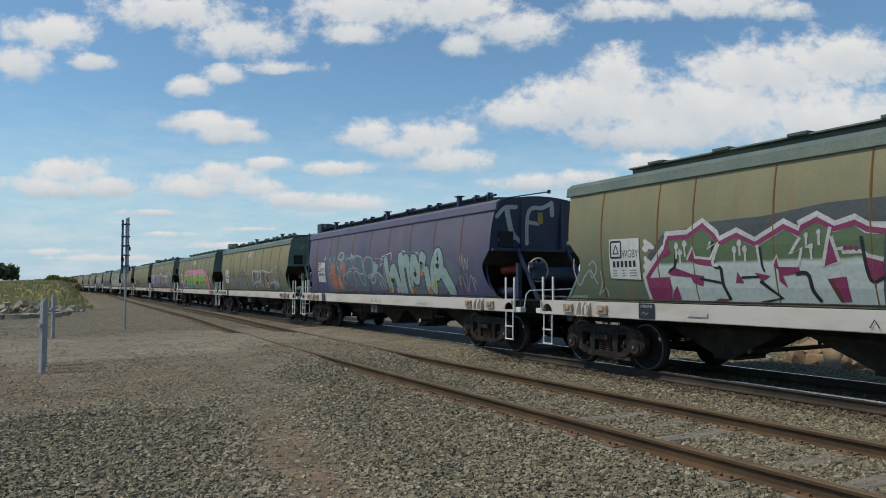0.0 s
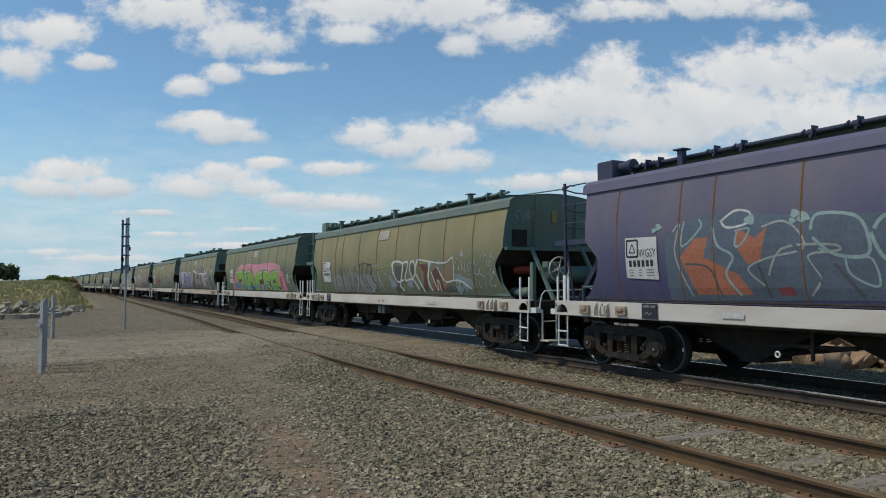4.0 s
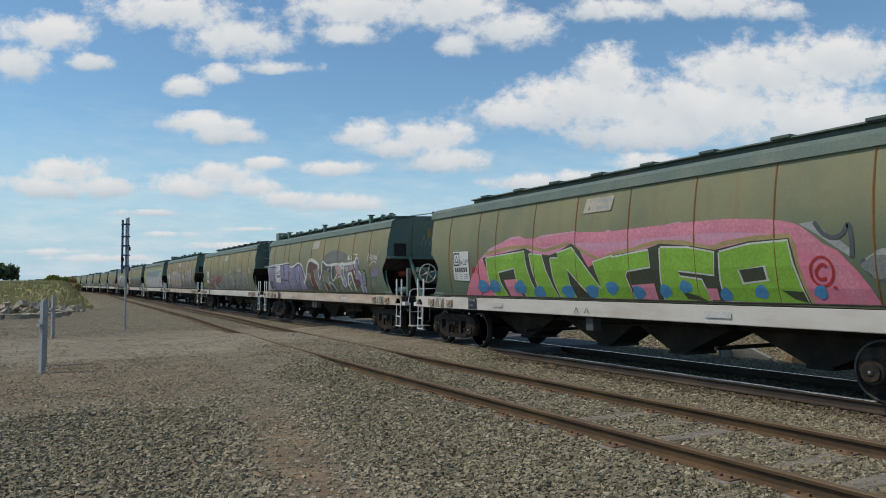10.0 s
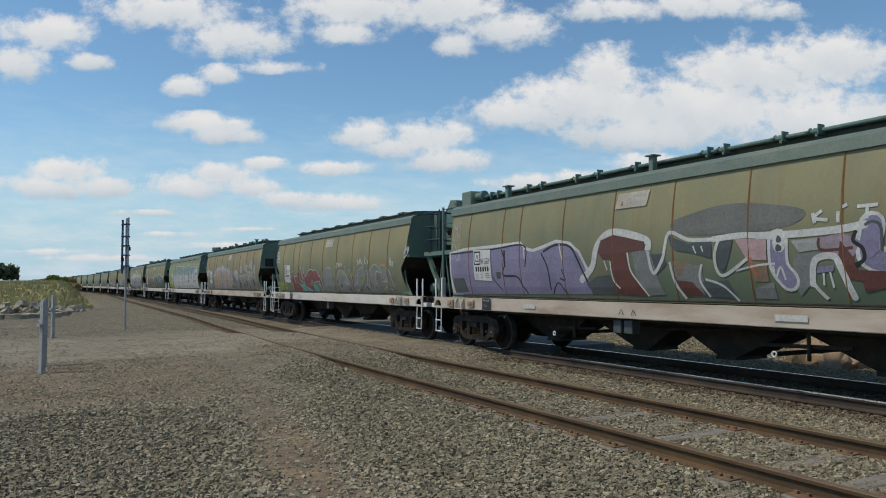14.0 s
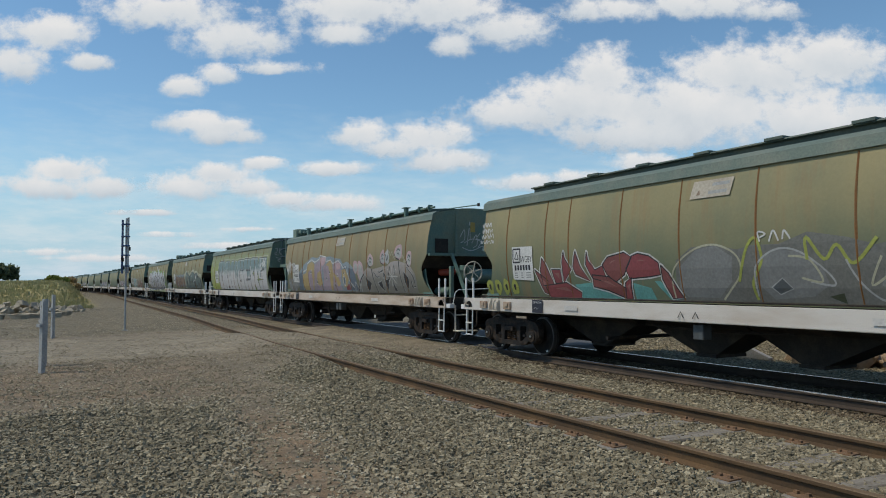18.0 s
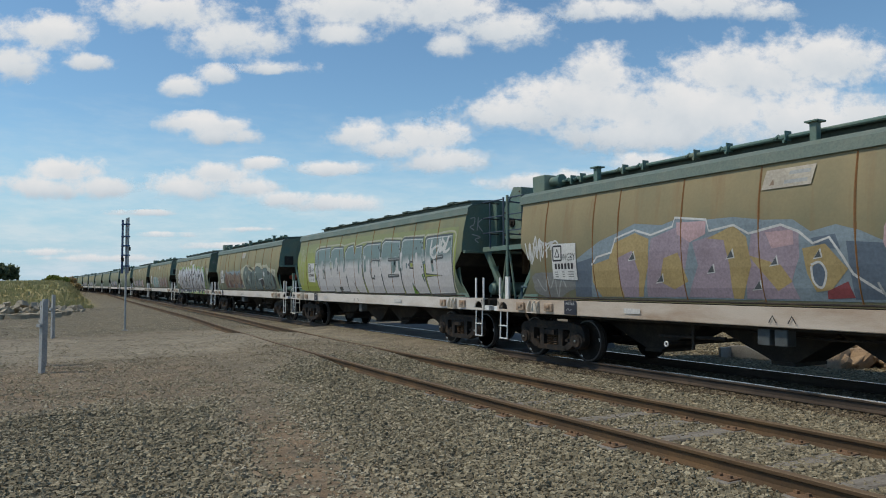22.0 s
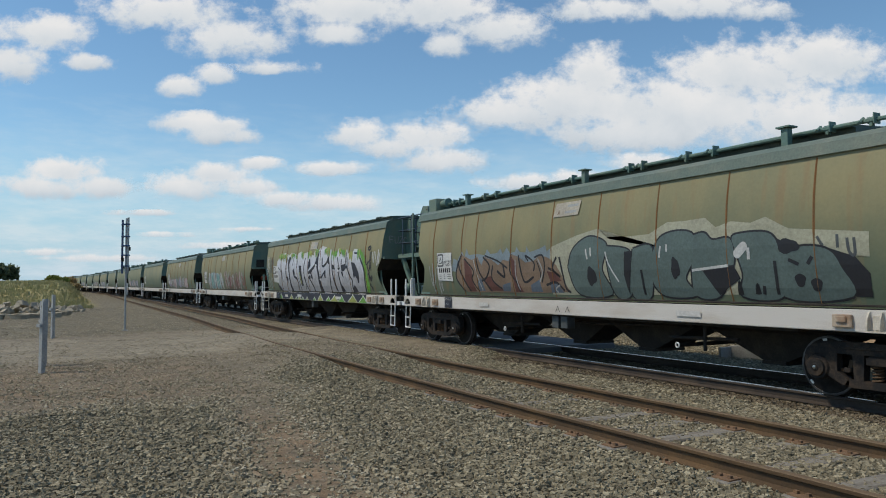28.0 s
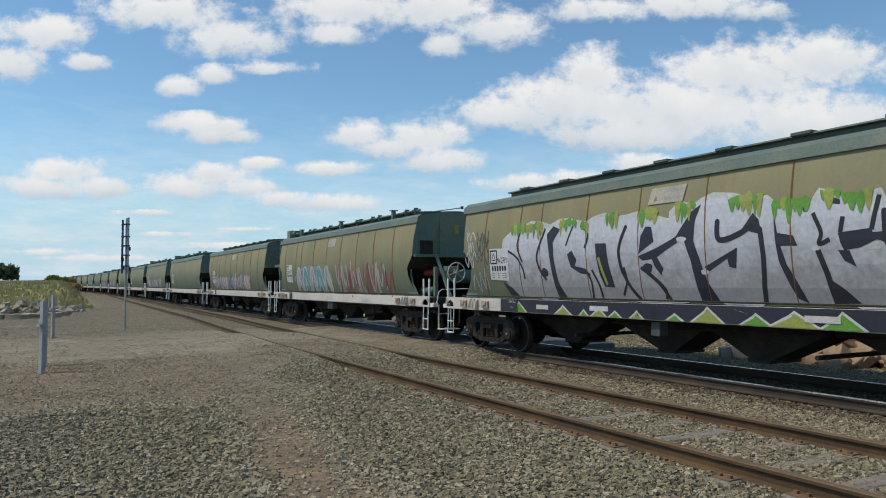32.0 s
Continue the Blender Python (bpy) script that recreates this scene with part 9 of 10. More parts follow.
        drips(c, "yellowgreen", 8, 3.9, 4.2, 2.51, 10)
        drips(c, "leafgreen", 8, 4.61, 4.86, 2.55, 11)
        c.stroke("leafgreen", 1, [(4.92, 2.4), (5.14, 2.14), (5.22, 1.76), (5.3, 1.49), (5.19, 1.26)], 0.3)
        c.stroke("yellowgreen", 1, [(4.82, 2.51), (5.06, 2.26), (5.28, 1.83), (5.36, 1.53), (5.26, 1.3)], 0.12)
        c.poly("panel", 0, [(-4.75, 0.92), (5.2, 0.92), (5.3, 1.185), (-4.75, 1.185)])
        c.poly("chalk", 1, [(-4.37, 0.92), (-4.1, 1.09), (-4.05, 1.15), (-3.73, 0.92)])
        c.poly("leafgreen", 2, [(-4.31, 0.92), (-4.09, 1.05), (-4.05, 1.11), (-3.79, 0.92)])
        c.poly("chalk", 1, [(-2.84, 0.92), (-2.6, 1.062), (-2.55, 1.11), (-2.26, 0.92)])
        c.poly("yellowgreen", 2, [(-2.78, 0.92), (-2.59, 1.022), (-2.55, 1.07), (-2.32, 0.92)])
        c.poly("chalk", 1, [(-2.09, 0.92), (-1.95, 1.02), (-1.93, 1.05), (-1.76, 0.92)])
        c.poly("leafgreen", 2, [(-2.03, 0.92), (-1.95, 0.98), (-1.93, 1.01), (-1.82, 0.92)])
        c.poly("chalk", 1, [(-1.75, 0.92), (-1.55, 1.055), (-1.51, 1.1), (-1.27, 0.92)])
        c.poly("yellowgreen", 2, [(-1.69, 0.92), (-1.54, 1.015), (-1.51, 1.06), (-1.33, 0.92)])
        c.poly("chalk", 1, [(-1.27, 0.92), (-1.11, 1.02), (-1.08, 1.05), (-0.89, 0.92)])
        c.poly("leafgreen", 2, [(-1.21, 0.92), (-1.1, 0.98), (-1.08, 1.01), (-0.95, 0.92)])
        c.poly("chalk", 1, [(-0.73, 0.92), (-0.57, 1.034), (-0.54, 1.07), (-0.35, 0.92)])
        c.poly("yellowgreen", 2, [(-0.67, 0.92), (-0.56, 0.994), (-0.54, 1.03), (-0.41, 0.92)])
        c.poly("chalk", 1, [(0.1, 0.92), (0.28, 1.02), (0.31, 1.05), (0.53, 0.92)])
        c.poly("leafgreen", 2, [(0.15, 0.92), (0.28, 0.98), (0.31, 1.01), (0.46, 0.92)])
        c.poly("chalk", 1, [(0.63, 0.92), (0.91, 1.104), (0.97, 1.17), (1.31, 0.92)])
        c.poly("yellowgreen", 2, [(0.69, 0.92), (0.92, 1.064), (0.97, 1.13), (1.25, 0.92)])
        c.poly("chalk", 1, [(1.54, 0.92), (1.78, 1.055), (1.83, 1.1), (2.12, 0.92)])
        c.poly("leafgreen", 2, [(1.6, 0.92), (1.79, 1.015), (1.83, 1.06), (2.06, 0.92)])
        c.poly("chalk", 1, [(2.02, 0.92), (2.36, 1.09), (2.44, 1.15), (2.85, 0.92)])
        c.poly("yellowgreen", 2, [(2.08, 0.92), (2.38, 1.05), (2.44, 1.11), (2.79, 0.92)])
        c.poly("chalk", 1, [(2.78, 0.92), (3.06, 1.097), (3.12, 1.16), (3.46, 0.92)])
        c.poly("leafgreen", 2, [(2.84, 0.92), (3.07, 1.057), (3.12, 1.12), (3.4, 0.92)])
        c.poly("chalk", 1, [(3.67, 0.92), (4.05, 1.118), (4.14, 1.19), (4.6, 0.92)])
        c.poly("yellowgreen", 2, [(3.73, 0.92), (4.07, 1.078), (4.14, 1.15), (4.54, 0.92)])
        c.poly("chalk", 1, [(4.63, 0.92), (4.95, 1.104), (5.02, 1.17), (5.41, 0.92)])
        c.poly("leafgreen", 2, [(4.69, 0.92), (4.96, 1.064), (5.02, 1.13), (5.35, 0.92)])
        c.poly("chrome", 1, [(4.41, 1.21), (5.15, 1.25), (5.02, 1.16), (4.75, 1.08), (4.62, 1.13)])
        c.poly("chrome", 1, [(1.15, 1.23), (1.91, 1.22), (1.69, 1.08), (1.47, 1.14)])
        c.poly("chrome", 1, [(3.23, 1.22), (3.73, 1.23), (3.62, 1.09)])
        c.poly("chrome", 1, [(-3.44, 1.24), (-2.74, 1.24), (-2.94, 1.11)])
        c.poly("chrome", 1, [(-0.71, 1.22), (0.54, 1.22), (0.27, 1.15), (-0.17, 1.16)])
        c.poly("plate", 3, [(-1.75, 1.02), (-1.25, 1.02), (-1.25, 1.11), (-1.75, 1.11)])
        for k in range(4):
            c.scribble("chalk", 2, -6.2, -5.8, 1.9 + 0.2 * k, 2.1 + 0.2 * k, k + 21, 0.025, 5)
            c.scribble("slate", 2, -5.75, -5.2, 2.0 + 0.15 * k, 2.2 + 0.17 * k, k + 31, 0.03, 6)
        c.scribble("haze", 2, -6.0, -5.2, 1.3, 1.75, 77, 0.03, 7)
        c.blob("slate", 1, 5.06, 2.36, 0.04, 0.04, 5.1, 0.08)
        c.stroke("chalk", 1, [(4.97, 2.42), (5.02, 2.31), (5.14, 2.29)], 0.04)
        c.stroke("ink", 2, [(5.43, 2.63), (5.51, 2.67), (5.63, 2.68), (5.64, 2.61), (5.51, 2.57), (5.43, 2.63)], 0.06)
        c.stroke("ink", 2, [(5.29, 2.44), (5.26, 2.28), (5.31, 2.13), (5.51, 2.2), (5.61, 2.26)], 0.04)
        c.stroke("ink", 2, [(5.39, 2.23), (5.43, 2.01), (5.51, 1.93), (5.59, 2.11)], 0.05)
        c.stroke("ink", 2, [(5.62, 2.51), (5.6, 1.97)], 0.05)
        c.stroke("ink", 2, [(5.7, 2.53), (5.68, 1.93)], 0.05)
        c.stroke("ink", 2, [(5.41, 1.79), (5.56, 1.89)], 0.06)
        c.stroke("ink", 2, [(5.43, 1.6), (5.55, 1.81)], 0.05)
        c.stroke("ink", 2, [(5.56, 1.75), (5.62, 1.64), (5.71, 1.74)], 0.09)
        c.blob("ink", 2, 5.54, 1.48, 0.05, 0.06, 5.5, 0.08)
        c.blob("ink", 3, 5.63, 1.38, 0.04, 0.07, 5.6, 0.08)
        c.scribble("chalk", 2, 5.85, 6.35, 2.1, 2.5, 51, 0.04, 6)
    elif i == 10:
        c.blob("bluepale", 0, -2.3, 1.75, 2.2, 0.45, 2, 0.06, 40)
        for k in range(5):
            u = -4.0 + 0.8 * k
            c.tube("teal" if k % 2 else "haze", "chalk", 1, [(u, 1.35), (u + 0.15, 2.05), (u + 0.45, 1.6), (u + 0.55, 1.35)], 0.24, 0.04)
        for k in range(9):
            c.scribble(("rose", "haze", "maroon")[k % 3], 2, 0.3 + 0.5 * k, 1.0 + 0.5 * k, 1.3, 2.05, k + 5, 0.07, 5)
    else:
        r = random.Random(i)
        for k in range(7):
            u = -4.2 + 1.2 * k
            c.blob(("haze", "rose", "bluepale", "lilac")[(i + k) % 4], 0, u, 1.62, 0.7, 0.34, k + i, 0.15)
            c.scribble(("chalk", "slate")[k % 2], 1, u - 0.6, u + 0.6, 1.3, 1.95, k + i * 7, 0.06, 6)


def paint_train():
    for i, w in enumerate(WAGONS):
        two = i in TYPE_TWO
        c = Canvas(w, two)
        if i < 12 or i in (13, 16, 17, 19, 22):
            paint_wagon(i, c)
        if i < 16:
            placard(c, -4.78 if two else -5.04, "WGSY" if i == 1 else "WGBY")
        if i < 12:
            if i not in (0, 1, 7):
                logo_sign(c, 0.15 if two else -0.2)
            sill_marks(c, -4.45 if two else -5.05, "PM DUE" if i in (2, 4, 6) else "NTM DUE", 3 if i == 1 else 2)
        c.finish()
    # tag on the dark end of the purple wagon
    s = Shape()
    for pts, wd in (([(-1.25, 3.05), (-1.05, 3.25), (-0.75, 3.28)], 0.10), ([(-1.0, 3.25), (-0.85, 2.75), (-0.75, 2.6)], 0.14), ([(-1.15, 2.52), (-0.85, 2.66), (-0.6, 2.5)], 0.10),
                    ([(-0.4, 2.45), (-0.38, 3.2), (0.0, 3.3), (0.25, 3.42)], 0.10), ([(0.25, 3.42), (0.3, 3.15)], 0.12), ([(-0.38, 2.95), (-0.1, 2.92)], 0.09)):
        c = Canvas(None, False)
        c.stroke("chalk", 0, pts, wd)
        for v, f in c.layers.values():
            s.add([(side_end(min(z, 3.4)) - 0.362 + k, u, z) for u, z, k in v], f)
    part("graffiti", s, M["chalk"], WAGONS[1])


def end_tag(i, sx, lines, colour, wd):
    """A sprayed tag on the end sheet of a wagon, given as lines of (across, height)."""
    s = Shape()
    for pts in lines:
        c = Canvas(None, False)
        c.stroke("chalk", 0, pts, wd)
        for v, f in c.layers.values():
            s.add([(sx * (side_end(min(z, 3.4)) + 0.016 + k), y, z) for y, z, k in v], f)
    part("graffiti", s, M[colour], WAGONS[i])


def end_tags():
    r = random.Random(17)
    Shape.short = True
    cubs = ([(-0.98, 3.12), (-1.06, 3.14), (-1.10, 3.02), (-1.02, 2.96)], [(-0.94, 3.12), (-0.93, 2.98), (-0.86, 2.99), (-0.86, 3.13)], [(-0.80, 2.97), (-0.80, 3.14), (-0.73, 3.10), (-0.79, 3.05), (-0.72, 3.0), (-0.80, 2.97)], [(-0.58, 3.12), (-0.66, 3.10), (-0.60, 3.04), (-0.60, 2.98), (-0.66, 2.98)])
    end_tag(2, 1, cubs, "haze", 0.022)
    flow = [[(-0.42, 2.78), (-0.30, 2.98), (-0.28, 2.72), (-0.40, 2.62)], [(-0.2, 2.55), (-0.16, 2.95), (-0.14, 3.2), (-0.10, 2.7)], [(-0.05, 2.62), (0.08, 2.85), (0.12, 2.6), (0.0, 2.5)], [(0.2, 2.9), (0.1, 2.74), (0.26, 2.7), (0.16, 2.52)], [(-0.35, 2.5), (-0.05, 2.42), (0.3, 2.55), (0.28, 2.42)], [(-0.22, 3.1), (-0.1, 3.0), (0.05, 3.02)], [(-0.3, 2.62), (-0.02, 2.74), (0.3, 2.66)]]
    end_tag(6, 1, flow, "chalk", 0.02)
    end_tag(4, 1, [[(-0.3 + 0.15 * k, 2.6 + r.uniform(0, 0.1)), (-0.2 + 0.15 * k, 2.9 + r.uniform(0, 0.1)), (-0.15 + 0.15 * k, 2.65)] for k in range(4)], "haze", 0.02)
    skt = [[(0.80, 3.1), (0.92, 3.12), (0.90, 2.96), (0.80, 2.9), (0.92, 2.82)], [(1.02, 3.14), (1.0, 2.82)], [(1.16, 3.12), (1.02, 2.98), (1.16, 2.8)], [(0.85, 2.72), (1.1, 2.66), (0.95, 2.6), (1.05, 2.52)]]
    end_tag(7, -1, [[(2.0 - y, z) for y, z in p] for p in skt], "chalk", 0.026)
    fuzo = [[(1.15, 2.75), (1.18, 2.95), (1.05, 2.93)], [(1.16, 2.85), (1.06, 2.85)], [(1.0, 2.95), (0.98, 2.76), (0.9, 2.78), (0.88, 2.95)], [(0.84, 2.95), (0.74, 2.94), (0.83, 2.77), (0.72, 2.77)], [(0.66, 2.94), (0.58, 2.86), (0.65, 2.76), (0.70, 2.86), (0.66, 2.94)]]
    end_tag(9, -1, fuzo, "haze", 0.025)
    Shape.short = False


paint_train()
end_tags()
for i, w in enumerate(WAGONS[:NEAR_COUNT]):
    for ob in w.children:
        if i == 6 and ob.name.startswith("side_sheet"):
            ob.material_slots[0].link = "OBJECT"
            ob.material_slots[0].material = M["olivebrown"]
        if i in (4, 6) and ob.name.startswith("side_sill"):
            ob.material_slots[0].link = "OBJECT"
            ob.material_slots[0].material = M["sillbrown"]

# ---- beside the line ----
def rock_shape(seed, jit):
    """A broken block: a cube whose corners are knocked about and whose edges are chipped."""
    r = random.Random(seed)
    s = Shape()
    s.box(-1, 1, -1, 1, -1, 1, 0.22)
    lean = [r.uniform(-jit, jit) for _ in range(9)]
    s.v = [(x * (1 + lean[0] * z + lean[1] * y) + lean[2] * z, y * (1 + lean[3] * x + lean[4] * z) + lean[5] * x, z * (1 + lean[6] * x + lean[7] * y) + r.uniform(-0.06, 0.06)) for x, y, z in s.v]
    return s


ROCKS = [rock_shape(k, 0.25).mesh("rubble_block", M["rubble"]) for k in range(6)]
TANS = [rock_shape(20 + k, 0.4).mesh("tan_rock", M["tanrock"]) for k in range(5)]
rng = random.Random(5)
for k in range(150):
    x, y = rng.uniform(-57.0, -50), rng.uniform(-5.5, 2.2)
    up = 1.0 - abs(x + 53) / 4.5
    r = 0.10 + 0.17 * rng.random() ** 1.6
    ob = new("rubble_block", ROCKS[k % 6])
    z = ground_height(x, y) + 0.28 * r + max(0, up) * rng.uniform(0, 0.5) * smooth(2.2, -0.5, y)
    ob.matrix_basis = pose(x, y, z, rng.uniform(-65, 65), rng.uniform(-65, 65), rng.uniform(0, 360)) @ Matrix.Diagonal((r * 1.2, r * 0.9, r * 0.65, 1))
    tagged(ob, "pale broken concrete block dumped on a rubble heap", "rubble", "rubble heap")
for k in range(13):
    x, y = rng.uniform(-46, -43), -5.2 + 0.52 * k
    ob = new("rubble_block", ROCKS[k % 6])
    ob.matrix_basis = pose(x, y, ground_height(x, y) + 0.10, 0, 0, rng.uniform(0, 360)) @ Matrix.Diagonal((0.34, 0.28, 0.15, 1))
    tagged(ob, "low pale block at the foot of the rubble heap", "rubble", "rubble heap")

# culvert end and rocks past the main track
cul = thing("culvert_headwall", pose(-11.0, 13.75, -0.40, 0, 0, 6), "grey concrete culvert headwall with a sloping top beside the track", "culvert")
cs = Shape()
cs.prism([(-0.48, 0.0), (-0.48, 0.50), (-0.05, 0.52), (0.50, 0.30), (0.50, 0.0)], "y", -0.07, 0.07)
part("wall", cs, M["concrete"], cul)
cs = Shape()
cs.prism([(-0.48, 0.0), (-0.42, 0.0), (-0.42, 0.48), (-0.48, 0.48)], "y", -0.45, -0.07)
part("wing", cs, M["concrete"], cul)
for k in range(34):
    u = rng.random()
    x, y = -10.1 + 2.3 * u + rng.uniform(-0.15, 0.15), 14.1 + rng.uniform(-0.4, 1.4)
    r = rng.uniform(0.09, 0.24)
    ob = new("rock", TANS[k % 5])
    heap = max(0.0, 1 - abs(x + 9.3) / 1.2) * smooth(13.8, 14.8, y)
    ob.matrix_basis = pose(x, y, ground_height(x, y) + 0.45 * r + 0.42 * heap, rng.uniform(0, 60), rng.uniform(0, 60), rng.uniform(0, 360)) @ Matrix.Diagonal((r * 1.3, r, r * 0.8, 1))
    tagged(ob, "tan broken rock on the heap beyond the track", "rock", "rock heap")


def channel_post(x, y, h, turn):
    """A galvanised channel post with bolt holes' plates and a cap."""
    p = thing("guard_post", pose(x, y, ground_height(x, y) - 0.02, 0, 0.6, turn), "grey galvanised steel channel post standing in gravel", "post", "guard posts")
    s = Shape()
    s.prism([(-0.06, -0.04), (0.06, -0.04), (0.06, 0.04), (0.048, 0.04), (0.048, -0.028), (-0.048, -0.028), (-0.048, 0.04), (-0.06, 0.04)], "z", 0, h)
    part("channel", s, M["galvanised"], p)
    for z in (h - 0.10, h - 0.42, h - 0.55):
        part("bolt", Shape().turn([(0.016, -0.052), (0.016, -0.04)], (0, 0, z), "y", 8), M["galvanised"], p)
    s = Shape()
    s.box(-0.075, 0.075, -0.10, -0.045, h - 0.50, h - 0.44, 0.005)
    part("spacer", s, M["galvanised"], p)
    return p


channel_post(-16.35, 0.0, 1.42, 25)
channel_post(-17.75, 0.03, 1.44, 20)
channel_post(-26.6, 0.28, 1.42, 20)

mast = thing("signal_mast", pose(-29.4, 2.66, ground_height(-29.4, 2.66)), "slender grey steel mast with a blue upper arm in gravel", "mast")
bar("pole", mast, M["galvanised"], [(0, 0, -0.05), (0, 0, 4.15)], 0.038, n=10)
slab("upper_arm", mast, M["bluepost"], -0.13, -0.05, -0.16, -0.09, 2.1, 4.10, 0.008, "dark blue upper arm")
slab("upper_arm", mast, M["galvanised"], 0.05, 0.11, 0.02, 0.09, 2.1, 4.18, 0.008)
for z in (2.35, 2.75, 3.1, 3.45, 3.9):
    slab("clamp", mast, M["bluepost"], -0.14, 0.12, -0.17, 0.12, z, z + 0.05, 0.006)
for z, u in ((2.2, 0.10), (2.55, -0.12), (2.95, 0.10)):
    slab("junction_box", mast, M["black"], -0.05, 0.05, u - 0.05, u + 0.05, z, z + 0.14, 0.01)
slab("base_plate", mast, M["galvanised"], -0.10, 0.10, -0.10, 0.10, -0.04, 0.02, 0.006)

sg = thing("railway_signal", pose(-172, 15.0, 0), "far black railway signal head on a post", "signal")
bar("post", sg, M["galvanised"], [(0, 0, -0.3), (0, 0, 4.6)], 0.08)
part("target", Shape().turn([(0.05, -0.10), (0.42, -0.10), (0.45, 0.0), (0.42, 0.05), (0.05, 0.05)], (0, 0, 4.95), "x", 18), M["black"], sg, "round black target board")
slab("signal_head", sg, M["black"], -0.1, 0.2, -0.2, 0.2, 4.4, 5.1, 0.03)
for x, y, h, r in ((-520, -14.5, 13.5, 0.35), (-430, -38.0, 16.5, 0.3)):
    m_ = thing("radio_mast", pose(x, y, 0), "thin grey lattice mast on the horizon", "mast", "far masts")
    part("pole", Shape().tube([(0, 0, -0.5), (0, 0, h)], [r, r * 0.5], 6), M["galvanised"], m_)
    for k in range(4):
        z = h * (0.55 + 0.13 * k)
        part("cross_arm", Shape().box(-0.1, 0.1, -0.7, 0.7, z, z + 0.15), M["galvanised"], m_)

# road panel through the main track
road = tagged(thing("road", pose(0, TRACK_Y, 0), "worn dark asphalt crossing panel level with the rails", "road"), kind="structure")
for y0, y1, x1, top in ((-0.745, 0.745, -14.2, -0.004), (0.905, 2.6, -14.4, -0.012)):
    s = Shape()
    n = 24
    rows = []
    for k in range(n + 1):
        x = -26.2 + (x1 + 26.2) * k / n
        e = 0.06 * noise.noise((x * 1.7, y0, 3.0)) if y0 < -1 else 0.0
        rows.append([(x, y0 + e, top - (0.05 if y0 < -1 else 0.0)), (x, y0 + e + 0.12, top), (x, y1, top), (x, y1, top - 0.12)])
    s.grid(rows)
    s.add(rows[-1] + [(rows[-1][0][0] + 0.05, y0, -0.16), (rows[-1][0][0] + 0.05, y1, -0.16)], [(0, 1, 2, 5, 4)])
    part("asphalt_panel", s, M["asphalt"], road)

# sleepers
sl = Shape()
sl.box(-0.115, 0.115, -1.04, 1.04, -0.20, 0.0, 0.012)
sleeper_mesh = sl.mesh("sleeper", M["timber"])
tp = Shape()
tp.box(-0.09, 0.09, -0.16, 0.16, 0.0, 0.012)
for u in (-0.05, 0.05):
    for w_ in (-0.10, 0.10):
        tp.box(u - 0.016, u + 0.016, w_ - 0.016, w_ + 0.016, 0.012, 0.035)
plate_mesh = tp.mesh("tie_plate", M["tieplate"])
cm = Shape().box(-0.12, 0.12, -1.30, 1.30, -0.20, 0.0, 0.02).mesh("sleeper", M["concrete"])
rng = random.Random(8)
for k in range(44):
    x = -17.4 + 0.66 * k + rng.uniform(-0.05, 0.05)
    ob = part("sleeper", sleeper_mesh, None, track_side)
    ob.matrix_basis = pose(x, rng.uniform(-0.05, 0.05), -0.129 - 0.026 * rng.random() - 0.06 * smooth(-9.0, -11.0, x), rng.uniform(-0.7, 0.7), 0, rng.uniform(-3, 3))
    for yy in (-GAUGE / 2, GAUGE / 2):
        pl = part("tie_plate", plate_mesh, None, ob, "rusted tie plate with spikes")
        pl.location.y = yy
for k in range(60):
    ob = part("sleeper", cm, None, track_main)
    ob.location = (-13.8 + 0.66 * k, 0, -0.190)


# ---- loose stones ----
def stones(name, spots, size, mats, label):
    """One mesh of many small broken stones at (x, y, z) spots."""
    r = np.random.RandomState(3)
    base = np.array([(x, y, z) for x in (-1, 1) for y in (-1, 1) for z in (-1, 1)]) * 0.72
    quad = [(0, 1, 3, 2), (4, 6, 7, 5), (0, 4, 5, 1), (2, 3, 7, 6), (0, 2, 6, 4), (1, 5, 7, 3)]
    tri = np.array([t for q in quad for t in ((q[0], q[1], q[2]), (q[0], q[2], q[3]))])
    n, nv = len(spots), len(base)
    kinds = []
    for k in range(24):
        p = base * (1 + 0.75 * (r.rand(nv, 3) - 0.5)) * np.array([1.2, 1.0, 0.85]) * (0.8 + 0.4 * r.rand(3))
        kinds.append(p)
    kinds = np.array(kinds)
    v = kinds[r.randint(0, 24, n)]
    a = r.rand(n) * 6.283
    b = (r.rand(n) - 0.5) * 3.0
    ca, sa, cb, sb = np.cos(a)[:, None], np.sin(a)[:, None], np.cos(b)[:, None], np.sin(b)[:, None]
    x, y, z = v[..., 0], v[..., 1] * cb - v[..., 2] * sb, v[..., 1] * sb + v[..., 2] * cb
    v = np.stack([x * ca - y * sa, x * sa + y * ca, z], -1)
    v = v * (size * (0.5 + r.rand(n) ** 1.5))[:, None, None] + spots[:, None, :]
    f = tri[None] + (np.arange(n) * nv)[:, None, None]
    me = bpy.data.meshes.new(name)
    me.vertices.add(n * nv)
    me.vertices.foreach_set("co", v.astype(np.float32).ravel())
    me.loops.add(n * len(tri) * 3)
    me.loops.foreach_set("vertex_index", f.astype(np.int32).ravel())
    me.polygons.add(n * len(tri))
    me.polygons.foreach_set("loop_start", np.arange(0, n * len(tri) * 3, 3, dtype=np.int32))
    me.polygons.foreach_set("use_smooth", np.zeros(n * len(tri), dtype=bool))
    me.update(calc_edges=True)
    me.materials.append(mats)
    return tagged(new(name, me), label, "gravel", kind="stuff")


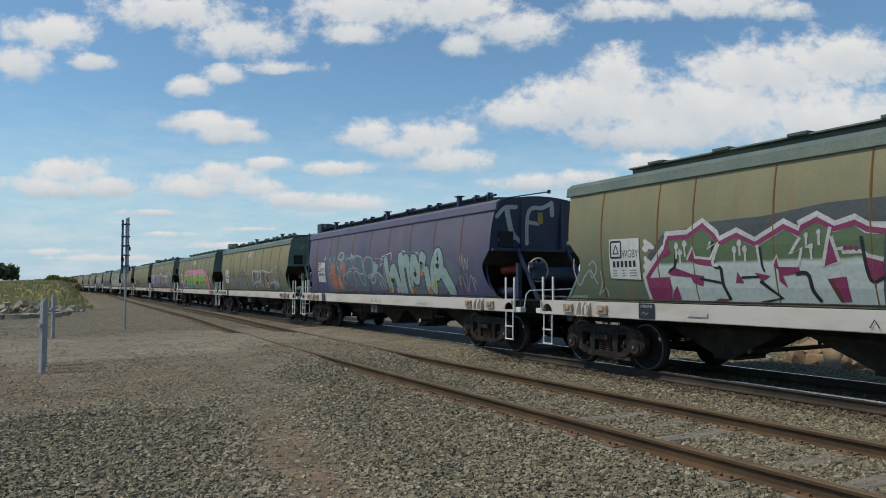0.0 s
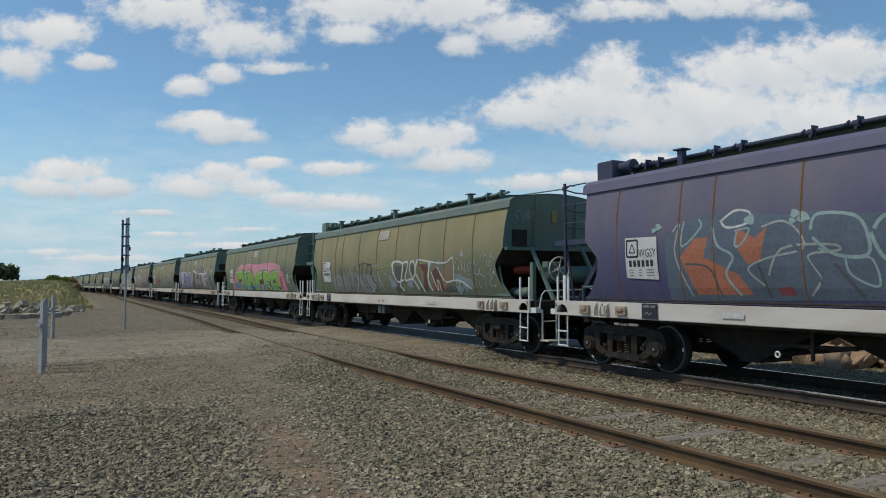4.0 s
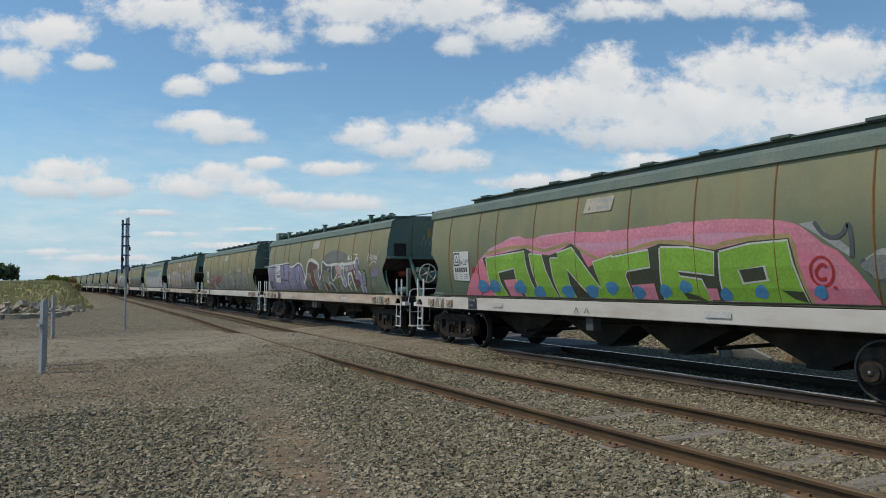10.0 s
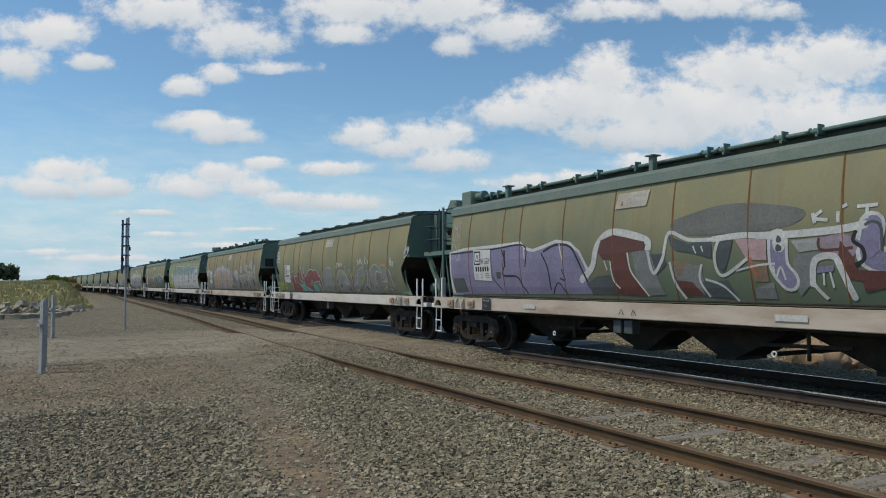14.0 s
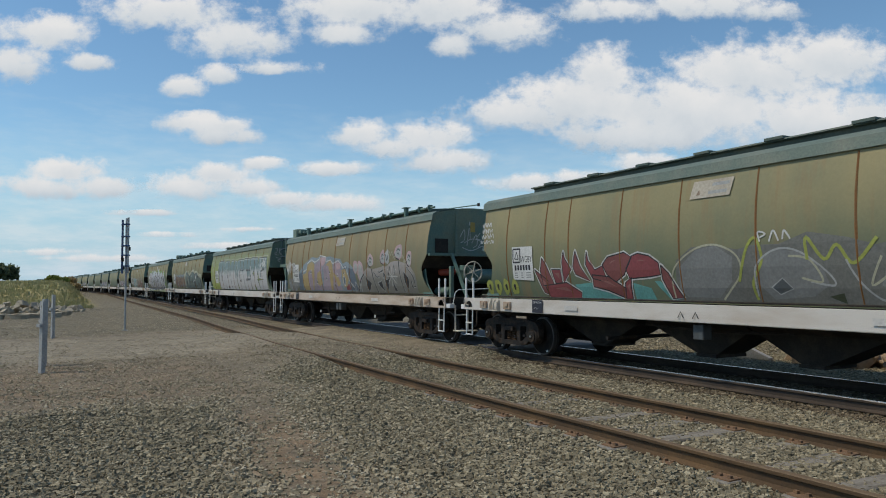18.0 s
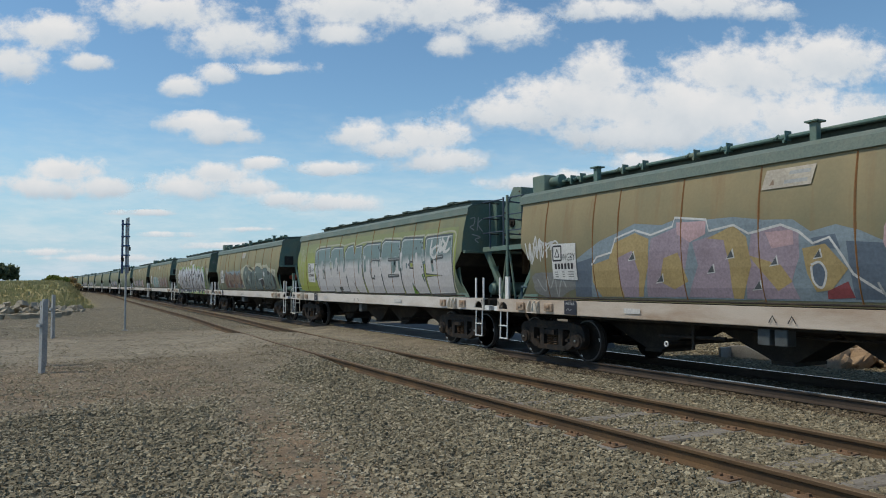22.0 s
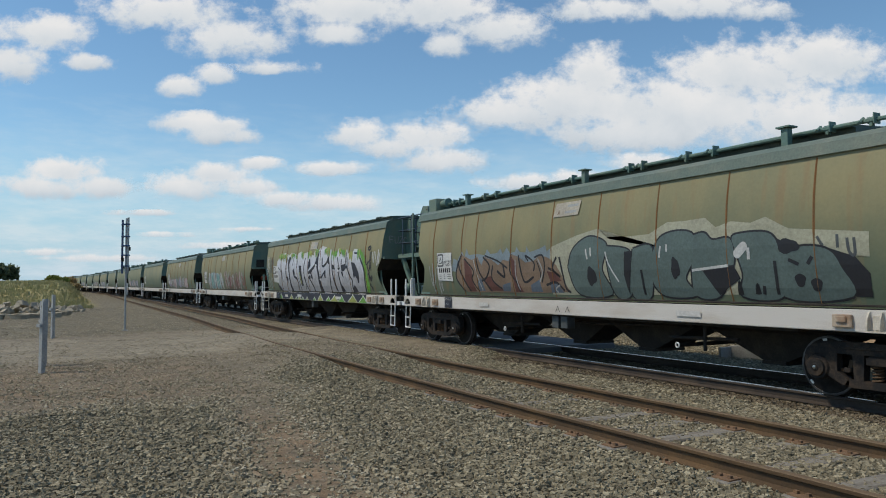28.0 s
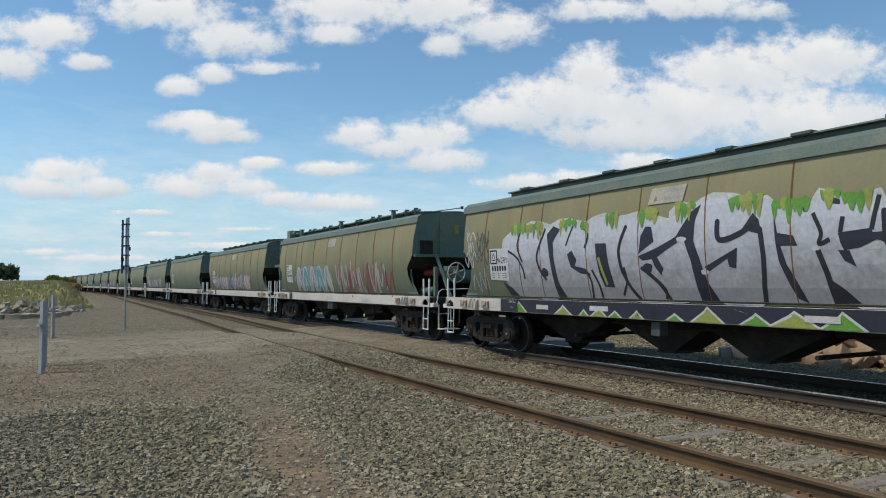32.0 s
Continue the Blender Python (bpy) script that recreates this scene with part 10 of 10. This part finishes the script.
def stone_material(name, tones):
    m, n, l, b = material(name, 0.9, spec=0.25)
    geo = n.new("ShaderNodeNewGeometry")
    c = ramp_node(n, l, geo.outputs["Random Per Island"], tones)
    g_ = noise_node(n, l, geo.outputs["Position"], 60.0, 3.0)
    c = mix_node(n, l, 1.0, c, ramp_node(n, l, g_, [(0.3, (0.75, 0.75, 0.75)), (0.7, (1.15, 1.15, 1.15))]), "MULTIPLY")
    l.new(c, b.inputs["Base Color"])
    bump_node(n, l, b, g_, 0.4, 0.005)
    return m


r_ = np.random.RandomState(11)
spots = []
tries = 165000
dist = 4.8 + 13.5 * r_.rand(tries) ** 0.85
ang = radians(28.65) + radians(70) * (r_.rand(tries) - 0.5)
keep = r_.rand(tries)
for d, a, k in zip(dist, ang, keep):
    x, y = -d * math.cos(a), d * math.sin(a)
    if k > (1 - 0.90 * min(1.0, dirt_amount(x, y) + 0.25 * noise.noise((x * 0.7, y * 0.7, 5.0)))):
        continue
    if abs(abs(y - SIDING_Y) - GAUGE / 2) < 0.034 or abs(abs(y - TRACK_Y) - GAUGE / 2) < 0.06:
        continue
    spots.append((x, y, ground_height(x, y) + 0.010 - 0.012 * min(1.0, dirt_amount(x, y))))
dusty = [dirt_amount(p[0], p[1]) > 0.16 + 0.2 * noise.noise((p[0], p[1], 3.0)) for p in spots]
dusty_mat = stone_material("dusty_stone", [(0.0, (0.18, 0.150, 0.098)), (0.35, (0.28, 0.236, 0.156)), (0.8, (0.38, 0.322, 0.220)), (1.0, (0.49, 0.425, 0.31))])
gravel_mat = stone_material("ballast_stone", [(0.0, (0.135, 0.114, 0.075)), (0.35, (0.217, 0.184, 0.120)), (0.8, (0.309, 0.264, 0.174)), (1.0, (0.41, 0.355, 0.245))])
oily = [abs(p[1] - TRACK_Y) < 1.45 + 0.35 * noise.noise((p[0] * 1.5, p[1] * 1.5, 2.0)) and p[0] > -14.0 for p in spots]
oily_mat = stone_material("oily_stone", [(0.0, (0.075, 0.057, 0.036)), (0.4, (0.125, 0.097, 0.063)), (0.8, (0.185, 0.147, 0.098)), (1.0, (0.28, 0.23, 0.16))])
stones("oily_stones", np.array([p for p, q in zip(spots, oily) if q]), 0.0172, oily_mat, "ballast stones dark with oil and brake dust beside the rails")
dusty = [q or o for q, o in zip(dusty, oily)]
stones("ballast_stones", np.array([p for p, q in zip(spots, dusty) if not q]), 0.0172, gravel_mat, "loose broken grey-brown ballast stones")
stones("dusty_stones", np.array([p for p, q, o in zip(spots, dusty, oily) if q and not o]), 0.0168, dusty_mat, "loose ballast stones grey-brown with dust")

grit = []
dist = 5.0 + 21.0 * r_.rand(52000) ** 0.9
ang = radians(28.66) + radians(70) * (r_.rand(52000) - 0.5)
for d, a in zip(dist, ang):
    x, y = -d * math.cos(a), d * math.sin(a)
    if dirt_amount(x, y) + 0.3 * noise.noise((x * 0.9, y * 0.9, 8.0)) > 0.22 and y < 8.9 and abs(abs(y - SIDING_Y) - GAUGE / 2) > 0.05:
        grit.append((x, y, ground_height(x, y) + 0.004))
stones("grit", np.array(grit), 0.0095, dusty_mat, "fine brown grit and small stones on the dirt")

far = []
for d, a in zip(18.0 + 40.0 * r_.rand(42000) ** 1.3, radians(28.66) + radians(66) * (r_.rand(42000) - 0.5)):
    x, y = -d * math.cos(a), d * math.sin(a)
    if y < 8.4 and pale_amount(x, y) < 0.02 + 0.4 * r_.rand() and abs(abs(y - SIDING_Y - siding_bend(x)) - GAUGE / 2) > 0.09 and ground_height(x, y) < 0.2:
        far.append((x, y, ground_height(x, y) + 0.003))
stones("far_gravel", np.array(far), 0.015, dusty_mat, "coarse grey gravel beyond the crossing")

past = []
for u, v in r_.rand(34000, 2):
    x, y = -24.0 + 21.0 * u, 11.9 + 6.6 * v ** 1.3
    past.append((x, y, ground_height(x, y) + 0.006))
stones("bank_gravel", np.array(past), 0.026, gravel_mat, "coarse grey-brown gravel past the main track")

# ---- sky and distance ----
def cloud_material():
    m, n, l, b = material("cloud", 1.0)
    n.remove(b)
    att = n.new("ShaderNodeAttribute")
    att.attribute_name = "puff"
    lit = n.new("ShaderNodeAttribute")
    lit.attribute_name = "puff_top"
    co = n.new("ShaderNodeTexCoord").outputs["Object"]
    big = noise_node(n, l, co, 0.0085, 10.0, 0.64, (1, 1.25, 1))
    add = n.new("ShaderNodeMath")
    add.operation = "MULTIPLY_ADD"
    add.inputs[1].default_value, add.inputs[2].default_value = 2.4, -1.2
    l.new(big, add.inputs[0])
    tot = n.new("ShaderNodeMath")
    tot.operation = "ADD"
    l.new(add.outputs[0], tot.inputs[0])
    l.new(att.outputs["Fac"], tot.inputs[1])
    alpha = n.new("ShaderNodeMapRange")
    alpha.interpolation_type = "SMOOTHSTEP"
    alpha.inputs["From Min"].default_value, alpha.inputs["From Max"].default_value = -0.05, 0.85
    l.new(tot.outputs[0], alpha.inputs[0])
    soft = noise_node(n, l, co, 0.004, 6.0, 0.6)
    sh = n.new("ShaderNodeMath")
    sh.operation = "MULTIPLY_ADD"
    sh.inputs[1].default_value = 0.75
    l.new(soft, sh.inputs[0])
    l.new(lit.outputs["Fac"], sh.inputs[2])
    # sunlit tops and shaded grey bases are put into the cloud's own glow
    col = ramp_node(n, l, sh.outputs[0], [(0.22, (0.47, 0.54, 0.61)), (0.60, (0.65, 0.69, 0.725)), (0.95, (0.79, 0.79, 0.79))])
    em = n.new("ShaderNodeEmission")
    l.new(col, em.inputs[0])
    tr = n.new("ShaderNodeBsdfTransparent")
    mx = n.new("ShaderNodeMixShader")
    l.new(alpha.outputs[0], mx.inputs[0])
    l.new(tr.outputs[0], mx.inputs[1])
    l.new(em.outputs[0], mx.inputs[2])
    l.new(mx.outputs[0], n["Material Output"].inputs[0])
    return m


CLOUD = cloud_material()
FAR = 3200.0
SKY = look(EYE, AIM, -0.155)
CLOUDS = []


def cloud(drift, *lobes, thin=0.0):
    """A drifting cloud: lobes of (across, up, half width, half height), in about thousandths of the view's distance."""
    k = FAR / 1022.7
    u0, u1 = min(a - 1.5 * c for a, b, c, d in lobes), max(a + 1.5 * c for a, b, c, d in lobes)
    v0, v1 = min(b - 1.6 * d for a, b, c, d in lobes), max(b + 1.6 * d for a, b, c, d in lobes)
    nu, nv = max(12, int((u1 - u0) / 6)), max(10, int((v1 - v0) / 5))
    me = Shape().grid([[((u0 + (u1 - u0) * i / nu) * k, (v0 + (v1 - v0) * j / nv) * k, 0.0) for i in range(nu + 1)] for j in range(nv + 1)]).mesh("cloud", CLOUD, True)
    dens, high = me.attributes.new("puff", "FLOAT", "POINT"), me.attributes.new("puff_top", "FLOAT", "POINT")
    for i, p in enumerate(me.vertices):
        u, v = p.co.x / k, p.co.y / k
        best, top = -1.0, 0.0
        tot, wsum = 0.0, 1e-6
        for a, b, c, d in lobes:
            du, dv = (u - a) / c, (v - b) / d
            if dv < 0:
                dv *= 1.25
            q = 1 - math.sqrt(du * du + dv * dv)
            best = max(best, q)
            wgt = math.exp(3 * q)
            tot += wgt * (0.5 + 0.5 * (v - b) / d)
            wsum += wgt
        edge = min((u - u0), (u1 - u), (v - v0), (v1 - v)) / 12.0
        dens.data[i].value = max(-2.0, min(1.0, 1.25 * best + 0.12)) - thin - max(0.0, 1 - edge) * 2.0
        high.data[i].value = max(-0.3, min(0.9, tot / wsum - 0.2))
    ob = tagged(new("cloud", me), "white fair-weather cumulus cloud drifting in a blue sky", "cloud", "clouds", "structure")
    CLOUDS.append((ob, drift))
    return ob


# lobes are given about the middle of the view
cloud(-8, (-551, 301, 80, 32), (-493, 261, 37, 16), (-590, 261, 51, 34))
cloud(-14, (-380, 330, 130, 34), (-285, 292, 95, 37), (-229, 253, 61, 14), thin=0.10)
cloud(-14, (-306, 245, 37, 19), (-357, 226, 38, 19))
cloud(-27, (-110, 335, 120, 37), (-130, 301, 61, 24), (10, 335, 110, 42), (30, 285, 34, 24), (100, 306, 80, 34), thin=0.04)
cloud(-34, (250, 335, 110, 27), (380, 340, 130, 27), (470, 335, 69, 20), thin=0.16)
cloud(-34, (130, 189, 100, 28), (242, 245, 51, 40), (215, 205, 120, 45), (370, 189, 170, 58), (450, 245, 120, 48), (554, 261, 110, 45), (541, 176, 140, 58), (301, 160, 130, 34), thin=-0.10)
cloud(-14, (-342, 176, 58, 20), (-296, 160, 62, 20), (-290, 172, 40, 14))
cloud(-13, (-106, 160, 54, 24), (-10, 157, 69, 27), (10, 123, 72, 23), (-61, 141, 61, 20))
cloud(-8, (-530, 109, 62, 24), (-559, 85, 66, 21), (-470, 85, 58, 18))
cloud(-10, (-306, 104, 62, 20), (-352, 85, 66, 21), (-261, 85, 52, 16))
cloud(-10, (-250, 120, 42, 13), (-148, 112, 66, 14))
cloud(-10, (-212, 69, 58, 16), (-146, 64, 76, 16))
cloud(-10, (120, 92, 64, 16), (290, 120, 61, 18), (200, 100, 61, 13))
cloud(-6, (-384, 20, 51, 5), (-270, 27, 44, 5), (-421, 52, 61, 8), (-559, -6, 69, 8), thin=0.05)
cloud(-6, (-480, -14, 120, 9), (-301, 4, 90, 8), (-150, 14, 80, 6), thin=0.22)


def haze_bank():
    """The pale bank of haze and thin cloud that lies along the horizon."""
    m, n, l, b = material("horizon_haze", 1.0)
    n.remove(b)
    att = n.new("ShaderNodeAttribute")
    att.attribute_name = "puff"
    co = n.new("ShaderNodeTexCoord").outputs["Object"]
    nz = noise_node(n, l, co, 0.004, 6.0, 0.6, (0.5, 1, 4.0))
    k = n.new("ShaderNodeMath")
    k.operation = "MULTIPLY_ADD"
    k.inputs[1].default_value = 0.5
    l.new(nz, k.inputs[0])
    sub_ = n.new("ShaderNodeMath")
    sub_.operation = "SUBTRACT"
    sub_.inputs[1].default_value = 0.25
    sub_.use_clamp = True
    l.new(att.outputs["Fac"], k.inputs[2])
    l.new(k.outputs[0], sub_.inputs[0])
    em = n.new("ShaderNodeEmission")
    col = ramp_node(n, l, nz, [(0.35, (0.40, 0.58, 0.72)), (0.65, (0.58, 0.69, 0.76))])
    l.new(col, em.inputs[0])
    tr = n.new("ShaderNodeBsdfTransparent")
    mx = n.new("ShaderNodeMixShader")
    l.new(sub_.outputs[0], mx.inputs[0])
    l.new(tr.outputs[0], mx.inputs[1])
    l.new(em.outputs[0], mx.inputs[2])
    l.new(mx.outputs[0], n["Material Output"].inputs[0])
    rad, hs = 3900.0, [-40, 60, 160, 260, 360, 480, 620, 780, 950]
    me = Shape().grid([[(rad * math.cos(2 * math.pi * i / 96), rad * math.sin(2 * math.pi * i / 96), h) for i in range(97)] for h in hs]).mesh("backdrop", m, True)
    at_ = me.attributes.new("puff", "FLOAT", "POINT")
    for i, v in enumerate(me.vertices):
        at_.data[i].value = 0.95 * (1 - smooth(20.0, 950.0, v.co.z))
    tagged(new("backdrop", me), "pale blue haze and thin cloud along the horizon", "sky", kind="structure")


haze_bank()


# far trees and field edge
def leaf_crown(name, centre, size, seed, count, mats, parent, leaf=0.5):
    """A crown of many small leaf clumps with an uneven outline."""
    r = random.Random(seed)
    s = Shape()
    for _ in range(count):
        a, e = r.uniform(0, 6.283), r.uniform(-0.4, 1.0)
        q = r.random() ** 0.4
        lump = 0.75 + 0.35 * noise.noise((math.cos(a) * 1.7 + seed, math.sin(a) * 1.7, e * 2))
        c = Vector((centre[0] + size[0] * q * lump * math.cos(a) * math.sqrt(max(0, 1 - e * e * 0.8)), centre[1] + size[1] * q * lump * math.sin(a) * math.sqrt(max(0, 1 - e * e * 0.8)), centre[2] + size[2] * q * lump * e))
        n1 = Vector((r.uniform(-1, 1), r.uniform(-1, 1), r.uniform(-1, 1))).normalized()
        n2 = n1.orthogonal().normalized()
        n3 = n1.cross(n2)
        k = leaf * r.uniform(0.5, 1.2)
        s.add([c + n2 * k, c + n3 * k * 0.6, c - n2 * k, c - n3 * k * 0.6], [(0, 1, 2, 3)])
    return part(name, s, mats, parent)




def foliage(name, dark, light):
    """Leaves that let part of the light through."""
    m = worn(name, dark, light, 0.8, scale=0.7, fine=6, bump=0)
    n, l = m.node_tree.nodes, m.node_tree.links
    thru = n.new("ShaderNodeBsdfTranslucent")
    l.new(n["Principled BSDF"].inputs["Base Color"].links[0].from_socket, thru.inputs[0])
    mx = n.new("ShaderNodeMixShader")
    mx.inputs[0].default_value = 0.45
    l.new(n["Principled BSDF"].outputs[0], mx.inputs[1])
    l.new(thru.outputs[0], mx.inputs[2])
    l.new(mx.outputs[0], n["Material Output"].inputs[0])
    return m


M["leaf_dark"] = foliage("tree_foliage", (0.115, 0.15, 0.085), (0.16, 0.19, 0.105))
M["leaf_scrub"] = foliage("scrub_foliage", (0.17, 0.22, 0.05), (0.25, 0.24, 0.08))
M["leaf_rust"] = foliage("rusty_foliage", (0.34, 0.25, 0.12), (0.42, 0.31, 0.16))
M["bark"] = worn("bark", (0.10, 0.08, 0.06), (0.16, 0.13, 0.10), 0.9, scale=4)
M["dry_grass"] = worn("dry_grass", (0.42, 0.37, 0.18), (0.28, 0.29, 0.12), 0.9, scale=0.25, fine=5, bump=0, world_space=True)


def tree(x, y, h, wd, seed, label):
    g = ground_height(x, y)
    t = thing("tree", pose(x, y, g), label, "tree", "far trees")
    s = Shape().tube([(0, 0, -0.2), (0.1, 0, h * 0.3), (0, 0.1, h * 0.75)], [0.32, 0.22, 0.06], 8)
    for k in range(7):
        a = k * 2.4
        s.tube([(0.05, 0, h * (0.25 + 0.06 * k)), (wd * 0.55 * math.cos(a), wd * 0.55 * math.sin(a), h * (0.42 + 0.06 * k))], [0.10, 0.03], 5)
    part("trunk", s, M["bark"], t)
    leaf_crown("crown", (0, 0, h * 0.36), (wd * 1.2, wd * 1.2, h * 0.60), seed, 1900, M["leaf_dark"], t, 0.40)


tree(-150, -5.6, 3.9, 1.8, 3, "dark dense tree on the grassy rise")
tree(-148, -7.8, 4.3, 2.4, 4, "dark dense tree on the grassy rise")
tree(-155, -11.5, 4.3, 2.6, 5, "dark dense tree on the grassy rise")
shrub_spots = ((-92, 0.9, 0.75, 1.2), (-95, 2.0, 0.65, 1.0), (-150, 3.6, 1.0, 1.8), (-170, 4.2, 1.0, 2.0), (-205, 5.4, 1.2, 2.0), (-112, 3.1, 1.1, 1.5), (-116, 4.0, 1.0, 1.3), (-125, 3.4, 1.2, 1.6), (-135, 4.4, 1.1, 1.5), (-180, 5.6, 1.3, 1.8))
for k, (x, y, h, wd) in enumerate(shrub_spots):
    sh = thing("shrub", pose(x, y, ground_height(x, y)), "low rust-brown shrub in dry grass" if x > -140 and y > 2.5 else "low yellow-green shrub in dry grass", "shrub", "shrubs")
    part("stem", Shape().tube([(0, 0, -0.1), (0, 0, h * 0.5)], [0.06, 0.03], 6), M["bark"], sh)
    leaf_crown("foliage", (0, 0, h * 0.45), (wd, wd * 0.8, h * 0.6), 40 + k, 700, M["leaf_rust" if x > -140 and y > 2.5 else "leaf_scrub"], sh, 0.16)


def blades(name, spots, h, mats, label):
    """Tufts of thin blades, as one mesh."""
    r = random.Random(9)
    s = Shape()
    for x, y, z in spots:
        for _ in range(6):
            a = r.uniform(0, 6.283)
            k, lean = h * r.uniform(0.5, 1.3), r.uniform(0, 0.35)
            dx, dy = math.cos(a), math.sin(a)
            bx, by = x + r.uniform(-0.2, 0.2), y + r.uniform(-0.2, 0.2)
            wd = 0.035
            s.add([(bx - dy * wd, by + dx * wd, z - 0.03), (bx + dy * wd, by - dx * wd, z - 0.03), (bx + dx * lean * k, by + dy * lean * k, z + k)], [(0, 1, 2)])
    me = bpy.data.meshes.new(name)
    me.from_pydata(s.v, [], s.f)
    me.materials.append(mats)
    return tagged(new(name, me), label, "grass", kind="stuff")


rng = random.Random(21)
tufts = []
while len(tufts) < 9000:
    x = -58 - 130 * rng.random() ** 1.6
    y = rng.uniform(-0.26 * -x * 0.55, 1.9 + 0.026 * -x)
    if rng.random() < smooth(1.9 + 0.026 * -x, 0.6 + 0.026 * -x, y):
        tufts.append((x, y, ground_height(x, y)))
blades("dry_grass", tufts, 0.24, M["dry_grass"], "tall dry yellow grass on a low rise")

belt = Shape()
r = random.Random(31)
for k in range(900):
    x = r.uniform(-620, 420)
    y = 330 + 40 * r.random()
    h = 3.0 + 4.5 * max(0, noise.noise((x * 0.02, 1.0, 0))) + r.uniform(0, 2.0)
    for _ in range(14):
        c = Vector((x + r.uniform(-4, 4), y + r.uniform(-3, 3), r.uniform(0, h)))
        n1 = Vector((r.uniform(-1, 1), r.uniform(-1, 1), r.uniform(-1, 1))).normalized()
        n2 = n1.orthogonal().normalized()
        n3 = n1.cross(n2)
        q = r.uniform(0.6, 1.6)
        belt.add([c + n2 * q, c + n3 * q * 0.7, c - n2 * q, c - n3 * q * 0.7], [(0, 1, 2, 3)])
bm_ = bpy.data.meshes.new("far_tree_belt")
bm_.from_pydata(belt.v, [], belt.f)
bm_.materials.append(M["leaf_dark"])
tagged(new("far_tree_belt", bm_), "distant dark belt of low trees beyond dry fields", "trees", kind="stuff")


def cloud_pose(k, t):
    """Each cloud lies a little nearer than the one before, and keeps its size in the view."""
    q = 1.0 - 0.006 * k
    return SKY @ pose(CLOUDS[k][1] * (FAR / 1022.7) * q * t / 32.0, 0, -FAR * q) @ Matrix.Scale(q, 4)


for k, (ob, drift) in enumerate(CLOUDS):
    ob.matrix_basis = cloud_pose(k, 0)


def motions():
    for i, w in enumerate(WAGONS):
        walk(w, [(t, wagon_pose(i, t)) for t in range(0, 33, 2)])
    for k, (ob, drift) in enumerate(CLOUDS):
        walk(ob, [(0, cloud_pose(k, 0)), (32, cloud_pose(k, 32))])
    for i, w in enumerate(WAGONS[:NEAR_COUNT]):
        way = -1 if i in TYPE_TWO else 1
        for o in w.children_recursive:
            if o.name.startswith("wheelset"):
                x, y, z = o.location
                walk(o, [(k / 8, pose(x, y, z, 0, way * math.degrees((train_at(k / 8) - train_at(0)) / 0.40), 0)) for k in range(257)])


motions()
